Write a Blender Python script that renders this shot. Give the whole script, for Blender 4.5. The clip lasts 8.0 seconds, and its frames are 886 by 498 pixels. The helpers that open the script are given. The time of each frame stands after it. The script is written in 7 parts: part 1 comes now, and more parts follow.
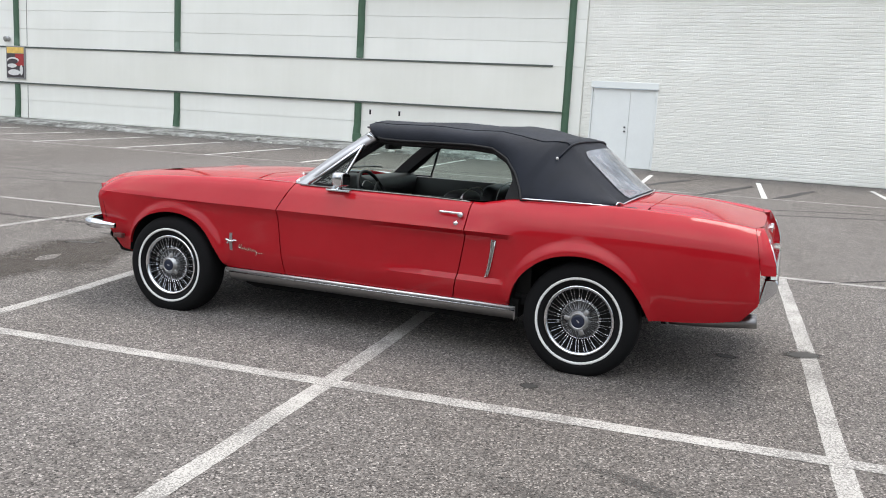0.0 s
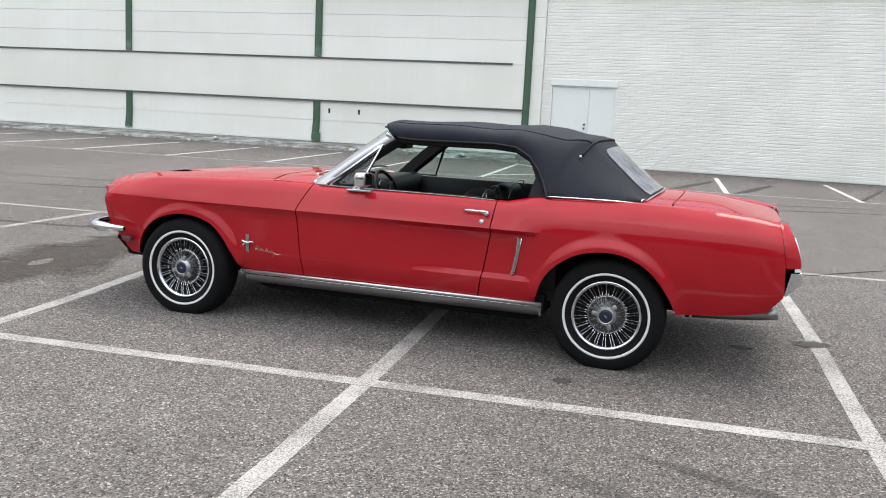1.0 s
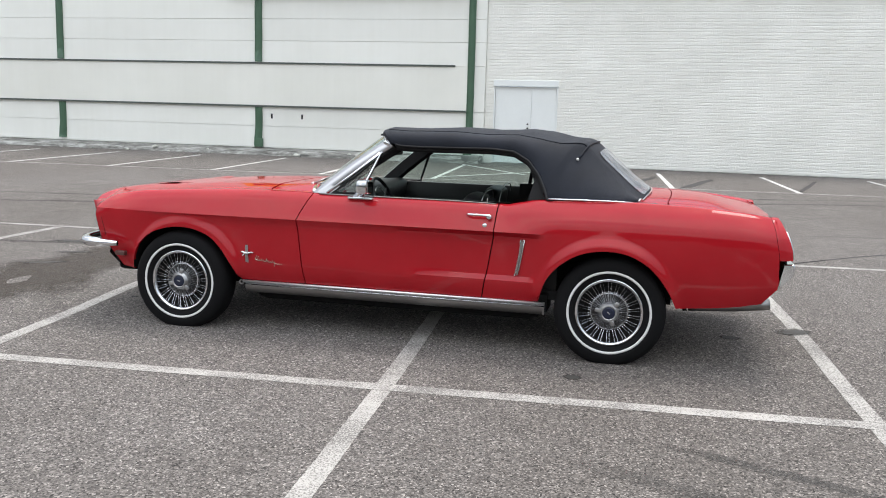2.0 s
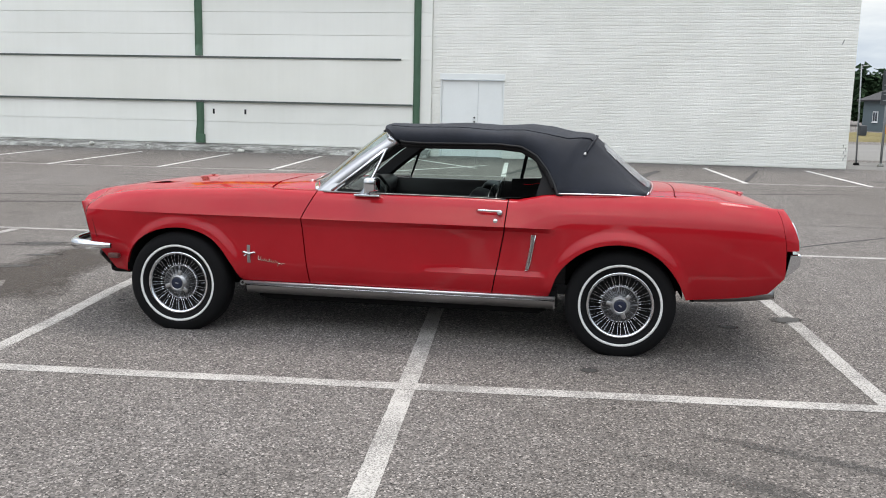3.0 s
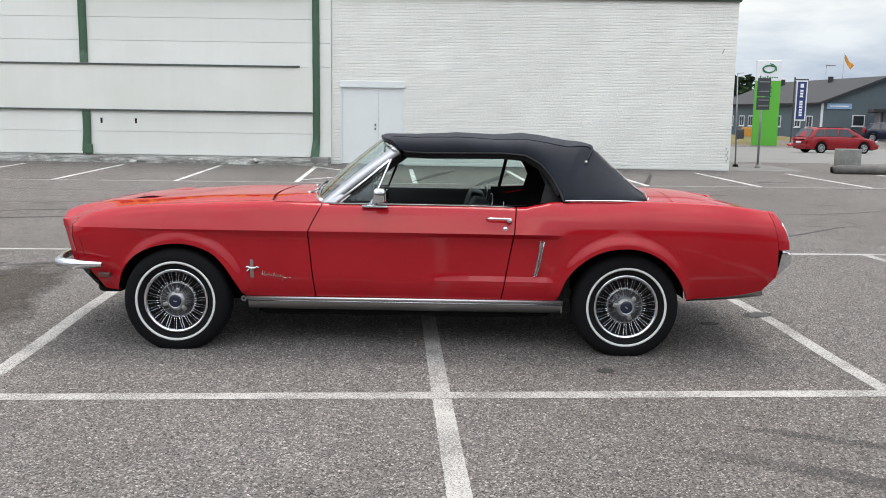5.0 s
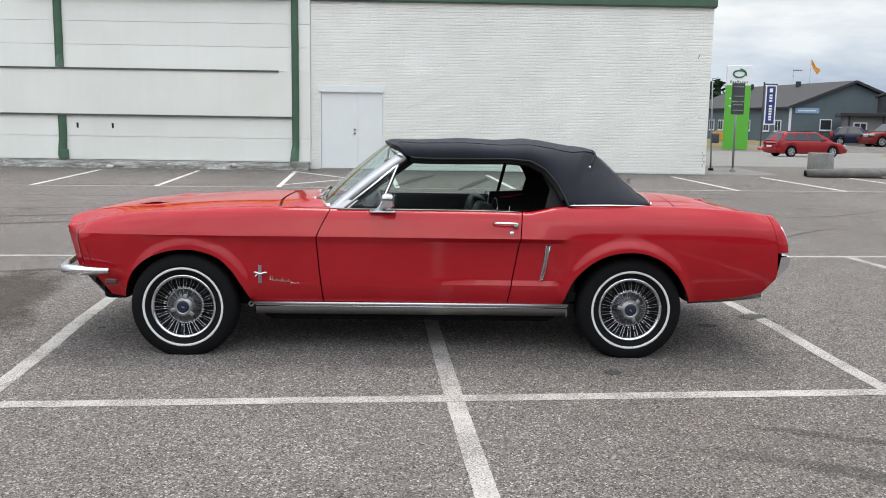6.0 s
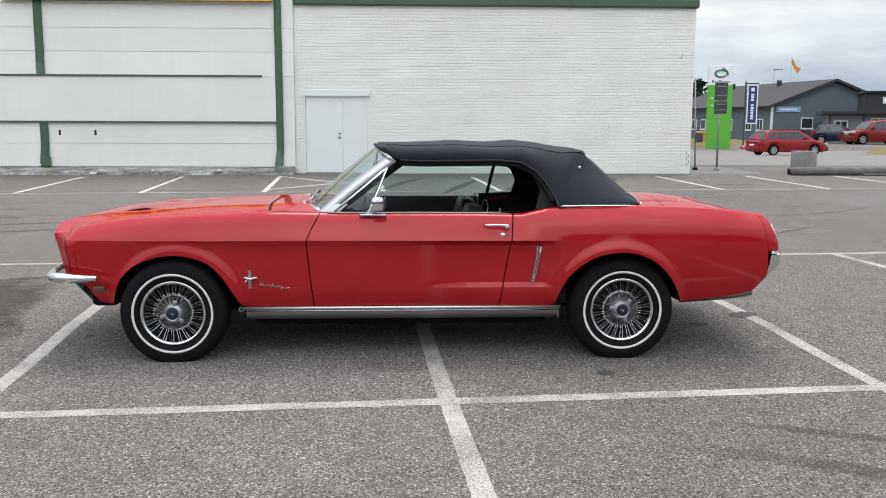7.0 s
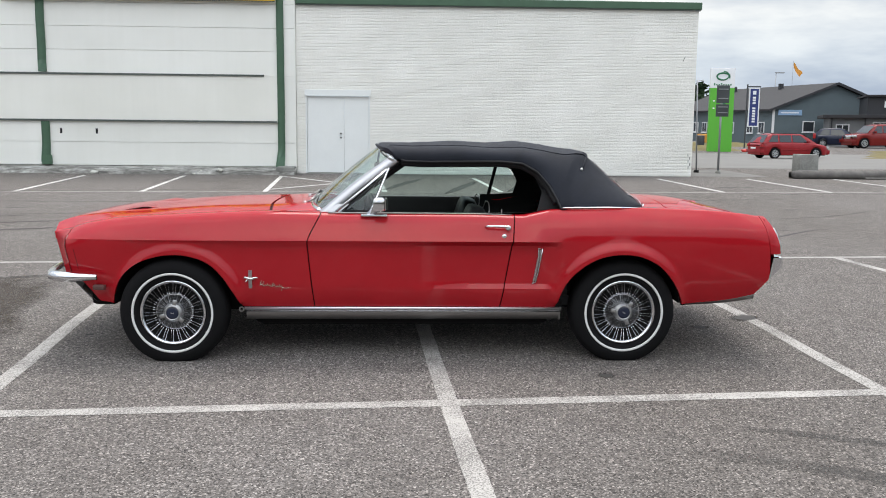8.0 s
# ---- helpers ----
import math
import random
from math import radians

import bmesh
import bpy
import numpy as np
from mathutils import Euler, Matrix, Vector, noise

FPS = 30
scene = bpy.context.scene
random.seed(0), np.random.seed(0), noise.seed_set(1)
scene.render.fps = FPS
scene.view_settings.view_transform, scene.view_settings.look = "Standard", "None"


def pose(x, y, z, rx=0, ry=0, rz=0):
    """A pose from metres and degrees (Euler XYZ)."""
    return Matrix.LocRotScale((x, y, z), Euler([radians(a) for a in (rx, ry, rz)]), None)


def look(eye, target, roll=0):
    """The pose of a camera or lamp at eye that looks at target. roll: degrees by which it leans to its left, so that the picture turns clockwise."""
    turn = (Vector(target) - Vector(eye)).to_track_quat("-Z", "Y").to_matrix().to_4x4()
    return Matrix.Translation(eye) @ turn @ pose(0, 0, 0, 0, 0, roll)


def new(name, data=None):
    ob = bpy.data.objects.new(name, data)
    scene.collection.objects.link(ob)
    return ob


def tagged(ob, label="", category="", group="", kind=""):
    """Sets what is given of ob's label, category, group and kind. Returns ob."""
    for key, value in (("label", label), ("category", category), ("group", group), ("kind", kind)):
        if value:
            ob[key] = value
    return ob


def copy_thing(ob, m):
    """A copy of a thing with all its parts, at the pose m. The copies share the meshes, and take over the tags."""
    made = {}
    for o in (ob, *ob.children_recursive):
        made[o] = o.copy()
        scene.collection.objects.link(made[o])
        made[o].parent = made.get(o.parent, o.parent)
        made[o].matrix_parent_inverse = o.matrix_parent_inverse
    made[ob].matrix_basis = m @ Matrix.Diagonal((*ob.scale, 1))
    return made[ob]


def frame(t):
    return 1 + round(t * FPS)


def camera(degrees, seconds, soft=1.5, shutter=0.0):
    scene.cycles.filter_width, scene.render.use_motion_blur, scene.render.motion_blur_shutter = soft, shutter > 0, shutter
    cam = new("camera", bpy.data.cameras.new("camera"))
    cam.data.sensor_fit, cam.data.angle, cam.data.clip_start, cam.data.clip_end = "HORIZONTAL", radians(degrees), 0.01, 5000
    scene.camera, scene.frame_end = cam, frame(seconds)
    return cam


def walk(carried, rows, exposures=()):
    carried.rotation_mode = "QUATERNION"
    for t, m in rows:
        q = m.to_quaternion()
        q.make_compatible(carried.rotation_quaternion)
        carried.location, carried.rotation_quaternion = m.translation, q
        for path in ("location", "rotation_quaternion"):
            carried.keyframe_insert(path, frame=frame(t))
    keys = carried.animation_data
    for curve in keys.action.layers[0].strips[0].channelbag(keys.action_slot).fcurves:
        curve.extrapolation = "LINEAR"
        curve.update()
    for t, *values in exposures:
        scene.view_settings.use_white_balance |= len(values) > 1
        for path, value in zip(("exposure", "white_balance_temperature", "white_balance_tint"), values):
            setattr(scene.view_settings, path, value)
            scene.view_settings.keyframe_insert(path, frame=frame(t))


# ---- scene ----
cam = camera(53.4, 8.0, soft=1.0)
PATH = [
    (0, (0.274, 0.249, 1.437), (-0.447, 2.087, 1.121), 3.2),
    (0.5, (0.084, 0.142, 1.418), (-0.582, 2.002, 1.103), 3.0),
    (1, (-0.152, 0.06, 1.421), (-0.756, 1.94, 1.107), 2.9),
    (1.5, (-0.329, -0.071, 1.436), (-0.866, 1.831, 1.131), 2.2),
    (3, (-0.992, -0.217, 1.444), (-1.298, 1.734, 1.127), 1.3),
    (3.5, (-1.222, -0.282, 1.452), (-1.468, 1.677, 1.129), 1.1),
    (4, (-1.446, -0.361, 1.467), (-1.615, 1.604, 1.137), 0.7),
    (4.5, (-1.641, -0.313, 1.451), (-1.725, 1.66, 1.137), 0.8),
    (6, (-2.023, -0.387, 1.462), (-1.98, 1.592, 1.174), 0.9),
    (6.5, (-2.054, -0.382, 1.453), (-1.995, 1.596, 1.166), 0.7),
    (7, (-2.056, -0.365, 1.456), (-1.98, 1.613, 1.175), 0.2),
    (7.5, (-2.056, -0.358, 1.457), (-1.977, 1.62, 1.175), 0.2),
    (8, (-2.06, -0.349, 1.454), (-1.985, 1.63, 1.175), 0.6),
]
EXPOSURES = [(0.0, 0.09), (1.5, 0.06), (3.0, -0.01), (8.0, -0.03)]
walk(cam, [(t, look(eye, target, roll)) for t, eye, target, roll in PATH], EXPOSURES)

# ---- daylight: bright overcast sky with broken cloud, soft sun ----
SUN_EL, SUN_AZ = 70.0, 15.0   # degrees; azimuth from +y towards +x
world = bpy.data.worlds.new("overcast_sky")
scene.world = world
world.use_nodes = True
wn, wl = world.node_tree.nodes, world.node_tree.links
wn.clear()
w_out = wn.new("ShaderNodeOutputWorld")
w_sky = wn.new("ShaderNodeTexSky")
w_sky.sky_type, w_sky.sun_disc = "NISHITA", False
w_sky.sun_elevation, w_sky.sun_rotation = radians(SUN_EL), radians(SUN_AZ)
w_sky.dust_density = 2.0
w_b1 = wn.new("ShaderNodeBackground")
w_b1.inputs["Strength"].default_value = 0.12
wl.new(w_sky.outputs[0], w_b1.inputs["Color"])
w_co = wn.new("ShaderNodeTexCoord")
w_map = wn.new("ShaderNodeMapping")
w_map.inputs["Scale"].default_value = (2.2, 2.2, 9.0)
w_map.inputs["Location"].default_value = (0.35, 0.2, -0.58)
wl.new(w_co.outputs["Generated"], w_map.inputs["Vector"])
w_no = wn.new("ShaderNodeTexNoise")
w_no.inputs["Scale"].default_value, w_no.inputs["Detail"].default_value, w_no.inputs["Roughness"].default_value = 1.3, 6.0, 0.55
wl.new(w_map.outputs[0], w_no.inputs["Vector"])
w_rmp = wn.new("ShaderNodeValToRGB")
w_rmp.color_ramp.elements[0].position, w_rmp.color_ramp.elements[0].color = 0.46, (0.485, 0.535, 0.615, 1)
w_rmp.color_ramp.elements[1].position, w_rmp.color_ramp.elements[1].color = 0.66, (1.02, 0.995, 0.932, 1)
wl.new(w_no.outputs["Fac"], w_rmp.inputs["Fac"])
w_b2 = wn.new("ShaderNodeBackground")
# an overcast sky is about three times brighter overhead than at the horizon
w_sep = wn.new("ShaderNodeSeparateXYZ")
wl.new(w_co.outputs["Generated"], w_sep.inputs[0])
w_zen = wn.new("ShaderNodeMapRange")
w_zen.interpolation_type = "SMOOTHSTEP"
w_zen.inputs["From Min"].default_value, w_zen.inputs["From Max"].default_value = 0.05, 0.9
w_zen.inputs["To Min"].default_value, w_zen.inputs["To Max"].default_value = 1.13, 2.75
wl.new(w_sep.outputs["Z"], w_zen.inputs["Value"])
# distant cloud low over the horizon is thicker and bluer
w_low = wn.new("ShaderNodeMapRange")
w_low.interpolation_type = "SMOOTHSTEP"
w_low.inputs["From Min"].default_value, w_low.inputs["From Max"].default_value = 0.03, 0.17
w_low.inputs["To Min"].default_value, w_low.inputs["To Max"].default_value = 1.0, 0.0
wl.new(w_sep.outputs["Z"], w_low.inputs["Value"])
w_tint = wn.new("ShaderNodeMix")
w_tint.data_type, w_tint.blend_type = "RGBA", "MULTIPLY"
wl.new(w_low.outputs[0], w_tint.inputs[0])
wl.new(w_rmp.outputs["Color"], w_tint.inputs[6])
w_tint.inputs[7].default_value = (0.72, 0.82, 0.97, 1)
wl.new(w_tint.outputs[2], w_b2.inputs["Color"])
# and brighter over the southern side, a glow added to light south-facing walls
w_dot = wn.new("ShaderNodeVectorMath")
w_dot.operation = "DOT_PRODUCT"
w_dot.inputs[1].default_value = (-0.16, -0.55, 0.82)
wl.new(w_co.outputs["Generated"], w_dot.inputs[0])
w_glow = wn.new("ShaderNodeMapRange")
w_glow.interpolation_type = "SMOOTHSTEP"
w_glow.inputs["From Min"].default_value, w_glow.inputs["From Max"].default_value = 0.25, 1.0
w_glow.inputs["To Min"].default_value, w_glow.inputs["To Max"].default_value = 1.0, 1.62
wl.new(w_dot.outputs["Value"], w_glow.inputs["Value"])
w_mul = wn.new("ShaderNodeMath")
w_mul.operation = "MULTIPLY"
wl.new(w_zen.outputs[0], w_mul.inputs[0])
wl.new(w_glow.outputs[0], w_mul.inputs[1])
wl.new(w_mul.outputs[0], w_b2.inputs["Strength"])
w_mix = wn.new("ShaderNodeMixShader")
w_mix.inputs["Fac"].default_value = 0.82
wl.new(w_b1.outputs[0], w_mix.inputs[1])
wl.new(w_b2.outputs[0], w_mix.inputs[2])
wl.new(w_mix.outputs[0], w_out.inputs["Surface"])
sun_data = bpy.data.lights.new("sun", "SUN")
sun_data.energy, sun_data.angle, sun_data.color = 2.1, radians(30), (1.0, 0.95, 0.88)
sun = new("sun", sun_data)
_az, _el = radians(SUN_AZ), radians(SUN_EL)
sun.matrix_world = look((0, 0, 0), (-math.sin(_az) * math.cos(_el), -math.cos(_az) * math.cos(_el), -math.sin(_el)))

# ---- materials ----
def nodes_of(name):
    m = bpy.data.materials.new(name)
    m.use_nodes = True
    n, l = m.node_tree.nodes, m.node_tree.links
    return m, n, l, n["Principled BSDF"]


def coords(n, l, scale=(1, 1, 1), space="Object"):
    tc, mp = n.new("ShaderNodeTexCoord"), n.new("ShaderNodeMapping")
    mp.inputs["Scale"].default_value = scale
    l.new(tc.outputs[space], mp.inputs["Vector"])
    return mp.outputs[0]


def noise_at(n, l, vec, scale, detail=4.0, rough=0.55):
    t = n.new("ShaderNodeTexNoise")
    t.inputs["Scale"].default_value, t.inputs["Detail"].default_value, t.inputs["Roughness"].default_value = scale, detail, rough
    l.new(vec, t.inputs["Vector"])
    return t.outputs["Fac"]


def ramp(n, l, fac, stops):
    r = n.new("ShaderNodeValToRGB")
    while len(r.color_ramp.elements) < len(stops):
        r.color_ramp.elements.new(0.5)
    for e, (p, c) in zip(r.color_ramp.elements, stops):
        e.position, e.color = p, (*c, 1) if len(c) == 3 else c
    l.new(fac, r.inputs["Fac"])
    return r.outputs["Color"]


def mixed(n, l, a, b, fac, how="MIX"):
    m = n.new("ShaderNodeMix")
    m.data_type, m.blend_type = "RGBA", how
    for sock, v in ((m.inputs[0], fac), (m.inputs[6], a), (m.inputs[7], b)):
        if isinstance(v, (int, float)):
            sock.default_value = v
        elif isinstance(v, tuple):
            sock.default_value = (*v, 1)
        else:
            l.new(v, sock)
    return m.outputs[2]


def bumped(n, l, bsdf, height, strength, distance):
    b = n.new("ShaderNodeBump")
    b.inputs["Strength"].default_value, b.inputs["Distance"].default_value = strength, distance
    l.new(height, b.inputs["Height"])
    l.new(b.outputs[0], bsdf.inputs["Normal"])


def plain(name, c, rough=0.5, metal=0.0, var=0.08, scale=6.0, bump=0.0, coat=0.0, spec=0.5):
    """A paint, plastic or metal: one colour with faint stains and fine grain."""
    m, n, l, b = nodes_of(name)
    v = coords(n, l)
    big, fine = noise_at(n, l, v, scale), noise_at(n, l, v, scale * 14, 3.0)
    lo, hi = tuple(k * (1 - var) for k in c), tuple(min(1, k * (1 + var)) for k in c)
    l.new(mixed(n, l, ramp(n, l, big, [(0.3, lo), (0.7, hi)]), ramp(n, l, fine, [(0.3, lo), (0.7, hi)]), 0.35), b.inputs["Base Color"])
    r = n.new("ShaderNodeMapRange")
    r.inputs["To Min"].default_value, r.inputs["To Max"].default_value = max(0.02, rough * 0.85), min(1, rough * 1.15)
    l.new(big, r.inputs["Value"])
    l.new(r.outputs[0], b.inputs["Roughness"])
    b.inputs["Metallic"].default_value, b.inputs["Coat Weight"].default_value = metal, coat
    b.inputs["Specular IOR Level"].default_value = spec
    if bump:
        bumped(n, l, b, fine, 0.5, bump)
    return m


def car_paint(name, c):
    m, n, l, b = nodes_of(name)
    v = coords(n, l)
    dust = noise_at(n, l, v, 3.0, 6.0, 0.65)
    fine = noise_at(n, l, v, 60.0, 2.0)
    col = ramp(n, l, dust, [(0.3, tuple(k * 0.94 for k in c)), (0.75, tuple(min(1, k * 1.05 + 0.004) for k in c))])
    l.new(col, b.inputs["Base Color"])
    b.inputs["Roughness"].default_value = 0.45
    b.inputs["Specular IOR Level"].default_value = 0.0
    b.inputs["Coat Weight"].default_value = 0.72
    b.inputs["Coat Roughness"].default_value = 0.065
    wave = noise_at(n, l, v, 7.0, 2.0)
    bumped(n, l, b, wave, 0.10, 0.01)
    return m


def asphalt():
    m, n, l, b = nodes_of("asphalt")
    v = coords(n, l)
    vo = n.new("ShaderNodeTexVoronoi")
    vo.inputs["Scale"].default_value = 125.0
    l.new(v, vo.inputs["Vector"])
    grains = ramp(n, l, vo.outputs["Color"], [(0.0, (0.010, 0.009, 0.0085)), (0.36, (0.104, 0.0945, 0.088)), (0.74, (0.193, 0.176, 0.165)), (1.0, (0.51, 0.468, 0.437))])
    fine = noise_at(n, l, v, 160.0, 3.0, 0.7)
    mid = noise_at(n, l, v, 3.2, 5.0, 0.62)
    big = noise_at(n, l, coords(n, l, (1.0, 0.35, 1.0)), 0.30, 5.0, 0.6)
    col = mixed(n, l, grains, ramp(n, l, fine, [(0.3, (0.55, 0.55, 0.55)), (0.7, (1.25, 1.25, 1.25))]), 0.65, "MULTIPLY")
    col = mixed(n, l, col, ramp(n, l, mid, [(0.25, (0.86, 0.85, 0.84)), (0.7, (1.08, 1.08, 1.08))]), 1.0, "MULTIPLY")
    col = mixed(n, l, col, ramp(n, l, big, [(0.3, (0.84, 0.82, 0.79)), (0.65, (1.10, 1.10, 1.10))]), 1.0, "MULTIPLY")
    l.new(col, b.inputs["Base Color"])
    b.inputs["Roughness"].default_value = 0.9
    b.inputs["Specular IOR Level"].default_value = 0.3
    bumped(n, l, b, vo.outputs["Distance"], 0.75, 0.007)
    return m


def worn_paint(name, c, wear=0.47, scale=26.0, under=(0.16, 0.155, 0.15)):
    """Road paint worn through to the asphalt."""
    m, n, l, b = nodes_of(name)
    v = coords(n, l)
    f1, f2 = noise_at(n, l, v, scale, 6.0, 0.75), noise_at(n, l, v, 2.2, 3.0)
    s = n.new("ShaderNodeMath")
    s.operation = "MULTIPLY_ADD"
    l.new(f2, s.inputs[0])
    s.inputs[1].default_value = 0.35
    l.new(f1, s.inputs[2])
    mask = ramp(n, l, s.outputs[0], [(wear + 0.06, (0, 0, 0)), (wear + 0.16, (1, 1, 1))])
    grime = ramp(n, l, noise_at(n, l, v, 9.0, 4.0), [(0.3, tuple(k * 0.82 for k in c)), (0.7, c)])
    l.new(mixed(n, l, under, grime, mask), b.inputs["Base Color"])
    b.inputs["Roughness"].default_value = 0.8
    bumped(n, l, b, noise_at(n, l, v, 120.0, 2.0), 0.4, 0.003)
    return m


def stain(name, c, solid=0.75, edge=0.45):
    """A thin stain on the ground: breaks up into the asphalt through its own noise."""
    m, n, l, b = nodes_of(name)
    v = coords(n, l)
    b.inputs["Base Color"].default_value, b.inputs["Roughness"].default_value = (*c, 1), 0.75
    f = noise_at(n, l, v, 4.5, 7.0, 0.68)
    tc = n.new("ShaderNodeUVMap")
    sep = n.new("ShaderNodeSeparateXYZ")
    l.new(tc.outputs[0], sep.inputs[0])
    a = n.new("ShaderNodeMath")
    a.operation = "MULTIPLY"
    l.new(f, a.inputs[0])
    l.new(sep.outputs["X"], a.inputs[1])
    al = ramp(n, l, a.outputs[0], [(edge * 0.35, (0, 0, 0)), (edge, (solid, solid, solid))])
    l.new(al, b.inputs["Alpha"])
    return m


def glass(name, tint=(0.92, 0.97, 0.95), rough=0.0, base=0.05, dust=0.03):
    """Thin pane: mostly clear, with a real reflection."""
    m, n, l, b = nodes_of(name)
    n.remove(b)
    tr, gl, mx, lw = n.new("ShaderNodeBsdfTransparent"), n.new("ShaderNodeBsdfGlossy"), n.new("ShaderNodeMixShader"), n.new("ShaderNodeLayerWeight")
    pw, ad = n.new("ShaderNodeMath"), n.new("ShaderNodeMath")
    pw.operation, ad.operation = "POWER", "MULTIPLY_ADD"
    pw.inputs[1].default_value, ad.inputs[1].default_value, ad.inputs[2].default_value = 5.0, 1 - base, base
    lw.inputs["Blend"].default_value = 0.5
    l.new(lw.outputs["Facing"], pw.inputs[0])
    l.new(pw.outputs[0], ad.inputs[0])
    tr.inputs["Color"].default_value = (*tint, 1)
    gl.inputs["Roughness"].default_value = rough
    l.new(ad.outputs[0], mx.inputs[0])
    l.new(tr.outputs[0], mx.inputs[1])
    l.new(gl.outputs[0], mx.inputs[2])
    # a thin film of dust on the pane
    df, m2 = n.new("ShaderNodeBsdfDiffuse"), n.new("ShaderNodeMixShader")
    df.inputs["Color"].default_value, m2.inputs[0].default_value = (0.75, 0.80, 0.76, 1), dust
    l.new(mx.outputs[0], m2.inputs[1])
    l.new(df.outputs[0], m2.inputs[2])
    l.new(m2.outputs[0], n["Material Output"].inputs["Surface"])
    return m


def canvas():
    m, n, l, b = nodes_of("black_canvas")
    v = coords(n, l)
    f = noise_at(n, l, v, 420.0, 2.0)
    d = noise_at(n, l, v, 3.0, 6.0, 0.65)
    l.new(mixed(n, l, ramp(n, l, f, [(0.3, (0.0065, 0.0080, 0.0120)), (0.7, (0.0165, 0.0196, 0.0285))]), ramp(n, l, d, [(0.35, (0.75, 0.75, 0.75)), (0.75, (1.35, 1.35, 1.38))]), 1.0, "MULTIPLY"), b.inputs["Base Color"])
    b.inputs["Roughness"].default_value = 0.72
    b.inputs["Sheen Weight"].default_value = 0.03
    b.inputs["Specular IOR Level"].default_value = 0.2
    bumped(n, l, b, f, 0.5, 0.002)
    return m


def painted_brick():
    m, n, l, b = nodes_of("white_painted_brick")
    v = coords(n, l)
    d = noise_at(n, l, v, 0.7, 5.0, 0.6)
    f = noise_at(n, l, v, 40.0, 4.0, 0.65)
    oi = n.new("ShaderNodeObjectInfo")
    ge = n.new("ShaderNodeNewGeometry")
    ad = n.new("ShaderNodeMath")
    ad.operation = "FRACT"
    a2 = n.new("ShaderNodeMath")
    a2.operation = "ADD"
    l.new(oi.outputs["Random"], a2.inputs[0])
    l.new(ge.outputs["Random Per Island"], a2.inputs[1])
    l.new(a2.outputs[0], ad.inputs[0])
    c = ramp(n, l, ad.outputs[0], [(0.0, (0.832, 0.832, 0.782)), (1.0, (0.858, 0.856, 0.806))])
    c = mixed(n, l, c, ramp(n, l, d, [(0.3, (0.93, 0.93, 0.92)), (0.7, (1.05, 1.05, 1.05))]), 1.0, "MULTIPLY")
    c = mixed(n, l, c, ramp(n, l, f, [(0.25, (0.94, 0.94, 0.93)), (0.6, (1.02, 1.02, 1.02))]), 1.0, "MULTIPLY")
    l.new(c, b.inputs["Base Color"])
    b.inputs["Roughness"].default_value = 0.7
    # thick uneven coats of paint lying along the courses
    runs = noise_at(n, l, coords(n, l, (2.2, 2.2, 11.0)), 3.0, 5.0, 0.65)
    bumped(n, l, b, mixed(n, l, f, runs, 0.6), 0.8, 0.022)
    return m


def panel_white(name, c):
    m, n, l, b = nodes_of(name)
    v = coords(n, l)
    streak = noise_at(n, l, coords(n, l, (3.0, 3.0, 0.15)), 2.0, 5.0, 0.6)
    big = noise_at(n, l, v, 0.45, 4.0)
    oi = n.new("ShaderNodeObjectInfo")
    col = ramp(n, l, oi.outputs["Random"], [(0.0, tuple(k * 0.965 for k in c)), (1.0, tuple(k * 1.02 for k in c))])
    col = mixed(n, l, col, ramp(n, l, streak, [(0.3, (0.985, 0.985, 0.98)), (0.7, (1.008, 1.008, 1.008))]), 1.0, "MULTIPLY")
    col = mixed(n, l, col, ramp(n, l, big, [(0.3, (0.95, 0.95, 0.94)), (0.7, (1.03, 1.03, 1.03))]), 1.0, "MULTIPLY")
    l.new(col, b.inputs["Base Color"])
    b.inputs["Roughness"].default_value = 0.55
    return m


M_ASPHALT = asphalt()
M_LINE = worn_paint("white_road_paint", (0.45, 0.428, 0.398), 0.555, 95.0, (0.15, 0.14, 0.13))
M_LINE_FRESH = worn_paint("fresher_white_road_paint", (0.66, 0.645, 0.61), 0.50, 60.0, (0.21, 0.20, 0.19))
M_STAIN = stain("oil_stain", (0.040, 0.037, 0.034), 0.85, 0.26)
M_SMEAR = stain("bay_smear", (0.022, 0.020, 0.019), 0.92, 0.17)
M_DAMP = stain("damp_patch", (0.040, 0.029, 0.020), 0.72, 0.24)
M_CRACK = stain("tarred_crack", (0.03, 0.028, 0.027), 0.75, 0.3)
# for tyre marks, and for the shade painted along the brick wall
M_TYRE_SHADE_MARK = stain("tyre_shade_mark", (0.05, 0.047, 0.044), 0.42, 0.5)
M_RED = car_paint("red_car_paint", (0.360, 0.0078, 0.0142))
M_CANVAS = canvas()
M_CHROME = plain("chrome", (0.72, 0.73, 0.75), 0.12, 1.0, 0.05, 20)
M_POLISH = plain("polished_trim", (0.56, 0.57, 0.58), 0.24, 1.0, 0.08, 12)
M_ROCKER = plain("grey_aluminium_rocker", (0.265, 0.258, 0.255), 0.32, 1.0, 0.10, 9)
M_STEEL = plain("brushed_aluminium_trim", (0.42, 0.42, 0.42), 0.38, 1.0, 0.1, 9)
M_SATIN = plain("satin_aluminium", (0.47, 0.47, 0.48), 0.40, 1.0, 0.06, 5)
M_TYRE = plain("tyre_rubber", (0.006, 0.006, 0.0065), 0.8, 0, 0.25, 12, 0.002, 0, 0.15)
M_WHITEWALL = plain("whitewall_rubber", (0.68, 0.68, 0.66), 0.6, 0, 0.05, 10)
M_BLACK = plain("black_trim", (0.012, 0.012, 0.013), 0.6, 0, 0.2, 10, 0, 0, 0.3)
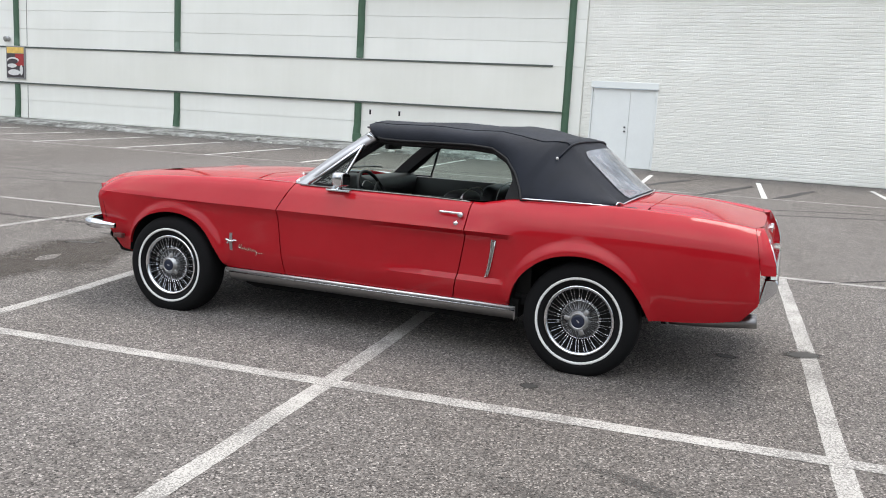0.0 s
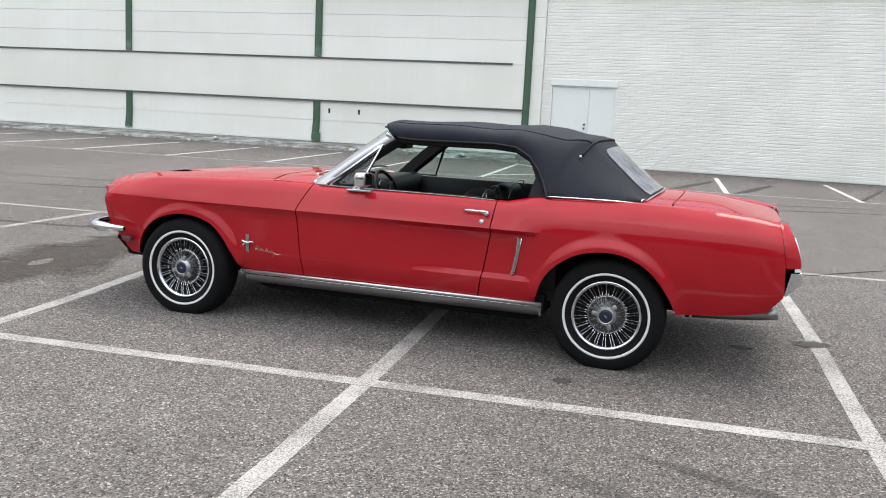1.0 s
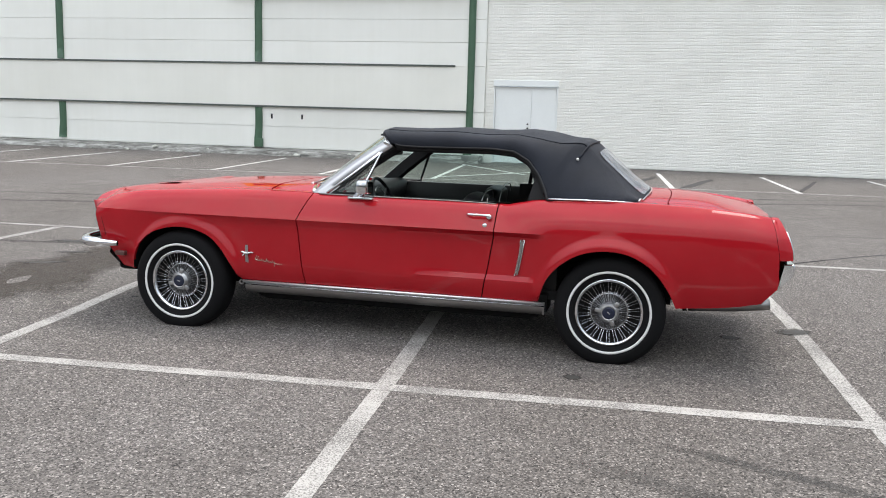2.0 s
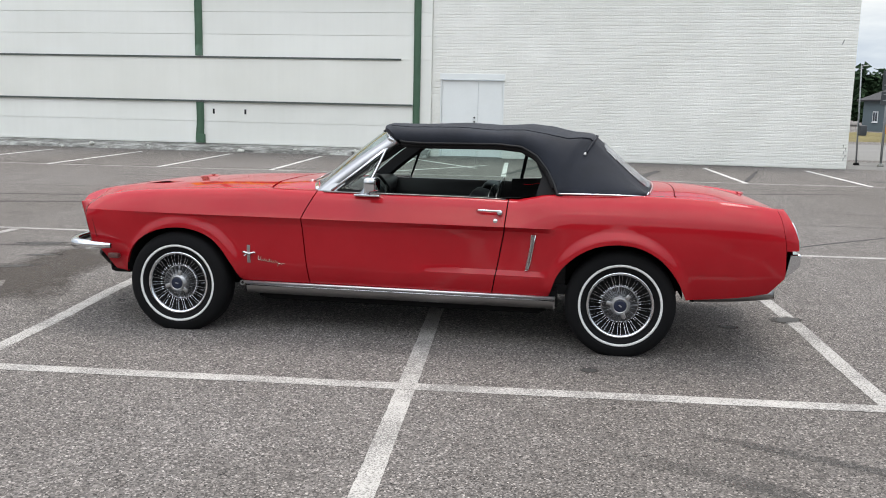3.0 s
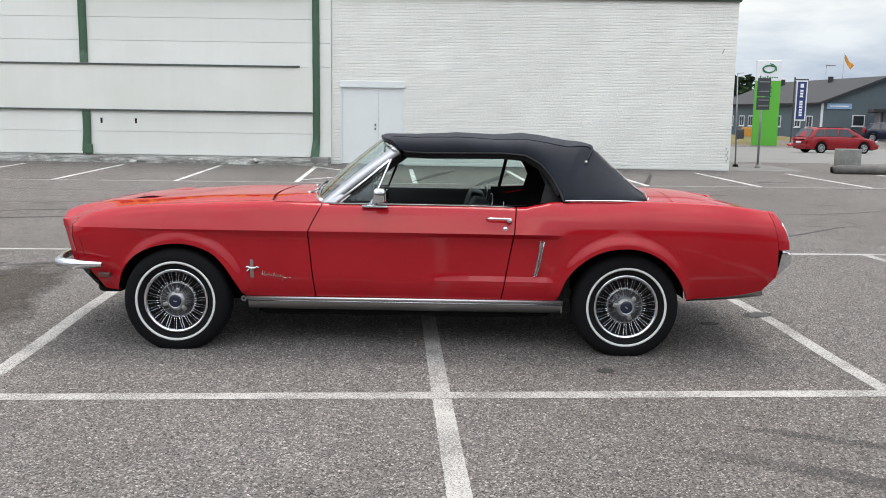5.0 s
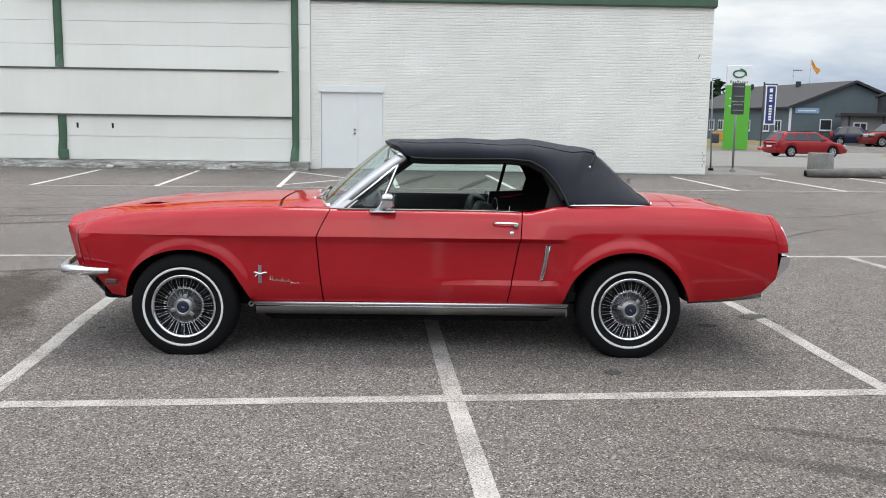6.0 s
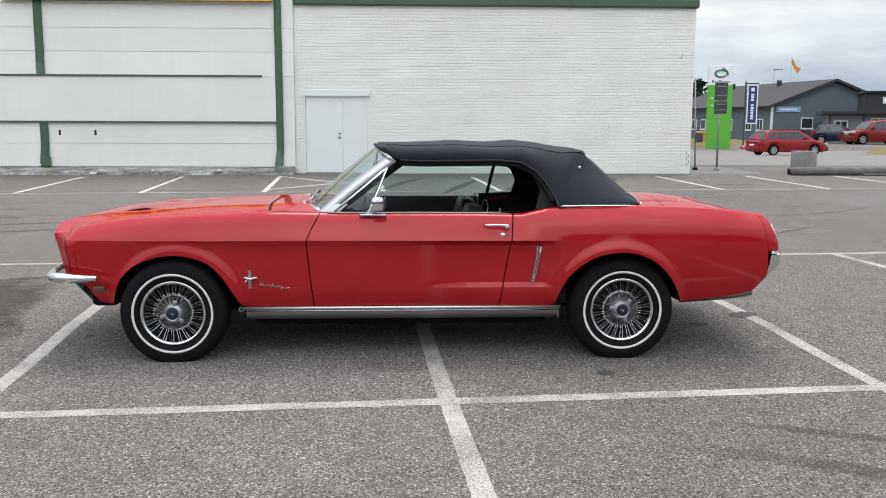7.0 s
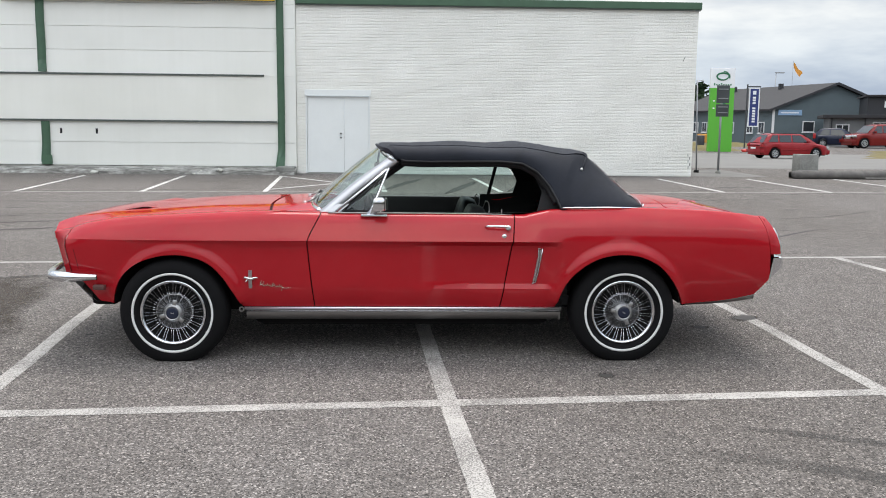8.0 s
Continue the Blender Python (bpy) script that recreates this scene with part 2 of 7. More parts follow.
M_VINYL = plain("black_vinyl", (0.008, 0.0085, 0.009), 0.5, 0, 0.2, 14, 0.001, 0, 0.35)
M_DARK = plain("underbody_black", (0.010, 0.010, 0.010), 0.9, 0, 0.2, 8, 0, 0, 0.15)
M_GLASS = glass("clear_glass", (0.80, 0.91, 0.86), 0.0, 0.08, 0.05)
M_SIDEGLASS = glass("tinted_side_glass", (0.66, 0.80, 0.76))
M_LAMPRED = plain("red_lamp_lens", (0.35, 0.008, 0.01), 0.15, 0, 0.1, 30, 0, 0.5)
M_BLUE = plain("blue_enamel", (0.010, 0.015, 0.035), 0.3, 0, 0.1, 30)
M_BRICK = painted_brick()
M_PANEL = panel_white("white_wall_panel", (0.83, 0.835, 0.785))
M_BAND = panel_white("cream_wall_band", (0.80, 0.80, 0.74))
M_GREEN = plain("dark_green_paint", (0.055, 0.115, 0.068), 0.5, 0, 0.16, 3)
M_RAIL = plain("weathered_grey_green_rail", (0.10, 0.115, 0.105), 0.6, 0, 0.2, 4)
M_CONCRETE = plain("weathered_concrete", (0.25, 0.25, 0.232), 0.9, 0, 0.4, 2.2, 0.01, 0, 0.2)
M_RUBBLE = plain("broken_white_render", (0.55, 0.55, 0.50), 0.9, 0, 0.25, 12, 0.006, 0, 0.2)
M_DOOR = plain("pale_blue_grey_door_paint", (0.785, 0.812, 0.795), 0.5, 0, 0.03, 2)


# ---- building blocks ----
def part(name, bm, material, parent=None, label="", smooth=None):
    """Link a bmesh as one mesh object, under a thing or part if one is given."""
    if smooth is not None:
        for f in bm.faces:
            f.smooth = True
        for e in bm.edges:
            e.smooth = len(e.link_faces) == 2 and e.calc_face_angle(0) < radians(smooth)
    me = bpy.data.meshes.new(name)
    bm.to_mesh(me)
    bm.free()
    me.materials.append(material)
    ob = new(name, me)
    ob.parent = parent
    if label:
        tagged(ob, label)
    return ob


def holder(name, m, label, category, group="", kind=""):
    ob = new(name)
    ob.empty_display_size = 0.1
    ob.matrix_world = m
    return tagged(ob, label, category, group, kind)


def add_box(bm, x0, x1, y0, y1, z0, z1, bevel=0.0, m=None):
    b = bmesh.new()
    bmesh.ops.create_cube(b, size=1.0)
    for v in b.verts:
        v.co = Vector(((x0 + x1) / 2 + v.co.x * (x1 - x0), (y0 + y1) / 2 + v.co.y * (y1 - y0), (z0 + z1) / 2 + v.co.z * (z1 - z0)))
    if bevel:
        bmesh.ops.bevel(b, geom=b.edges[:], offset=bevel, segments=2, affect="EDGES", profile=0.5)
    if m is not None:
        bmesh.ops.transform(b, matrix=m, verts=b.verts)
    me = bpy.data.meshes.new("tmp")
    b.to_mesh(me)
    b.free()
    bm.from_mesh(me)
    bpy.data.meshes.remove(me)
    return bm


def box(*a, **k):
    return add_box(bmesh.new(), *a, **k)


def cyl(bm, p0, p1, r0, r1=None, n=16, caps=True):
    p0, p1 = Vector(p0), Vector(p1)
    r1 = r0 if r1 is None else r1
    d = (p1 - p0).normalized()
    a = d.orthogonal().normalized()
    b = d.cross(a)
    rings = []
    for p, r in ((p0, r0), (p1, r1)):
        rings.append([bm.verts.new(p + (a * math.cos(2 * math.pi * i / n) + b * math.sin(2 * math.pi * i / n)) * r) for i in range(n)])
    for i in range(n):
        bm.faces.new((rings[0][i], rings[0][(i + 1) % n], rings[1][(i + 1) % n], rings[1][i]))
    if caps:
        bm.faces.new(rings[0][::-1])
        bm.faces.new(rings[1])
    return bm


def tube(bm, pts, r, n=8, closed=False):
    """A round tube along a line of points; r: one radius, or one for each point."""
    pts = [Vector(p) for p in pts]
    rs = [r] * len(pts) if isinstance(r, (int, float)) else list(r)
    up, rings = None, []
    for i, p in enumerate(pts):
        if closed:
            d = (pts[(i + 1) % len(pts)] - pts[i - 1]).normalized()
        else:
            d = (pts[min(i + 1, len(pts) - 1)] - pts[max(i - 1, 0)]).normalized()
        up = d.orthogonal().normalized() if up is None else (up - d * up.dot(d)).normalized()
        side = d.cross(up)
        rings.append([bm.verts.new(p + (up * math.cos(2 * math.pi * k / n) + side * math.sin(2 * math.pi * k / n)) * rs[i]) for k in range(n)])
    for i in range(len(rings) - (0 if closed else 1)):
        a, b = rings[i], rings[(i + 1) % len(rings)]
        for k in range(n):
            bm.faces.new((a[k], a[(k + 1) % n], b[(k + 1) % n], b[k]))
    if not closed:
        bm.faces.new(rings[0][::-1])
        bm.faces.new(rings[-1])
    return bm


def sheet(bm, rows, wrap=False):
    """Quads over a grid of points."""
    vs = [[bm.verts.new(p) for p in r] for r in rows]
    for i in range(len(vs) - 1):
        for j in range(len(vs[i]) - (0 if wrap else 1)):
            k = (j + 1) % len(vs[i])
            q = (vs[i][j], vs[i][k], vs[i + 1][k], vs[i + 1][j])
            if len({tuple(round(c, 6) for c in v.co) for v in q}) == 4:
                bm.faces.new(q)
            else:
                seen = []
                for v in q:
                    if all((v.co - s.co).length > 1e-6 for s in seen):
                        seen.append(v)
                if len(seen) == 3:
                    bm.faces.new(seen)
    return bm


def bar(bm, pts, across, thick):
    """A flat-sided moulding along a line: across and thick are vectors."""
    a, t = np.array(across) / 2, np.array(thick) / 2
    rows = []
    for p in pts:
        p = np.array(p)
        rows.append([tuple(p - a - t), tuple(p - a * 0.8 + t), tuple(p + a * 0.8 + t), tuple(p + a - t)])
    return sheet(bm, rows, wrap=True)


def smooth_line(pts, n=8):
    """Catmull-Rom points through a short line of points."""
    P = [np.array(p, float) for p in pts]
    P = [2 * P[0] - P[1]] + P + [2 * P[-1] - P[-2]]
    out = []
    for i in range(1, len(P) - 2):
        for k in range(n):
            t = k / n
            a, b, c, d = P[i - 1], P[i], P[i + 1], P[i + 2]
            out.append(0.5 * (2 * b + (c - a) * t + (2 * a - 5 * b + 4 * c - d) * t * t + (3 * b - a - 3 * c + d) * t ** 3))
    out.append(P[-2])
    return [tuple(p) for p in out]


def step(a, b, x):
    k = min(max((x - a) / (b - a), 0.0), 1.0)
    return k * k * (3 - 2 * k)


# ---- ground ----
def gz(y):
    """The lot swells slightly under the car, rises gently to the building and falls away past it."""
    return float(np.interp(y, (4.1, 4.65, 5.0, 5.3, 5.7, 6.3, 7.2, 9.0, 23.0, 27.0, 50.0, 66.0), (0.0, 0.009, 0.016, 0.028, 0.042, 0.049, 0.046, 0.030, 0.15, 0.15, -0.22, 0.0)))


_ys = [-1500, -300, -60, -20, -8, 0, 3, 4.1, 4.4, 4.65, 4.9, 5.2, 5.45, 5.7, 6.0, 6.3, 6.7, 7.2, 8.0, 9, 12, 15, 18, 21, 23, 27, 32, 38, 44, 50, 55, 60, 66, 80, 150, 400, 2500]
_xs = [-2000, -400, -80, -30, -15, -8, -4, 0, 4, 8, 15, 30, 80, 400, 2000]
ground = part("ground", sheet(bmesh.new(), [[(x, y, gz(y)) for x in _xs] for y in _ys]), M_ASPHALT, smooth=40)
tagged(ground, "grey weathered asphalt of an open parking lot", "ground", kind="structure")

LOT = Matrix.Translation((-1.85, 4.135, 0)) @ Matrix.Rotation(radians(4.1), 4, "Z")


def lot(a, b):
    p = LOT @ Vector((a, b, 0))
    return p.x, p.y


def stripe(p0, p1, w, lift=0.0015, seg=0.05):
    p0, p1 = Vector(p0), Vector(p1)
    d = p1 - p0
    n = max(2, int(d.length / seg))
    s = Vector((-d.y, d.x)).normalized() * w / 2
    rows = []
    for i in range(n + 1):
        c = p0 + d * i / n
        # uneven, chipped edges
        j, k = (0.05 * noise.noise((c.x * 3, c.y * 3, h)) + 0.07 * noise.noise((c.x * 21, c.y * 21, h)) for h in (1.0, 7.0))
        rows.append([(q.x, q.y, gz(q.y) + lift) for q in (c - s * (1 + j), c + s * (1 + k))])
    return sheet(bmesh.new(), rows)


def lane_line(p0, p1, w=0.1, lift=0.0015, mat=None):
    ob = part("parking_line", stripe(p0, p1, w, lift), mat or M_LINE)
    return tagged(ob, "worn white painted parking line on the asphalt", "road marking", "parking lines", "structure")


lane_line(lot(-12.3, 0), lot(14.8, 0), 0.104, 0.002)
lane_line(lot(-22, 4.75), lot(24.5, 4.75), 0.09, 0.003)
for k in range(-5, 7):
    lane_line(lot(2.45 * k, -4.75 if k > -2 else 0.06), lot(2.45 * k, -0.055), 0.10)
    lane_line(lot(2.45 * k, 0.055), lot(2.45 * k, 4.70), 0.10)
for k in range(7, 10):
    lane_line(lot(2.45 * k, 0.5), lot(2.45 * k, 4.70), 0.10)
lane_line(lot(-24, 13.3), lot(18, 13.3), 0.085, 0.003)
for k in range(-9, 6):
    a = 0.23 + 2.385 * k
    end = 18.0
    if lot(a, end)[0] > -5.2:
        end -= 0.6
    lane_line(lot(a, 13.35), lot(a, end), 0.10, 0.002, M_LINE_FRESH)
lane_line((-5.35, 21.95), (-3.35, 19.35), 0.10, 0.004, M_LINE_FRESH)
lane_line((-5.0, 17.75), (-3.25, 20.3), 0.10, 0.004, M_LINE_FRESH)


def blot(name, x, y, rx, ry, mat, label, turn=0.0, n=28, lift=0.0035, rag=0.3, seed=0.0, group=""):
    """A flat stain with a ragged outline, fading to its edge."""
    bm = bmesh.new()
    uv = bm.loops.layers.uv.new("uv")
    rings = []
    for f in (0.0, 0.4, 0.7, 1.0):
        ring = []
        for i in range(n):
            an = 2 * math.pi * i / n
            r = f * (1 + rag * noise.noise((math.cos(an) * 1.7 + seed, math.sin(an) * 1.7, seed * 3.1)))
            px, py = rx * r * math.cos(an), ry * r * math.sin(an)
            c, s = math.cos(radians(turn)), math.sin(radians(turn))
            qx, qy = x + px * c - py * s, y + px * s + py * c
            ring.append((bm.verts.new((qx, qy, gz(qy) + lift)), 1 - f))
        rings.append(ring)
    for a, b in zip(rings, rings[1:]):
        for i in range(n):
            q = [a[i], a[(i + 1) % n], b[(i + 1) % n], b[i]]
            if a is rings[0]:
                q = [a[i], b[(i + 1) % n], b[i]]
            f = bm.faces.new([v for v, _ in q][::-1])
            for lp, (_, k) in zip(f.loops, q[::-1]):
                lp[uv].uv = (k, 0)
    ob = part(name, bm, mat)
    return tagged(ob, label, "stain", group, "structure")


def tyre_or_shade_strip(pts, w, lift=0.003, mat=None):
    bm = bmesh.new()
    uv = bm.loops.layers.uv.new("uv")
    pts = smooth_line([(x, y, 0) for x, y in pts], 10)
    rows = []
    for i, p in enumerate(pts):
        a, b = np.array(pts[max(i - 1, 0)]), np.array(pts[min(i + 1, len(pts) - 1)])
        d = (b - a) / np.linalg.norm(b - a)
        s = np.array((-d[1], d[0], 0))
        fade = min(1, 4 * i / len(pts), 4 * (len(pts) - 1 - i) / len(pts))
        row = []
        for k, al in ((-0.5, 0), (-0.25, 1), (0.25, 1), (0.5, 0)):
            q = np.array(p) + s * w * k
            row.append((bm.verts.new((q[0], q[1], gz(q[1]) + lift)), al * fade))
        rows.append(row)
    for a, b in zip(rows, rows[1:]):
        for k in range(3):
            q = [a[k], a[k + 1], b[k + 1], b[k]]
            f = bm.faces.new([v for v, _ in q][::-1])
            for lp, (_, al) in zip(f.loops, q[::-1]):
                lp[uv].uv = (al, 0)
    ob = part("tyre_shade_mark", bm, mat or M_TYRE_SHADE_MARK)
    return tagged(ob, "faint dark tyre mark, crack or painted shade strip on the asphalt", "tyre mark", "tyre marks", "structure")


blot("oil_stain", -0.905, 4.617, 0.075, 0.06, M_STAIN, "small dark oil spot on the asphalt beside the car", 10, seed=1.0, rag=0.2, group="oil spots")
blot("oil_stain", 0.01, 5.722, 0.11, 0.06, M_STAIN, "small dark oil spot on the asphalt beside the car", 0, seed=2.0, rag=0.2, group="oil spots")
blot("oil_stain", 0.436, 6.02, 0.17, 0.12, M_STAIN, "dark oil spot on the asphalt beside a parking line", 30, seed=3.0, rag=0.25, lift=0.006, group="oil spots")
blot("damp_patch", -5.45, 6.25, 0.75, 1.75, M_DAMP, "dark brown damp patch on the asphalt before the car's nose", 14, 48, seed=4.0, rag=0.6)
blot("oil_stain", -5.66, 6.40, 0.26, 0.07, M_STAIN, "dark streak on the damp asphalt", 35, seed=5.5, rag=0.3, lift=0.005, group="oil spots")
blot("oil_stain", -5.77, 6.97, 0.24, 0.06, M_STAIN, "dark streak on the damp asphalt", 20, seed=5.7, rag=0.3, lift=0.005, group="oil spots")
blot("oil_stain", -4.20, 5.5, 0.035, 0.03, M_STAIN, "small dark oil spot on the asphalt beside the car", 0, seed=5.9, rag=0.2, group="oil spots")
blot("oil_stain", -6.2, 7.6, 0.35, 0.12, M_STAIN, "dark oil spot on the asphalt", 20, seed=5.0, rag=0.4, group="oil spots")
for x, y, s in ((-2.25, 19.5, 6.0), (-0.9, 18.9, 7.0), (0.35, 19.1, 8.0), (2.6, 19.6, 8.7)):
    blot("oil_stain", x, y, 0.115 if x < 1 else 0.06, 2.1, M_SMEAR, "long dark smear across a parking bay", -14, 32, seed=s, rag=0.5, group="bay smears")
for x, y, rx, ry, k in ((5.14, 19.25, 0.34, 0.16, 9.1), (5.58, 19.28, 0.28, 0.10, 9.4), (-7.95, 12.84, 0.25, 0.07, 9.6), (-8.36, 13.96, 0.25, 0.06, 9.7), (4.45, 14.4, 0.22, 0.07, 9.8), (4.21, 18.43, 0.2, 0.08, 9.9)):
    blot("oil_stain", x, y, rx, ry, M_STAIN, "dark oil spot on the asphalt", 5, seed=k, rag=0.4, group="oil spots")
tyre_or_shade_strip([(-14, 9.5), (-9, 10.6), (-4, 12.6), (2, 15.6), (8, 17.0)], 0.2)
tyre_or_shade_strip([(-14, 11.0), (-9, 11.6), (-4, 13.4), (1, 16.0), (6, 17.6)], 0.18)
tyre_or_shade_strip([(0.35, 8.75), (0.59, 8.93), (1.4, 9.72), (1.94, 10.2), (2.62, 10.78), (3.44, 11.53), (4.2, 12.0)], 0.05, mat=M_CRACK)
tyre_or_shade_strip([(-1.2, 3.6), (0.1, 3.0), (1.2, 1.9), (1.8, 0.4)], 0.2)
tyre_or_shade_strip([(-0.9, 3.9), (0.6, 3.3), (1.9, 2.2)], 0.12)
for pts, w in (([(-13, 12.6), (-9, 12.9), (-6, 13.4), (-3.5, 14.4)], 0.07), ([(-12, 15.2), (-8, 15.0), (-5, 15.4), (-2, 16.6)], 0.09), ([(1.9, 13.2), (3.4, 13.0), (4.9, 13.6), (6.4, 14.9)], 0.07), ([(-16, 17.5), (-11, 17.0), (-7, 17.6), (-4, 18.6)], 0.12), ([(0.8, 11.2), (2.1, 11.6), (3.9, 11.5)], 0.06), ([(4.5, 17.0), (7.0, 17.8), (10.5, 17.2)], 0.12)):
    tyre_or_shade_strip(pts, w)
tyre_or_shade_strip([(-9.5, 7.4), (-7.0, 7.3), (-5.0, 8.0), (-3.0, 9.6)], 0.17)

# contact shade at the brick wall's foot, painted as a dark strip
tyre_or_shade_strip([(-3.0, 22.92), (0.0, 22.92), (3.0, 22.92), (5.4, 22.92)], 0.28)

# plain dark wall, unseen, added behind the lot to block low southern sky
south = part("south_sky_blocker", box(-90, 90, -30.4, -30.0, 0.0, 6.5), plain("dull_grey_green_blocker", (0.05, 0.055, 0.045), 0.9, 0, 0.3, 0.3))
tagged(south, "plain dull grey-green wall, unseen, added to block low sky light", "wall", kind="structure")

# ---- building: panel-clad hall and white brick annex ----
PX0, PX1, PY = -34.0, -5.035, 22.95   # panel wall
BX0, BX1, BY = -5.03, 5.45, 23.03     # brick face
wall_panels = part("wall_north_hall", box(PX0, PX1, PY + 0.05, PY + 0.35, 0.1, 7.2), M_PANEL)
tagged(wall_panels, "white panel-clad wall of a large hall", "wall", kind="structure")
POSTS = [-30.6, -24.35, -17.77, -11.46, -5.42]
SEAMS_LOW, SEAMS_HIGH = [0.33, 0.93, 1.47], [2.66, 3.27, 3.86, 4.45, 5.05, 5.65, 6.25, 6.85, 7.2]


def cladding(x0, x1, z0, z1, mat, name="wall_panel", y=PY):
    bm = box(x0 + 0.004, x1 - 0.004, y, y + 0.055, z0 + 0.004, z1 - 0.004)
    return part(name, bm, mat, wall_panels)


edges = [PX0] + POSTS + [PX1]
for i in range(len(edges) - 1):
    for z0, z1 in zip(SEAMS_LOW, SEAMS_LOW[1:]):
        cladding(edges[i], edges[i + 1], z0, z1, M_PANEL)
    for z0, z1 in zip(SEAMS_HIGH, SEAMS_HIGH[1:]):
        cladding(edges[i], edges[i + 1], z0, z1, M_PANEL)
    if i == len(edges) - 2:
        cladding(edges[i], edges[i + 1], 1.47, 2.66, M_PANEL)


cladding(PX0, POSTS[-1], 1.47, 2.66, M_BAND, "wall_band", PY - 0.035)


def green_post(x, z0, z1, w=0.19, flare=0.0):
    """A folded sheet-metal cover strip, dented at its foot."""
    n = 14
    rows = []
    for i in range(n + 1):
        z = z0 + (z1 - z0) * i / n
        k = max(0.0, 1 - (z - z0) / 0.45) if flare else 0.0
        dx = 0.012 * noise.noise((x, z * 1.3, 4.0)) - 0.05 * flare * k
        ww = w / 2 * (1 + 0.25 * flare * k)
        d = 0.05 + 0.02 * flare * k
        rows.append([(x + dx - ww, PY + 0.01, z), (x + dx - ww, PY - d, z), (x + dx + ww, PY - d, z), (x + dx + ww, PY + 0.01, z)])
    bm = sheet(bmesh.new(), rows)
    bm.faces.new([v for v in bm.verts if abs(v.co.z - z0) < 1e-5])
    return bm


for x in POSTS:
    last = x > -6
    if last:
        p = part("wall_post", green_post(x, 0.30, 7.2, 0.18, 1.0), M_GREEN, smooth=30)
        tagged(p, "dark green metal corner strip with a dented foot", "wall post", "green wall posts", "structure")
    else:
        p = part("wall_post", green_post(x, 2.70, 7.2, 0.2), M_GREEN, smooth=30)
        tagged(p, "dark green metal strip on the panel wall", "wall post", "green wall posts", "structure")
        p = part("wall_post", green_post(x, 0.40 if x > -20 else 0.33, 1.45, 0.2, 0.5), M_GREEN, smooth=30)
        tagged(p, "dark green metal strip on the panel wall", "wall post", "green wall posts", "structure")
foot = part("post_boot", box(-11.58, -11.33, PY - 0.075, PY, 0.34, 0.58, 0.01), M_GREEN)
tagged(foot, "dented green metal boot at a wall post's foot", "wall post", kind="structure")
for z, x1 in ((2.655, -5.84), (1.475, -5.52)):
    bm = box(PX0, x1, PY - 0.065, PY - 0.036, z - 0.018, z + 0.030, 0.004)
    add_box(bm, PX0, x1, PY - 0.072, PY - 0.065, z + 0.012, z + 0.026)
    tagged(part("wall_rail", bm, M_RAIL), "weathered grey-green rail along the panel wall", "wall rail", "wall rails", "structure")
for x in (-11.08, -10.17):
    v = holder("wall_vent", Matrix.Translation((x, PY, 1.205)), "small black slot vent in the panel wall", "vent", "slot vents")
    part("slot", box(-0.028, 0.028, -0.006, 0.01, -0.065, 0.065, 0.004), M_BLACK, v)
    part("slot_lip", box(-0.036, 0.036, -0.010, -0.002, 0.062, 0.074, 0.002), M_STEEL, v)
seam = part("wall_seam_cover", box(-23.925, -23.905, PY - 0.010, PY + 0.005, 0.33, 1.43), M_CONCRETE)
tagged(seam, "narrow grey cover strip on the panel wall", "trim", kind="structure")
seam = part("wall_seam_cover", box(-23.925, -23.905, PY - 0.010, PY + 0.005, 2.7, 7.2), M_CONCRETE)
tagged(seam, "narrow grey cover strip on the panel wall", "trim", kind="structure")

# concrete plinth along the panel wall, its pale paint flaking off
M_PLINTH, _n, _l, _b = nodes_of("flaking_plinth_paint")
_v = coords(_n, _l, (1.0, 2.5, 3.0))
_flake = ramp(_n, _l, noise_at(_n, _l, _v, 1.6, 8.0, 0.72), [(0.38, (0.10, 0.098, 0.09)), (0.47, (0.23, 0.225, 0.21)), (0.60, (0.46, 0.46, 0.44))])
_grime = ramp(_n, _l, noise_at(_n, _l, coords(_n, _l), 9.0, 6.0, 0.7), [(0.3, (0.55, 0.55, 0.53)), (0.65, (1.1, 1.1, 1.08))])
_l.new(mixed(_n, _l, _flake, _grime, 1.0, "MULTIPLY"), _b.inputs["Base Color"])
_b.inputs["Roughness"].default_value = 0.9
bumped(_n, _l, _b, noise_at(_n, _l, _v, 5.0, 6.0, 0.7), 0.8, 0.03)
prof = [(22.30, 0.10), (22.33, 0.19), (22.42, 0.235), (22.70, 0.29), (22.93, 0.315), (22.98, 0.315)]
rows = []
for i in range(181):
    x = PX0 + (PX1 - PX0) * i / 180
    rows.append([(x, y + 0.03 * noise.noise((x * 1.1, y * 4, 0)), z + (0.018 * noise.noise((x * 1.7, y * 5, 2)) if z > 0.15 else 0)) for y, z in prof])
bm = sheet(bmesh.new(), rows)
bm.faces.new([v for v in bm.verts if abs(v.co.x - PX1) < 1e-4])
tagged(part("plinth", bm, M_PLINTH, smooth=50), "rough sloping concrete plinth with flaking paint", "plinth", kind="structure")
end = part("plinth_end", box(-5.5, -5.04, 22.42, 22.93, 0.1, 0.345, 0.02), M_CONCRETE)
tagged(end, "rough square concrete block ending the plinth", "plinth", kind="structure")


def lump(r, seed, squash=0.6):
    bm = bmesh.new()
    bmesh.ops.create_icosphere(bm, subdivisions=2, radius=r)
    for v in bm.verts:
        k = 1 + 0.55 * noise.noise(v.co * (1.4 / r) + Vector((seed, 0, 0)))
        v.co = Vector((v.co.x * k, v.co.y * k * 0.8, v.co.z * k * squash))
    return bm


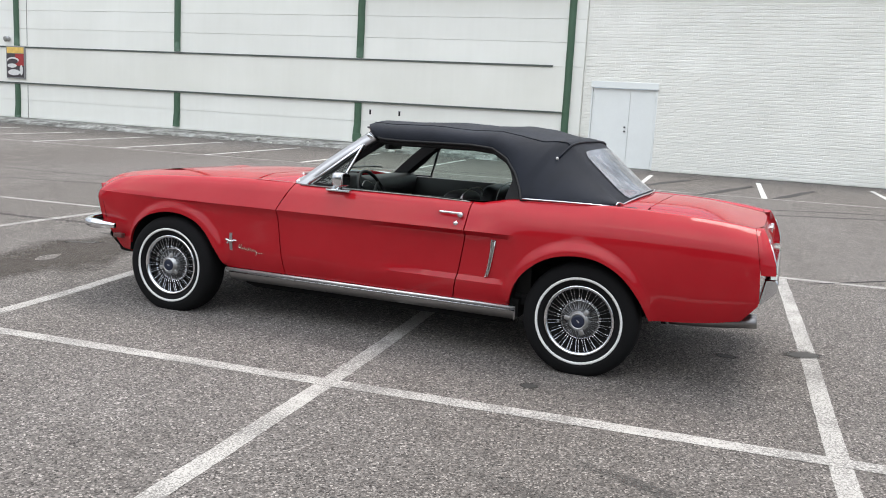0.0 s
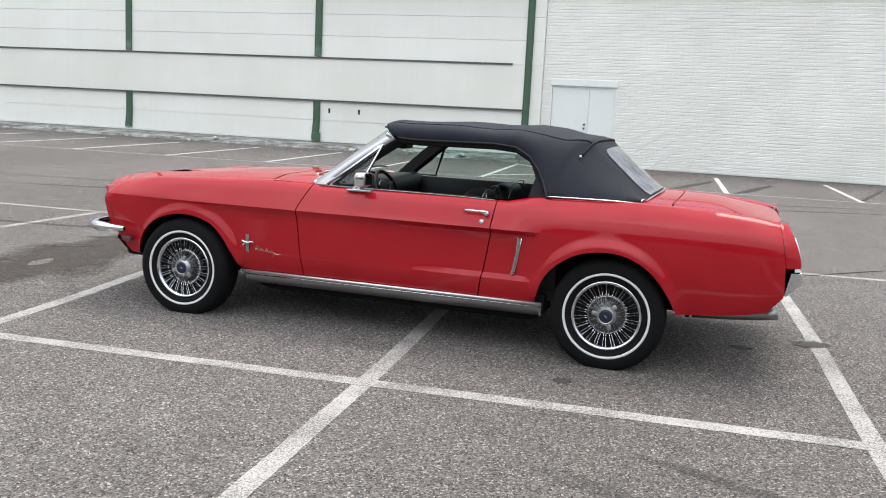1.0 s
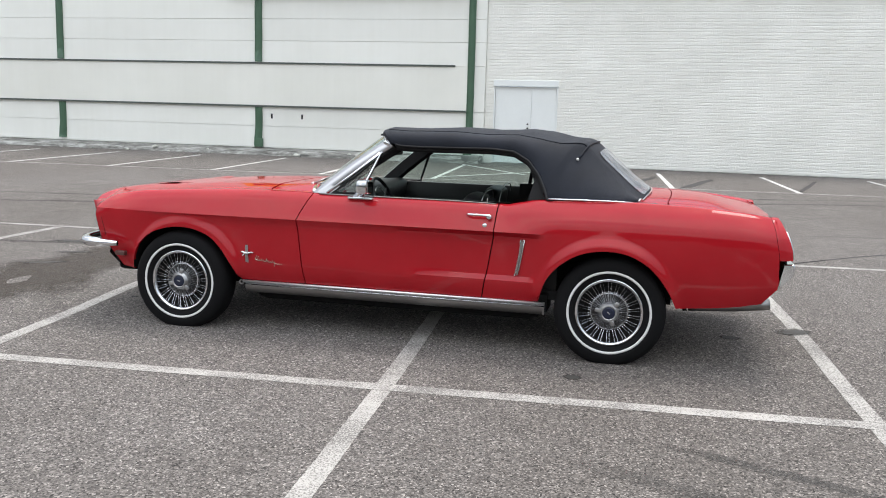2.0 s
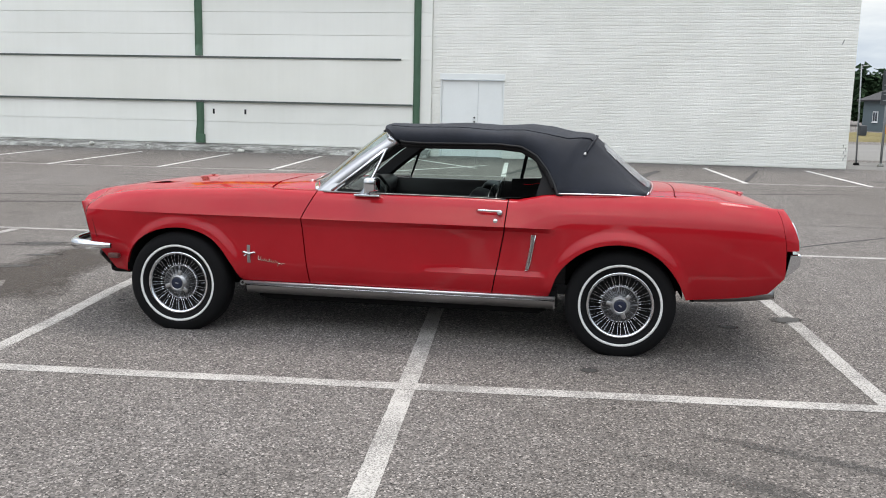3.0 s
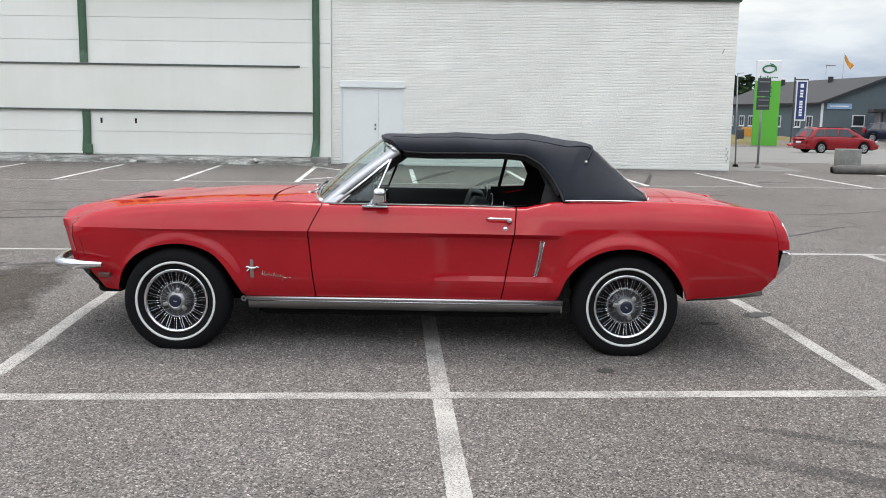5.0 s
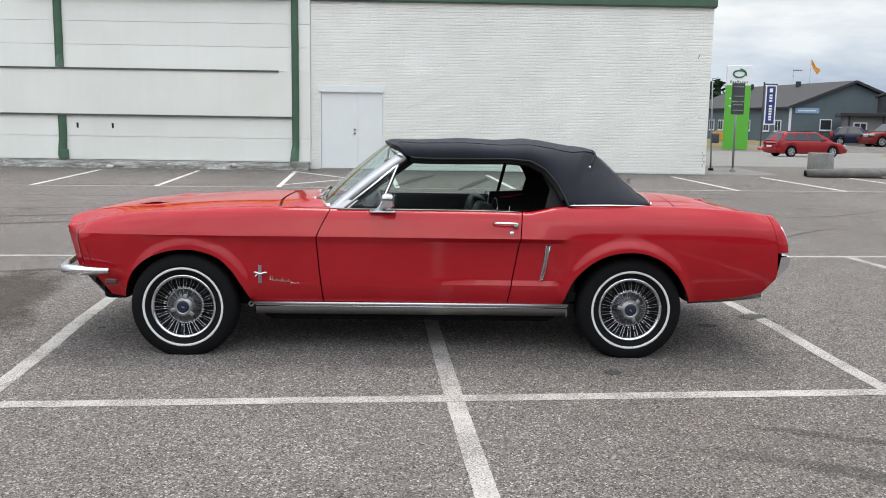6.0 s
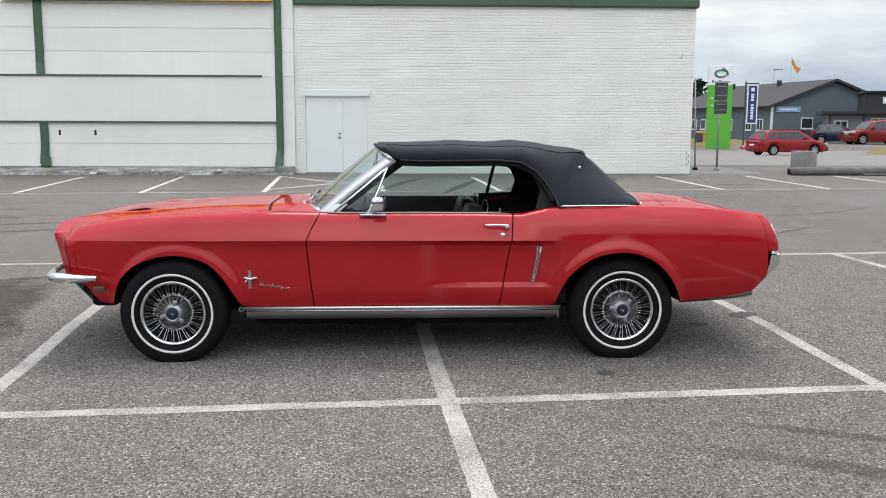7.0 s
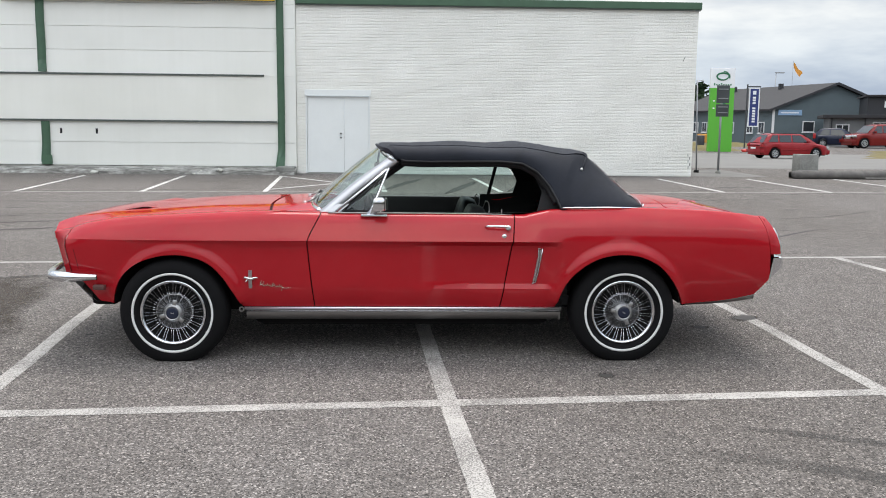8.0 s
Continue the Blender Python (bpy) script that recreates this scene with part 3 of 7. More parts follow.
rnd = random.Random(5)
for x in (-22.1, -20.5, -19.8, -14.4, -13.9, -12.8, -10.05, -8.9, -8.62, -8.4, -8.1, -7.55, -7.4, -7.0, -6.9, -6.25, -16.3, -15.2):
    big = 0.09 if x in (-10.05, -6.9, -14.4) else rnd.uniform(0.03, 0.055)
    y = rnd.uniform(22.25, 22.55)
    z = 0.145 if y < 22.32 else 0.225
    ob = part("debris", lump(big, x), M_RUBBLE if rnd.random() < 0.75 else M_CONCRETE, smooth=50)
    ob.matrix_world = pose(x, y, z + big * 0.35, 0, 0, rnd.uniform(0, 180))
    tagged(ob, "broken lump of white render lying on the plinth", "debris", "lumps of render")

# yellow sign above the hall wall
ys = holder("facade_sign", pose(-8.15, PY - 0.12, 4.475), "long yellow sign panel high on the hall wall", "sign")
part("sign_panel", box(-4.2, 2.62, -0.04, 0.04, 0.05, 1.55, 0.01), plain("yellow_sign", (0.86, 0.58, 0.02), 0.45, 0, 0.05, 2), ys)
for _k in range(11):
    part("letter_bar", box(-3.9 + 0.56 * _k, -3.52 + 0.56 * _k, -0.052, -0.040, 0.45, 1.0 + 0.22 * (_k % 4 == 0)), M_BLACK, ys, "dark letter-sized bar")
part("sign_frame", box(-4.2, 2.62, -0.040, 0.040, 0.035, 0.049, 0.004), M_RAIL, ys, "dark metal lower edge")
for k in range(7):
    part("letter_bar", box(-3.6 + 0.86 * k, -3.22 + 0.86 * k, -0.052, -0.042, 0.42, 1.10), M_GREEN, ys, "dark letter-sized bar")
for k in range(3):
    part("sign_bracket", box(-2.2 + 2.1 * k, -2.14 + 2.1 * k, 0.04, 0.13, 0.2, 1.0), M_RAIL, ys)

# brick annex
wall_bricks = part("wall_north_annex", box(BX0 + 0.01, -4.80, BY + 0.006, BY + 0.3, 0.1, 4.46), M_BRICK)
tagged(wall_bricks, "white-painted brick wall of a low annex", "wall", kind="structure")
bm = box(-4.80, -3.12, BY + 0.006, BY + 0.3, 2.33, 4.46)
add_box(bm, -3.12, BX1 - 0.006, BY + 0.006, BY + 0.3, 0.1, 4.46)
add_box(bm, BX1 - 0.3, BX1 - 0.006, BY + 0.3, 45, 0.1, 4.46)
w2 = part("wall_north_annex", bm, M_BRICK)
tagged(w2, "white-painted brick wall of a low annex", "wall", kind="structure")
COURSE, BRICK_L, JOINT = 0.0815, 0.262, 0.009


def brick_mesh(length):
    bm = bmesh.new()
    h, c, s = COURSE - JOINT, 0.008, 0.0020     # thick paint rounds the bed joints and nearly fills the upright ones
    out = [(-length / 2 + s, 0, c), (length / 2 - s, 0, c), (length / 2 - s, 0, h - c), (-length / 2 + s, 0, h - c)]
    mid = [(-length / 2, 0.0036, 0), (length / 2, 0.0036, 0), (length / 2, 0.0036, h), (-length / 2, 0.0036, h)]
    back = [(x, 0.03, z) for x, _, z in mid]
    R = [[bm.verts.new(p) for p in r] for r in (out, mid, back)]
    bm.faces.new(R[0])
    for a, b in zip(R, R[1:]):
        for i in range(4):
            bm.faces.new((a[i], b[i], b[(i + 1) % 4], a[(i + 1) % 4]))
    return bm


BRICKS = []   # (x centre, z, length, depth)
rb = random.Random(11)
for c in range(53):
    z = 0.155 + c * COURSE
    if z > 4.42:
        break
    x = BX0 - (BRICK_L / 2 if c % 2 else 0)
    while x < BX1:
        a, b = max(x, BX0) + JOINT / 2, min(x + BRICK_L, BX1) - JOINT / 2
        x += BRICK_L
        spans = [(a, b)]
        if z < 2.33:
            spans = [(a, min(b, -4.805)), (max(a, -3.115), b)]
        for p, q in spans:
            if q - p > 0.03:
                BRICKS.append(((p + q) / 2, z + JOINT + rb.gauss(0, 0.0018), q - p + 0.0085, rb.gauss(0, 0.0022)))
# open joints and a scrape in the painted brick near its corner
for x, z, h, tilt in ((5.36, 0.36, 0.07, 0), (5.40, 0.44, 0.075, 0), (5.35, 0.52, 0.07, 0), (5.39, 0.60, 0.075, 0), (5.34, 0.69, 0.06, 0), (5.09, 3.17, 0.13, 22)):
    jt = part("open_joint", box(-0.007, 0.007, -0.004, 0.004, 0, h, 0.002), M_RAIL)
    jt.matrix_world = pose(x, BY - 0.006, z, 0, tilt, 0)
    tagged(jt, "dark open joint in the painted brick wall", "wall joint", "open joints", "structure")
for k in range(7):
    jt = part("weep_hole", box(-0.010, 0.010, -0.026, -0.018, 0.09, 0.158, 0.002), M_DARK)
    jt.matrix_world = pose(-2.75 + 1.27 * k, BY, 0.0)
    tagged(jt, "small dark weep slot at the foot of the brick wall", "weep hole", "weep holes", "structure")
# trim, flashing and base
tr = part("roof_trim", box(BX0 + 0.01, BX1 + 0.05, BY - 0.10, BY + 0.35, 4.49, 4.67, 0.01), M_GREEN)
tagged(tr, "dark green sheet-metal roof edge of the annex", "roof trim", kind="structure")
tr = part("roof_flashing", box(BX0 + 0.01, BX1 + 0.035, BY - 0.075, BY + 0.3, 4.462, 4.487), M_RAIL)
tagged(tr, "thin dark drip edge under the roof trim", "roof trim", kind="structure")
tr = part("roof_trim", box(BX1 - 0.3, BX1 + 0.05, BY + 0.352, 45.0, 4.49, 4.67, 0.01), M_GREEN)
tagged(tr, "dark green sheet-metal roof edge of the annex", "roof trim", kind="structure")
tr = part("annex_roof", box(BX0 + 0.01, BX1 - 0.31, BY + 0.36, 45, 4.45, 4.60), plain("roof_felt", (0.06, 0.06, 0.06), 0.9))
tagged(tr, "flat felt roof of the annex", "roof", kind="structure")
bs = part("wall_base", box(-3.11, BX1 + 0.004, BY - 0.02, BY + 0.02, 0.1, 0.152), M_CONCRETE)
tagged(bs, "grey concrete base strip under the brick wall", "plinth", kind="structure")
bs = part("hall_roof", box(PX0, PX1, PY + 0.36, 60, 6.9, 7.1), plain("hall_roof_felt", (0.07, 0.07, 0.07), 0.9))
tagged(bs, "flat roof of the hall", "roof", kind="structure")
bs = part("wall_east_hall", box(PX1 - 0.2, PX1 - 0.002, PY + 0.36, 60, 4.0, 6.9), M_PANEL)
tagged(bs, "white panel side wall of the hall", "wall", kind="structure")

# double door
dr = holder("door_1", pose(0, BY, 0), "closed pale blue-grey steel double door in the brick wall", "door", kind="structure")
part("door_frame", box(-4.80, -4.765, -0.012, 0.12, 0.15, 2.185, 0.004), M_DOOR, dr)
part("door_frame", box(-3.155, -3.12, -0.012, 0.12, 0.15, 2.185, 0.004), M_DOOR, dr)
part("lintel", box(-4.815, -3.105, -0.04, 0.10, 2.19, 2.33, 0.006), M_DOOR, dr, "pale steel lintel plate")
part("drip_edge", box(-4.825, -3.095, -0.055, 0.0, 2.172, 2.188), M_DOOR, dr, "thin drip edge")
part("threshold", box(-4.80, -3.12, -0.05, 0.12, 0.13, 0.17, 0.005), M_CONCRETE, dr)
leafl = part("door_leaf", box(-4.76, -3.803, 0.02, 0.065, 0.18, 2.165, 0.004), M_DOOR, dr)
leafr = part("door_leaf", box(-3.797, -3.16, 0.02, 0.065, 0.18, 2.165, 0.004), M_DOOR, dr)
for z in (1.095, 1.20):
    part("lock_knob", cyl(bmesh.new(), (-3.885, 0.02, z), (-3.885, -0.012, z), 0.022, n=14), M_BLACK, leafl, "black round lock")
for x, lf in ((-4.735, leafl), (-3.185, leafr)):
    for z in (0.35, 1.95):
        part("hinge", box(x - 0.014, x + 0.014, 0.004, 0.022, z - 0.08, z + 0.08, 0.004), M_DOOR, lf)

# framed poster and lamp on the hall wall
po = holder("framed_poster", pose(-24.36, PY - 0.06, 1.62), "framed poster with a yellow band above a dark red picture", "poster")
part("poster_frame", box(-0.41, 0.41, -0.03, 0.03, 0, 1.07, 0.01), plain("poster_frame_grey", (0.25, 0.25, 0.25), 0.4), po)
M_POY, M_POR, M_POD = plain("poster_yellow", (0.75, 0.5, 0.12), 0.5, 0, 0.25, 9), plain("poster_red", (0.35, 0.03, 0.03), 0.5, 0, 0.4, 8), plain("poster_dark", (0.05, 0.04, 0.045), 0.5, 0, 0.5, 8)
part("poster_band", box(-0.375, 0.375, -0.034, -0.028, 0.83, 1.03), M_POY, po, "orange-yellow printed band")
part("poster_picture", box(-0.375, 0.375, -0.034, -0.028, 0.04, 0.82), M_POD, po, "dark printed picture")
part("poster_red_field", box(0.0, 0.374, -0.0355, -0.0345, 0.42, 0.815), M_POR, po, "dark red printed field")
for k, (cx, cz, a, b, mt) in enumerate(((-0.10, 0.60, 0.26, 0.10, M_WHITEWALL), (-0.10, 0.565, 0.22, 0.085, M_POD), (-0.14, 0.42, 0.21, 0.07, M_WHITEWALL), (-0.06, 0.20, 0.27, 0.10, M_WHITEWALL), (0.27, 0.28, 0.07, 0.17, M_WHITEWALL))):
    bm = bmesh.new()
    bm.faces.new([bm.verts.new((cx + a * math.cos(2 * math.pi * i / 20), -0.037 - 0.001 * k, cz + b * math.sin(2 * math.pi * i / 20))) for i in range(20)][::-1])
    part("printed_shape", bm, mt, po)
wl_ = holder("wall_lamp", pose(-24.72, PY - 0.05, 2.93), "small round grey floodlight on the hall wall", "wall lamp")
part("lamp_body", cyl(bmesh.new(), (0, 0.05, 0), (0, -0.1, -0.02), 0.07, 0.095, 18), M_STEEL, wl_, smooth=40)
part("lamp_lens", cyl(bmesh.new(), (0, -0.101, -0.02), (0, -0.115, -0.022), 0.08, 0.07, 18), M_CONCRETE, wl_, smooth=40)


# ---- the red convertible ----
# local axes: x from the front axle to the rear, y across (negative: driver's side), z up
car = holder("convertible_car", pose(-3.494, 5.7357, -0.0098, -0.7, 0, 0.44), "red 1960s convertible car with a closed black canvas top", "car")


def curve(xs):
    """A smooth function through (x, y) pairs."""
    d = np.array(smooth_line([(a, b, 0) for a, b in xs], 10))
    return lambda x: float(np.interp(x, d[:, 0], d[:, 1]))


z_shoulder = curve([(-0.78, 0.742), (-0.72, 0.752), (-0.665, 0.772), (-0.632, 0.792), (-0.568, 0.821), (-0.487, 0.845), (-0.32, 0.873), (0.0, 0.895), (0.54, 0.918), (0.95, 0.916), (1.76, 0.915), (2.07, 0.909),
                    (2.12, 0.914), (2.20, 0.927), (2.314, 0.944), (2.6, 0.955), (2.85, 0.956), (3.0, 0.953), (3.12, 0.949), (3.28, 0.941), (3.386, 0.933), (3.5, 0.922), (3.566, 0.912), (3.63, 0.902), (3.72, 0.890)])
half_width = curve([(-0.80, 0.770), (-0.66, 0.782), (-0.632, 0.790), (-0.60, 0.800), (-0.5, 0.814), (-0.3, 0.833), (0.0, 0.845), (0.5, 0.848), (1.2, 0.850), (2.0, 0.855),
                    (2.7, 0.865), (3.2, 0.852), (3.5, 0.828), (3.61, 0.812), (3.66, 0.802), (3.72, 0.79)])
arch_f = curve([(-0.370, 0.36), (-0.360, 0.393), (-0.336, 0.475), (-0.288, 0.548), (-0.207, 0.613), (-0.104, 0.653), (-0.004, 0.668), (0.102, 0.660), (0.212, 0.619), (0.29, 0.547), (0.351, 0.456), (0.397, 0.374), (0.412, 0.345)])
arch_r = curve([(2.325, 0.345), (2.34, 0.39), (2.364, 0.467), (2.411, 0.542), (2.492, 0.616), (2.59, 0.665), (2.71, 0.685), (2.822, 0.674), (2.92, 0.632), (2.996, 0.570), (3.064, 0.481), (3.110, 0.391), (3.120, 0.365)])
gap_front = lambda z: float(np.interp(z, (0.345, 0.40, 0.55, 0.728, 0.757, 0.80, 0.90, 0.95), (0.847, 0.842, 0.825, 0.809, 0.811, 0.828, 0.879, 0.90)))
gap_rear = lambda z: float(np.interp(z, (0.345, 0.373, 0.55, 0.744, 0.912, 0.96), (1.984, 1.989, 2.020, 2.052, 2.066, 2.068)))
ZC = 0.757   # height of the side crease


def sill(u):
    """Lower edge of the body side."""
    if u < -0.370:
        return float(np.interp(u, (-0.76, -0.62, -0.56, -0.475, -0.370), (0.575, 0.545, 0.48, 0.375, 0.366)))
    if u < 0.412:
        return arch_f(u)
    if u < 2.325:
        return 0.345
    if u < 3.120:
        return arch_r(u)
    return float(np.interp(u, (3.120, 3.32, 3.505, 3.62), (0.366, 0.382, 0.402, 0.425)))


def side_v(u, z):
    """Half width of the body side at a place along it and a height."""
    w, zt = half_width(u), z_shoulder(u)
    k = step(2.12, 2.46, u)
    h = (z - ZC) / max(0.02, zt - ZC)
    a = np.interp(z, (0.33, 0.40, 0.47, 0.60, 0.70, 0.742, ZC), (0.088, 0.058, 0.042, 0.036, 0.028, 0.014, 0.0)) if h < 0 else np.interp(h, (0, 0.11, 0.40, 0.72, 0.92, 1.0), (0.0, 0.007, 0.028, 0.050, 0.072, 0.090))
    if u < 0.2:
        # towards the nose the crease softens into a rounded side
        q = max(0.0, (z - 0.70) / max(0.03, zt - 0.70))
        c = float(np.interp(z, (0.33, 0.42, 0.52, 0.62, 0.70), (0.085, 0.052, 0.028, 0.010, 0.0))) if z < 0.70 else 0.090 * q ** 2.4
        n = 0.75 * (1 - step(-0.50, 0.2, u))
        a = a * (1 - n) + c * n
    b = 0.090 * max(0.0, (0.74 - z) / 0.41) ** 2.2 + 0.092 * max(0.0, (z - 0.74) / max(0.05, zt - 0.74)) ** 2.6
    inset = a * (1 - k) + b * k
    # the scooped side: recess that deepens towards the rear of the door and ends behind the trim
    dip = 0.024 * step(1.05, 2.15, u) * (1 - step(2.215, 2.40, u)) * step(0.455, 0.498, z) * (1 - step(0.735, ZC, z))
    # rolled wheel arch lips
    lip = 0.0
    for uc, zc, r in ((0.030, 0.325, 0.352), (2.715, 0.325, 0.368)):
        d = math.hypot(u - uc, (z - zc)) - r
        if z > 0.36:
            lip = max(lip, 0.027 * (1 - step(0.010, 0.080, d)))
    ridge = 0.003 * math.exp(-((z - 0.73) / 0.018) ** 2) * step(3.20, 3.36, u)
    return w - inset - dip + lip + ridge


def lean(u, z):
    """The nose leans forward."""
    s = 0.0
    if u < -0.35:
        s += max(0.0, 0.70 - z) * 0.17 * (1 - step(-0.63, -0.35, u))
    return s


def nose_rise(u):
    """The hood's edge stands above the rounded fender corner at the nose."""
    return 0.004 + 0.016 * (1 - step(-0.66, -0.45, u))


tail_seam = lambda z: float(np.interp(z, (0.40, 0.43, 0.52, 0.57, 0.68, 0.716, 0.85, 0.88, 0.93), (3.565, 3.59, 3.664, 3.664, 3.657, 3.652, 3.626, 3.617, 3.602)))
tail_edge = lambda z: float(np.interp(z, (0.66, 0.74, 0.80, 0.85, 0.89, 0.915, 0.932), (3.736, 3.724, 3.704, 3.682, 3.662, 3.644, 3.618)))


def side_panel(name, u0, u1, breaks, g0=None, g1=None, inner=(), mirror=False):
    """One outer panel of the body side, with its returned edges."""
    us = set(breaks)
    n = int((u1 - u0) / 0.022)
    us |= {u0 + (u1 - u0) * i / n for i in range(n + 1)}
    us = sorted(us)
    rows = []
    for u in us:
        zb, zt = sill(u), z_shoulder(u)
        zs = [zb + (ZC - zb) * (i / 14) for i in range(14)] + [ZC + (zt - ZC) * (i / 10) for i in range(11)]
        if zt <= ZC + 0.01:
            zs = [zb + (zt - zb) * i / 24 for i in range(25)]
        row = []
        for z in zs:
            x = u
            if g0:
                x += (g0(z) - u0) * (1 - step(u0, u0 + 0.25, u))
            if g1:
                x += (g1(z) - u1) * step(u1 - 0.25, u1, u)
            row.append((x + lean(u, z), -side_v(u, z), z))
        for dv, dz in inner:
            row.append((row[24][0], row[24][1] + dv, zt + dz + nose_rise(u) * min(1.0, dv / 0.07)))
        rows.append(row)
    bm = bmesh.new()
    sheet(bm, rows)
    rim = [e for e in bm.edges if len(e.link_faces) == 1]
    ex = bmesh.ops.extrude_edge_only(bm, edges=rim)
    for v in ex["geom"]:
        if isinstance(v, bmesh.types.BMVert):
            v.co.y += 0.022
            v.co.z -= 0.004 if v.co.z > 0.88 else 0
    if mirror:
        for v in bm.verts:
            v.co.y = -v.co.y
        bmesh.ops.reverse_faces(bm, faces=bm.faces)
    bmesh.ops.recalc_face_normals(bm, faces=bm.faces)
    return part(name, bm, M_RED, car, smooth=24)


TOP_FENDER = ((0.018, 0.005), (0.05, 0.006), (0.085, 0.004))
TOP_DOOR = ((0.012, 0.003), (0.03, 0.002), (0.04, -0.02))
TOP_QUARTER = ((0.015, 0.004), (0.05, 0.002), (0.09, -0.006))
for mir in (False, True):
    side_panel("front_fender", -0.632, 0.83, [a for a in np.linspace(-0.370, 0.412, 60)], None, lambda z: gap_front(z) - 0.0035, TOP_FENDER, mir)
    side_panel("door", 0.83, 2.04, [], lambda z: gap_front(z) + 0.0035, lambda z: gap_rear(z) - 0.0035, TOP_DOOR, mir)
    side_panel("quarter_panel", 2.04, 3.61, [a for a in np.linspace(2.325, 3.120, 60)], lambda z: gap_rear(z) + 0.0035, lambda z: tail_seam(z) - 0.0012, TOP_QUARTER, mir)


def both(name, make, material, label="", smooth=None):
    """The same part on both sides of the car."""
    obs = []
    for s in (1, -1):
        bm = make()
        if s < 0:
            for v in bm.verts:
                v.co.y = -v.co.y
            bmesh.ops.reverse_faces(bm, faces=bm.faces)
        obs.append(part(name, bm, material, car, label, smooth))
    return obs


def fender_extension():
    """Chamfered nose piece from the fender's end to the leading edge beside the headlamp."""
    u = -0.634
    zb, zt = 0.50, z_shoulder(u)
    outer, edge = [], []
    for i in range(15):
        z = zb + (zt - zb) * i / 14
        outer.append((u + lean(u, z) - 0.002, -side_v(u, z), z))
        zz = min(0.50 + (z - zb) * 0.97, 0.784)
        edge.append((float(np.interp(zz, (0.50, 0.572, 0.782), (-0.690, -0.707, -0.757))), -0.622, zz))
    for dv, dz in TOP_FENDER:
        outer.append((u - 0.002, outer[14][1] + dv, zt + dz + nose_rise(u) * min(1.0, dv / 0.07)))
        edge.append((-0.757 + 0.05 * (dv - 0.018), -0.622 + 0.3 * dv, 0.784 + 0.06 * dv))
    rows = []
    for k in (0.0, 0.04, 0.25, 0.5, 0.75, 0.97, 1.0):
        rows.append([tuple(np.array(a) * (1 - k) + np.array(b) * k + np.array((0.010, 0.008, 0)) * math.sin(math.pi * k)) for a, b in zip(outer, edge)])
    rows.append([(x + 0.05, y + 0.012, z) for x, y, z in edge])
    bm = sheet(bmesh.new(), rows)
    bmesh.ops.recalc_face_normals(bm, faces=bm.faces)
    return bm


def quarter_end():
    """End piece of the quarter panel behind its seam, turned in round the lamp panel."""
    rows = []
    zt = z_shoulder(3.61)
    for i in range(19):
        z = 0.682 + (zt - 0.682) * i / 18
        v = side_v(3.61, z)
        a, b = tail_seam(z) + 0.0012, max(tail_edge(z), tail_seam(z) + 0.016)
        row = [(a, -v + 0.012, z), (a, -v, z)]
        for k in (0.25, 0.5, 0.75, 0.92, 1.0):
            row.append((a + (b - a) * k, -v + 0.030 * k * k, z))
        row += [(b - 0.004, -v + 0.042, z), (max(b - 0.05, a + 0.004), -v + 0.055, z)]
        rows.append(row)
    top = rows[-1]
    x0 = top[1][0]
    for dv, dz in TOP_QUARTER:
        rows.append([(max(x, x0), y + dv, zt + dz) for x, y, z in top])
    bm = sheet(bmesh.new(), rows)
    bmesh.ops.recalc_face_normals(bm, faces=bm.faces)
    return bm


both("fender_extension", fender_extension, M_RED, "", 28)
both("quarter_end", quarter_end, M_RED, "", 30)
both("fender_seam", lambda: tube(bmesh.new(), [(u, -side_v(u, z) + 0.0006, z) for u, z in ((-0.598, 0.79), (-0.592, 0.748), (-0.585, 0.691), (-0.563, 0.576))], 0.0014, 5), M_DARK)


def inner_edge(u, table):
    return half_width(u) - 0.090 - table[-1][0]


# hood
hood_mid = curve([(-0.84, 0.799), (-0.81, 0.824), (-0.72, 0.856), (-0.59, 0.879), (-0.458, 0.896), (-0.2, 0.916), (0.146, 0.939), (0.483, 0.950), (0.70, 0.955)])


def hood_z(u, v, edge):
    """Hood surface: crowned, with a raised middle field."""
    k = min(abs(v) / edge, 1.0)
    ze, zm = z_shoulder(u) + 0.004 + nose_rise(u), hood_mid(u)
    zm = max(zm, ze + 0.004)
    # sloping outer fields, a soft fold, a nearly flat middle
    f = min((1 - k) / 0.32, 1.0)
    f = 0.75 * f + 0.25 * f * (2 - f)
    return ze + (zm - ze - 0.004) * f + 0.004 * (1 - k * k)


rows = []
for i in range(57):
    a = i / 56
    row = []
    for j in range(41):
        s = -1 + 2 * j / 40
        u0, u1 = -0.835 + 0.078 * s * s, 0.529 + 0.035 * s * s
        u = u0 + (u1 - u0) * a
        e = min(inner_edge(max(u, -0.632), TOP_FENDER), 0.68) - 0.004
        row.append((u, s * e, hood_z(u, s * e, e)))
    rows.append(row)
bm = sheet(bmesh.new(), rows)
rim = [e for e in bm.edges if len(e.link_faces) == 1]
for v in bmesh.ops.extrude_edge_only(bm, edges=rim)["geom"]:
    if isinstance(v, bmesh.types.BMVert):
        v.co.z -= 0.03
hood = part("hood", bm, M_RED, car, smooth=24)
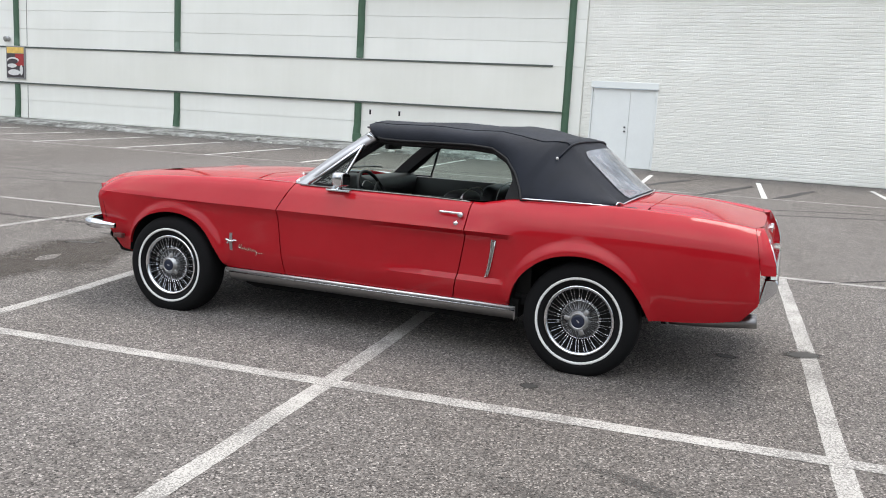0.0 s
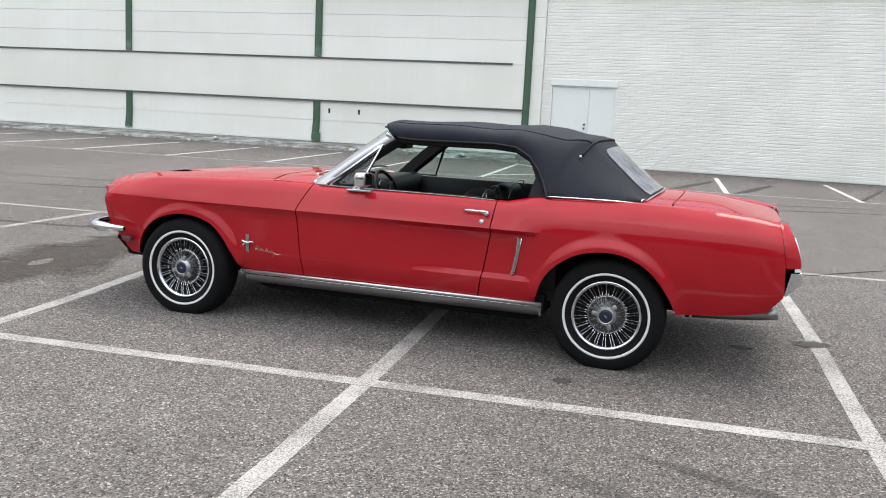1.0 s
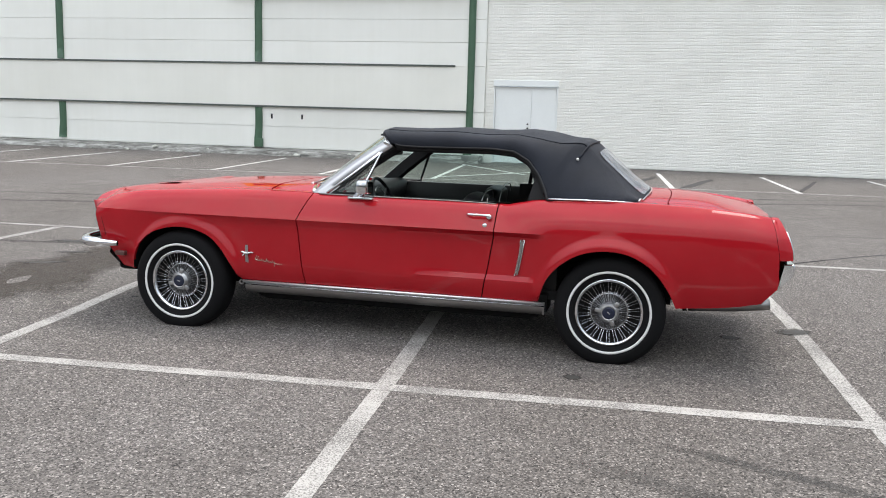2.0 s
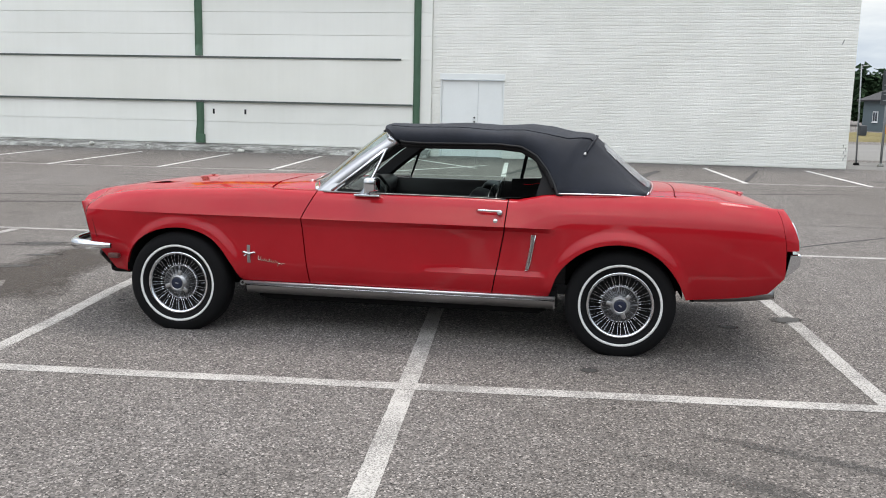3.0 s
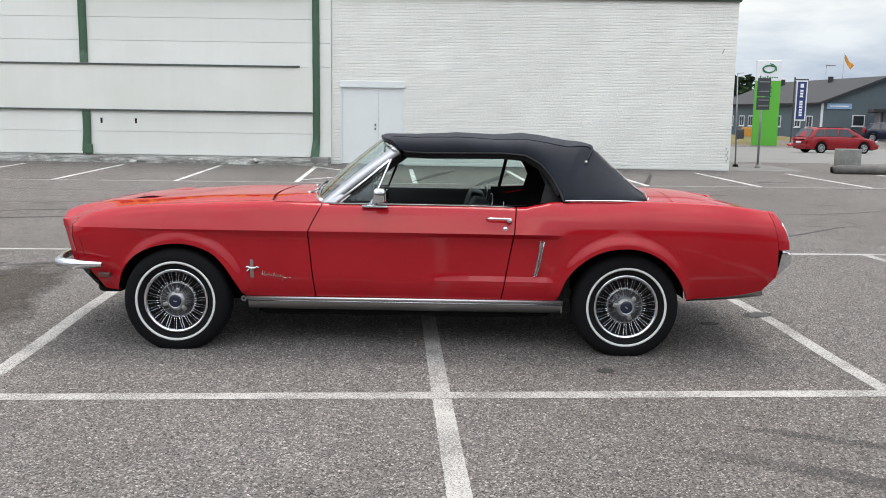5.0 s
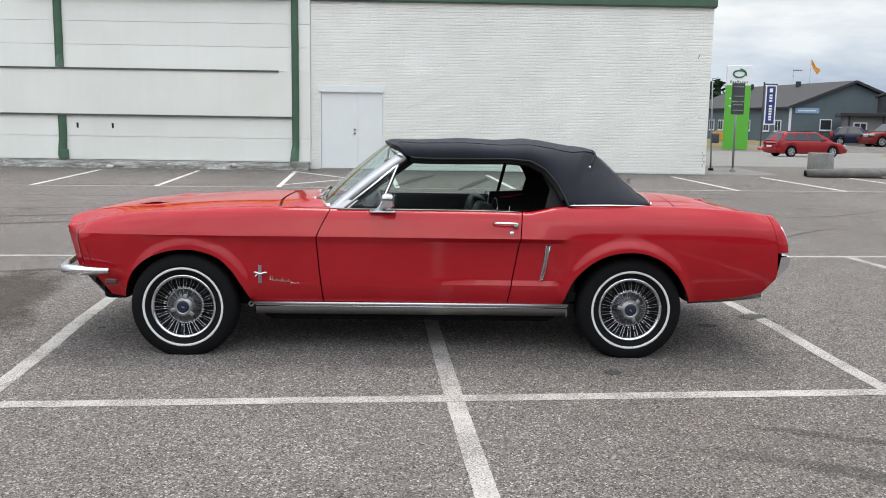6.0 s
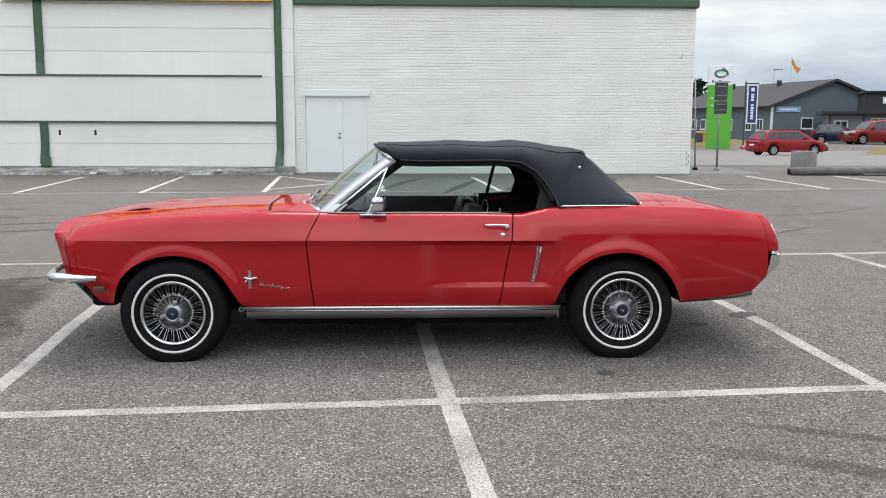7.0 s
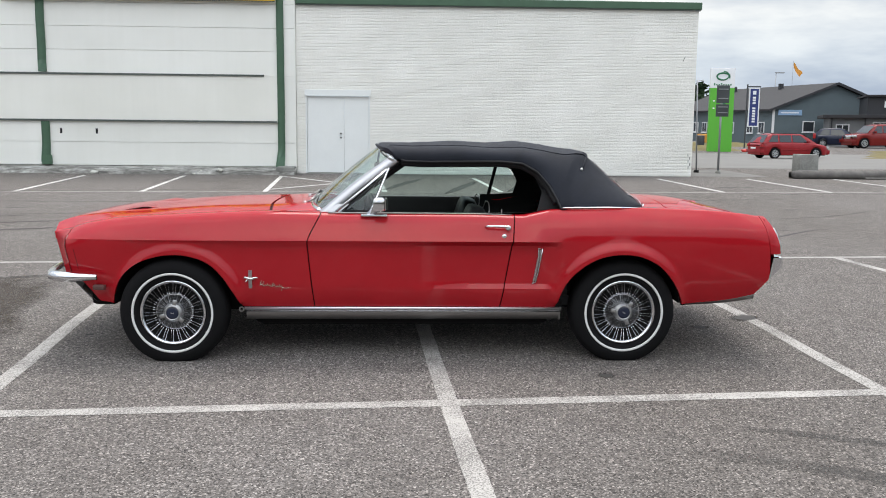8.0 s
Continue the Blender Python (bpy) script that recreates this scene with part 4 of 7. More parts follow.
for s in (-1, 1):
    # hood scoop: a low wedge open on its outboard side
    def hz(u, y, up=0.0):
        return (u, s * y, hood_z(u, s * y, 0.66) + up)
    inner = [hz(-0.45 + 0.30 * k, 0.32, 0.004 * step(0, 0.6, k) * (1 - step(0.75, 1.0, k))) for k in np.linspace(0, 1, 13)]
    ridge = [hz(-0.42 + 0.21 * k, 0.40, 0.010 * step(0, 0.7, k) * (1 - 0.9 * step(0.8, 1.0, k))) for k in np.linspace(0, 1, 13)]
    low = [hz(-0.42 + 0.21 * k, 0.387, -0.004) for k in np.linspace(0, 1, 13)]
    base = [hz(-0.50 + 0.36 * k, 0.25, -0.003) for k in np.linspace(0, 1, 13)]
    part("hood_scoop", sheet(bmesh.new(), [base, inner, ridge]), M_RED, hood, smooth=40)
    # shade inside the red opening, painted as a black face
    part("scoop_outlet_shade", sheet(bmesh.new(), [ridge, low]), M_BLACK, hood, "scoop outlet with its shade painted as a black face")

# cowl between hood and windscreen
rows = []
for i in range(9):
    a = i / 8
    row = []
    for j in range(33):
        s = -1 + 2 * j / 32
        u0, u1 = 0.547 + 0.035 * s * s, 0.775 + 0.135 * abs(s) ** 3.0
        u = u0 + (u1 - u0) * a
        e = inner_edge(u, TOP_FENDER) + 0.004
        row.append((u, s * e, hood_z(u, s * e, e) + 0.012 * (1 - s * s) * a))
    rows.append(row)
bm = sheet(bmesh.new(), rows)
for v in bmesh.ops.extrude_edge_only(bm, edges=[e for e in bm.edges if len(e.link_faces) == 1])["geom"]:
    if isinstance(v, bmesh.types.BMVert):
        v.co.z -= 0.03
part("cowl", bm, M_RED, car, smooth=30)

# deck: panel behind the top, and the boot lid with its raised lip
deck_mid = curve([(2.65, 0.985), (2.9, 0.984), (3.1, 0.982), (3.2, 0.979), (3.3, 0.970), (3.385, 0.953), (3.5, 0.927), (3.6, 0.902), (3.68, 0.882)])


def deck_z(u, v, e):
    k = min(abs(v) / e, 1.0)
    return (z_shoulder(u) - 0.006) * k ** 2.4 + deck_mid(u) * (1 - k ** 2.4)


def deck_sheet(ua, ub, ka, kb, n=24, lip=True):
    rows = []
    for i in range(n + 1):
        a = i / n
        row = []
        for j in range(33):
            s = ka + (kb - ka) * j / 32
            u0 = ua(s) if callable(ua) else ua
            u = u0 + ((ub(s) if callable(ub) else ub) - u0) * a
            e = inner_edge(u, TOP_QUARTER) + 0.004
            row.append((u, s * e, deck_z(u, s * e, e)))
        rows.append(row)
    bm = sheet(bmesh.new(), rows)
    for v in bmesh.ops.extrude_edge_only(bm, edges=[e for e in bm.edges if len(e.link_faces) == 1])["geom"]:
        if isinstance(v, bmesh.types.BMVert):
            v.co.z -= 0.025
    return bm


K = 0.86
lid_front = lambda s: 3.075 - 0.03 * (s / K) ** 2
part("boot_lid", deck_sheet(lid_front, lambda s: 3.642 - 0.034 * abs(s / K) ** 4, -K, K, 30), M_RED, car, smooth=26)
part("deck_panel", deck_sheet(2.70, lambda s: lid_front(min(abs(s), K)) - 0.006, -1, 1, 14), M_RED, car, smooth=26)
for s in (-1, 1):
    bm = deck_sheet(lambda q: 3.05, 3.612, s * (K + 0.008), s * 1.0, 20)
    part("deck_side", bm, M_RED, car, smooth=26)

# tail panel with lamps
rows = []
for i in range(9):
    z = 0.66 + 0.30 * i / 8
    row = []
    for j in range(21):
        s = -1 + 2 * j / 20
        z = 0.62 + (deck_z(3.64, s * 0.74, 0.74) - 0.002 - 0.62) * i / 8
        row.append((tail_edge(z) - 0.028, s * 0.745, z))
    rows.append(row)
part("tail_panel", sheet(bmesh.new(), rows), M_RED, car, smooth=30)
for s in (-1, 1):
    for k in range(3):
        y = s * (0.42 + 0.085 * k)
        lamp = part("tail_lamp", box(3.655, 3.685, y - 0.032, y + 0.032, 0.70, 0.83, 0.01), M_CHROME, car, "chrome-framed tail lamp")
        part("lens", box(3.67, 3.692, y - 0.024, y + 0.024, 0.715, 0.815, 0.008), M_LAMPRED, lamp, "red lens")
    bm = bmesh.new()
    tube(bm, [(tail_edge(z) + 0.002, s * (side_v(3.61, z) - 0.036), z) for z in np.linspace(0.69, 0.84, 8)], 0.004, 6)
    part("tail_edge_trim", bm, M_CHROME, car, "bright edge trim", smooth=60)

# front: grille cavity, headlamps, valance
part("grille", box(-0.68, -0.65, -0.56, 0.56, 0.59, 0.765, 0.01), M_BLACK, car, "black mesh grille")
for s in (-1, 1):
    hl = part("headlamp", cyl(bmesh.new(), (-0.60, s * 0.60, 0.685), (-0.63, s * 0.60, 0.685), 0.088, n=24), M_CHROME, car, "round headlamp in a bright ring", smooth=40)
    part("headlamp_lens", cyl(bmesh.new(), (-0.63, s * 0.60, 0.685), (-0.642, s * 0.60, 0.685), 0.076, 0.06, 24), M_GLASS, hl, smooth=40)
rows = []
for j in range(31):
    s = -1 + 2 * j / 30
    u = -0.76 + 0.21 * abs(s) ** 2.6
    rows.append([(u + 0.02, s * 0.77, 0.50), (u + 0.0, s * 0.765, 0.46), (u + 0.04, s * 0.75, 0.41), (u + 0.075, s * 0.735, 0.368), (u + 0.10, s * 0.72, 0.366)])
part("front_valance", sheet(bmesh.new(), rows), M_BLACK, car, "dark valance below the bumper", smooth=40)


def bumper(path, prof, name, label):
    """A bar swept round the car's end: path in plan, profile as (outward, up)."""
    pts = smooth_line([(x, y, 0) for x, y in path] + [(x, -y, 0) for x, y in path[-2::-1]], 8)
    rows = []
    for i, p in enumerate(pts):
        a, b = np.array(pts[max(i - 1, 0)]), np.array(pts[min(i + 1, len(pts) - 1)])
        d = (b - a) / np.linalg.norm(b - a)
        out = np.array((-d[1], d[0]))
        if name == "front_bumper":
            out = -out
        if np.dot(out, (p[0] - 1.5, p[1])) < 0:
            out = -out
        e = min(i, len(pts) - 1 - i) / 12
        k = 0.55 + 0.45 * min(1.0, e)
        rows.append([(p[0] + out[0] * o * k, p[1] + out[1] * o * k, (z if name == "rear_bumper" else 0.535 + (z - 0.535) * k)) for o, z in prof])
    bm = sheet(bmesh.new(), rows, wrap=True)
    return part(name, bm, M_CHROME, car, label, smooth=35)


bumper([(-0.437, -0.835), (-0.55, -0.838), (-0.65, -0.815), (-0.72, -0.75), (-0.76, -0.60), (-0.80, -0.3), (-0.815, 0)],
       [(0.0, 0.507), (0.020, 0.504), (0.036, 0.515), (0.042, 0.535), (0.036, 0.554), (0.018, 0.565), (0.0, 0.564)], "front_bumper", "curved chrome front bumper")
rear_prof = [(3.662, 0.530), (3.674, 0.527), (3.741, 0.594), (3.748, 0.641), (3.738, 0.664), (3.687, 0.661)]
rows = [[(3.70 + (x - 3.70) * k, y, 0.60 + (z - 0.60) * k) for x, z in rear_prof] for y, k in ((-0.786, 0.9), (-0.778, 1), (-0.4, 1), (0, 1), (0.4, 1), (0.778, 1), (0.786, 0.9))]
bm = sheet(bmesh.new(), rows, wrap=True)
for y in (-0.786, 0.786):
    bm.faces.new([v for v in bm.verts if abs(v.co.y - y) < 1e-4])
bmesh.ops.recalc_face_normals(bm, faces=bm.faces)
part("rear_bumper", bm, M_CHROME, car, "chrome rear bumper", 35)
part("splash_apron", box(-0.52, -0.36, -0.72, 0.72, 0.34, 0.55, 0.03), M_DARK, car)
part("rear_valance", box(3.50, 3.62, -0.70, 0.70, 0.46, 0.56, 0.02), M_RED, car)

# rocker trim
both("rocker_panel", lambda: sheet(bmesh.new(), [[(u, -y, z) for y, z in ((0.757, 0.330), (0.763, 0.318), (0.760, 0.288), (0.748, 0.262), (0.70, 0.258))] for u in np.linspace(0.43, 2.362, 30)]), M_ROCKER, "brushed bright rocker trim", 30)
M_BRIGHT = plain("bright_satin_moulding", (0.85, 0.85, 0.85), 0.38, 1.0, 0.04, 9)
both("rocker_moulding", lambda: tube(bmesh.new(), [(u, -0.777, 0.335) for u in (0.422, 1.4, 2.366)], 0.0085, 12), M_BRIGHT, "bright rocker moulding", 60)
both("rocker_bead", lambda: tube(bmesh.new(), [(u, -0.770, 0.316) for u in (0.43, 1.4, 2.362)], 0.004, 8), M_CHROME, "", 60)
both("rocker_end", lambda: add_box(bmesh.new(), 2.355, 2.364, -0.763, -0.70, 0.262, 0.328), M_ROCKER)
both("sill", lambda: add_box(bmesh.new(), 0.42, 2.375, -0.745, -0.50, 0.275, 0.38), M_DARK)

# underbody, wheel wells
bm = box(0.44, 2.33, -0.66, 0.66, 0.195, 0.38, 0.07)
add_box(bm, -0.40, 0.402, -0.56, 0.56, 0.28, 0.55, 0.02)
add_box(bm, 2.318, 3.35, -0.50, 0.50, 0.36, 0.55, 0.02)
part("underbody", bm, M_DARK, car, "black underbody")
for uc, a0 in ((0.03, 0), (2.715, 0)):
    def well():
        bm = bmesh.new()
        rows = []
        for i in range(25):
            an = math.pi * i / 24
            x, z = uc + 0.385 * math.cos(an), 0.372 + 0.333 * math.sin(an) ** 0.9
            rows.append([(x, -0.79, z), (x, -0.47, z)])
        sheet(bm, rows)
        c = [bm.verts.new((uc + 0.385 * math.cos(math.pi * i / 24), -0.47, 0.372 + 0.333 * math.sin(math.pi * i / 24) ** 0.9)) for i in range(25)]
        lo = [bm.verts.new((uc + 0.385, -0.47, 0.325)), bm.verts.new((uc - 0.385, -0.47, 0.325))]
        bm.faces.new(c + lo[::-1])
        return bm
    both("wheel_well", well, M_DARK)
for s in (-1, 1):
    for dy in (0.0, 0.075):
        y = s * (0.47 + dy)
        ex = part("exhaust_tip", tube(bmesh.new(), smooth_line([(3.20, y, 0.345), (3.45, y, 0.36), (3.66, y, 0.385)], 4), 0.033, 14), M_ROCKER, car, "dull grey exhaust tip", smooth=50)
part("tow_eye", tube(bmesh.new(), [(3.17, -0.62, 0.37), (3.175, -0.62, 0.33), (3.19, -0.62, 0.335)], 0.010, 8), M_DARK, car)
both("side_marker", lambda: add_box(bmesh.new(), -0.47, -0.40, -0.828, -0.79, 0.452, 0.482, 0.006), plain("grey_lens", (0.10, 0.045, 0.04), 0.3), "grey side marker lens")
both("jack_eye", lambda: tube(bmesh.new(), [(0.398 + 0.013 * math.cos(a), -0.748, 0.322 + 0.013 * math.sin(a)) for a in np.linspace(0, 2 * math.pi, 12, endpoint=False)], 0.005, 6, True), M_STEEL)

# C-shaped scoop trim on the quarter
def trim_loop():
    """A narrow upright loop: two bright edges joined at the head and the foot."""
    line = [(2.214, 0.714), (2.237, 0.713), (2.229, 0.665), (2.220, 0.61), (2.211, 0.555), (2.200, 0.503), (2.180, 0.496), (2.188, 0.515), (2.198, 0.56), (2.205, 0.61), (2.211, 0.665)]
    return tube(bmesh.new(), [(u, -side_v(2.21, z) - 0.008, z) for u, z in line], 0.0042, 6, True)


both("scoop_trim", trim_loop, M_POLISH, "narrow bright loop-shaped scoop trim", 60)
both("scoop_trim_inlay", lambda: bar(bmesh.new(), [(2.224 - 0.034 * k, -side_v(2.21, 0.706 - 0.196 * k) - 0.004, 0.706 - 0.196 * k) for k in np.linspace(0, 1, 8)], (0.016, 0, 0), (0, -0.006, 0)), M_STEEL, "dull grey inlay")


# ---- wheels ----
def ring(bm, prof, n=56):
    """A solid of revolution about the axle (y): profile of (radius, y)."""
    rows = [[(r * math.cos(2 * math.pi * i / n), y, r * math.sin(2 * math.pi * i / n)) for i in range(n)] for r, y in prof]
    return sheet(bm, rows, wrap=True)


SPOKES = 44
M_FLANGE = plain("dull_wheel_flange", (0.12, 0.12, 0.125), 0.35, 1.0, 0.15, 30)


def make_wheel():
    """Built with the outer face towards -y, at the origin."""
    w = part("wheel", ring(bmesh.new(), [(0.150, 0.10), (0.196, 0.085), (0.200, -0.060), (0.199, -0.080), (0.194, -0.087), (0.188, -0.086), (0.180, -0.078), (0.176, -0.066), (0.177, -0.045), (0.150, -0.010), (0.060, -0.004), (0.0, -0.004)]), M_CHROME, car, "chrome rim with a dense wire-spoke cover", 35)
    part("tyre", ring(bmesh.new(), [(0.196, 0.085), (0.24, 0.100), (0.292, 0.098), (0.314, 0.080), (0.3235, 0.055), (0.325, 0.0), (0.3235, -0.055), (0.314, -0.080), (0.292, -0.0955), (0.262, -0.099), (0.2445, -0.099), (0.2435, -0.098), (0.214, -0.0925), (0.204, -0.086), (0.198, -0.072)], 72), M_TYRE, w, "black tyre with a thin white stripe", 40)
    part("whitewall", ring(bmesh.new(), [(0.2450, -0.0975), (0.2440, -0.1005), (0.2370, -0.1005), (0.2310, -0.0990), (0.2305, -0.094)], 72), M_WHITEWALL, w, "white sidewall stripe", 40)
    part("wheel_back", ring(bmesh.new(), [(0.1765, -0.050), (0.150, -0.022), (0.10, -0.018), (0.0, -0.018)], 40), M_DARK, w)
    part("inner_flange", ring(bmesh.new(), [(0.112, -0.030), (0.110, -0.040), (0.106, -0.042), (0.098, -0.036), (0.060, -0.046)], 44), M_FLANGE, w, "", 40)

    def rods(count, r0, y0, r1, y1, twist, thick):
        sp = bmesh.new()
        cyl(sp, (0, 0, 0), (1, 0, 0), thick, thick * 0.85, 6)
        sm = bpy.data.meshes.new("spoke")
        sp.to_mesh(sm)
        sp.free()
        for f in sm.polygons:
            f.use_smooth = True
        sm.materials.append(M_CHROME)
        for i in range(count):
            a = 2 * math.pi * (i + 0.5) / count
            k = 1 if i % 2 else -1
            p0 = Vector((r0 * math.cos(a), y0 - 0.004 * k, r0 * math.sin(a)))
            b = a + twist * k
            p1 = Vector((r1 * math.cos(b), y1 + 0.003 * k, r1 * math.sin(b)))
            o = new("spoke", sm)
            o.parent = w
            d = p1 - p0
            o.matrix_local = Matrix.Translation(p0) @ d.to_track_quat("X", "Z").to_matrix().to_4x4() @ Matrix.Diagonal((d.length, 1, 1, 1))

    rods(SPOKES, 0.058, -0.080, 0.178, -0.070, 0.022, 0.0027)
    rods(SPOKES // 2, 0.056, -0.066, 0.106, -0.044, 0.03, 0.0020)
    part("flange_ring", ring(bmesh.new(), [(0.1105, -0.040), (0.1100, -0.0475), (0.1065, -0.0490), (0.1030, -0.0470), (0.1025, -0.040)], 44), M_CHROME, w, "bright inner ring", 40)
    part("hub", ring(bmesh.new(), [(0.060, -0.050), (0.059, -0.082), (0.054, -0.090), (0.048, -0.094), (0.045, -0.102), (0.041, -0.104), (0.037, -0.098), (0.0, -0.096)], 40), M_STEEL, w, "", 30)
    part("hub_medallion", ring(bmesh.new(), [(0.038, -0.097), (0.036, -0.100), (0.024, -0.101), (0.0, -0.1015)], 32), M_BLUE, w, "dark blue centre medallion", 30)
    part("medallion_mark", box(-0.010, 0.010, -0.1030, -0.1005, -0.003, 0.003, 0.001), M_STEEL, w)
    for i in range(3):
        a = radians(90 + 120 * i)
        bm = box(0.045, 0.082, -0.094, -0.082, -0.013, 0.013, 0.006)
        for v in bm.verts:
            if v.co.x > 0.08:
                v.co.z *= 0.7
        bmesh.ops.rotate(bm, cent=(0, 0, 0), matrix=Matrix.Rotation(-a, 3, "Y"), verts=bm.verts)
        part("spinner_ear", bm, M_STEEL, w, "", 40)
    return w


def copy_part(ob, m):
    c = copy_thing(ob, m)
    c.parent = car
    return c


WHEEL_Z = 0.320
wheel = make_wheel()
wheel.matrix_local = pose(0.0, -0.738, WHEEL_Z - 0.006, 0, 12, 0)
copy_part(wheel, pose(2.746, -0.738, WHEEL_Z, 0, 40, 0))
copy_part(wheel, pose(0.0, 0.738, WHEEL_Z + 0.045, 0, 25, 180))
copy_part(wheel, pose(2.746, 0.738, WHEEL_Z + 0.045, 0, 5, 180))
for u in (0.0, 2.746):
    part("axle", cyl(bmesh.new(), (u, -0.66, WHEEL_Z), (u, 0.66, WHEEL_Z), 0.045, n=12), M_DARK, car)


# ---- windscreen, canvas top, side glass ----
def ws(s, t):
    """Windscreen: s across from -1 to 1, t from its base to the header."""
    b = np.array((0.785 + 0.100 * abs(s) ** 3.0, 0.705 * s, 0.959 - 0.033 * abs(s) ** 2))
    h = np.array((1.222 + 0.088 * abs(s) ** 3.0, 0.575 * s, 1.324 - 0.068 * abs(s) ** 2.4))
    p = b + (h - b) * t
    bulge = 0.008 * math.sin(math.pi * t)
    return (p[0] - bulge * 0.6, p[1], p[2] + bulge)


pane = part("windscreen", sheet(bmesh.new(), [[ws(-1 + 2 * j / 28, i / 12) for j in range(29)] for i in range(13)]), M_GLASS, car, "clear curved windscreen", 60)
pane.visible_shadow = False




def pillar():
    pts = [ws(-1.0, t) for t in np.linspace(-0.06, 1.0, 14)]
    return bar(bmesh.new(), [(p[0] + 0.025, p[1] - 0.009, p[2] - 0.013) for p in pts], (0.046, -0.010, -0.046), (-0.012, -0.022, 0.010))


both("windscreen_pillar", pillar, M_SATIN, "polished windscreen pillar", 30)
both("pillar_seal", lambda: tube(bmesh.new(), [(p[0] + 0.057, p[1] + 0.012, p[2] - 0.030) for p in (ws(-1.0, t) for t in np.linspace(-0.05, 1.0, 12))], 0.010, 6), M_BLACK)
both("pillar_trim", lambda: bar(bmesh.new(), [(p[0] + 0.052, p[1] + 0.045, p[2] - 0.02) for p in (ws(-1.0, t) for t in np.linspace(0.0, 1.02, 12))], (0.075, 0.01, -0.06), (0.0, 0.03, 0.012)), M_BLACK, "black inner pillar trim", 30)
part("windscreen_base_trim", tube(bmesh.new(), [(p[0] - 0.008, p[1], p[2] + 0.002) for p in (ws(s, 0.0) for s in np.linspace(-1, 1, 40))], 0.014, 8), M_CHROME, car, "bright windscreen base trim", 60)
part("windscreen_header", bar(bmesh.new(), [(p[0] + 0.01, p[1], p[2] - 0.004) for p in (ws(s, 1.0) for s in np.linspace(-1, 1, 30))], (0.05, 0, -0.01), (0.0, 0, 0.035)), M_CHROME, car, "bright windscreen header", 40)
both("header_corner", lambda: add_box(bmesh.new(), -0.022, 0.022, -0.012, 0.012, -0.013, 0.013, 0.006, pose(1.312, -0.592, 1.243, 0, 35, 0)), M_CHROME, "", 40)
for s0, s1 in ((-0.62, -0.05), (0.12, 0.72)):
    q0, q1 = ws(s0, 0.03), ws(s1, 0.085)
    wp = part("wiper", tube(bmesh.new(), [(q0[0] - 0.06, q0[1], q0[2] - 0.002), (q0[0] - 0.012, q0[1] + 0.02, q0[2] + 0.022), (q1[0] - 0.012, q1[1], q1[2] + 0.02)], 0.006, 6), M_ROCKER, car, "grey wiper arm", 60)
    part("wiper_blade", tube(bmesh.new(), [tuple(np.array(ws(s0 + (s1 - s0) * k, 0.05 + 0.05 * k)) + np.array((-0.012, 0, 0.008))) for k in np.linspace(0.1, 1.1, 8)], 0.005, 6), M_BLACK, wp)
    part("wiper_pivot", cyl(bmesh.new(), (q0[0] - 0.06, q0[1], q0[2] - 0.02), (q0[0] - 0.066, q0[1], q0[2] + 0.010), 0.014, 0.010, 12), M_STEEL, wp, "", 40)

# canvas: stations of (centre), (shoulder), (edge), all as x, half width, z
TOP = [
    ((1.192, 0, 1.322), (1.245, 0.47, 1.294), (1.335, 0.590, 1.235)),
    ((1.197, 0, 1.332), (1.255, 0.49, 1.316), (1.345, 0.606, 1.248)),
    ((1.238, 0, 1.342), (1.295, 0.50, 1.329), (1.40, 0.612, 1.236)),
    ((1.42, 0, 1.340), (1.46, 0.515, 1.322), (1.52, 0.618, 1.232)),
    ((1.70, 0, 1.356), (1.71, 0.525, 1.330), (1.75, 0.628, 1.235)),
    ((1.95, 0, 1.347), (1.94, 0.525, 1.318), (1.985, 0.638, 1.238)),
    ((2.15, 0, 1.359), (2.14, 0.525, 1.322), (2.125, 0.645, 1.226)),
    ((2.30, 0, 1.343), (2.27, 0.53, 1.302), (2.218, 0.662, 1.175)),
    ((2.44, 0, 1.315), (2.40, 0.53, 1.280), (2.288, 0.695, 1.092)),
    ((2.545, 0, 1.306), (2.485, 0.52, 1.286), (2.332, 0.738, 1.010)),
    ((2.570, 0, 1.298), (2.535, 0.50, 1.282), (2.352, 0.768, 0.956)),
    ((2.604, 0, 1.268), (2.585, 0.50, 1.236), (2.46, 0.772, 0.958)),
    ((2.690, 0, 1.193), (2.665, 0.52, 1.160), (2.58, 0.774, 0.960)),
    ((2.785, 0, 1.112), (2.745, 0.545, 1.082), (2.70, 0.772, 0.960)),
    ((2.87, 0, 1.042), (2.820, 0.57, 1.012), (2.785, 0.755, 0.958)),
    ((2.94, 0, 0.992), (2.885, 0.60, 0.960), (2.865, 0.69, 0.952)),
]


def top_point(i, b):
    """b runs across from -1 (driver's side edge) to 1."""
    i = min(max(i, 0.0), len(TOP) - 1.0)
    i0 = int(min(math.floor(i), len(TOP) - 2))
    f = i - i0
    c, s, e = [np.array(TOP[i0][k]) * (1 - f) + np.array(TOP[i0 + 1][k]) * f for k in range(3)]
    k = abs(b)
    if k < 0.58:
        q = k / 0.58
        p = c + (s - c) * np.array((q * q, q, q ** 2.6))
    else:
        q = (k - 0.58) / 0.42
        # rounded shoulder, then the nearly straight side
        m = (s + e) / 2 + np.array((0.0, 0.030, 0.018))
        p = (1 - q) ** 2 * s + 2 * q * (1 - q) * (m * 2 - (s + e) / 2) + q * q * e
    return (float(p[0]), math.copysign(float(p[1]), b) if b else 0.0, float(p[2]))


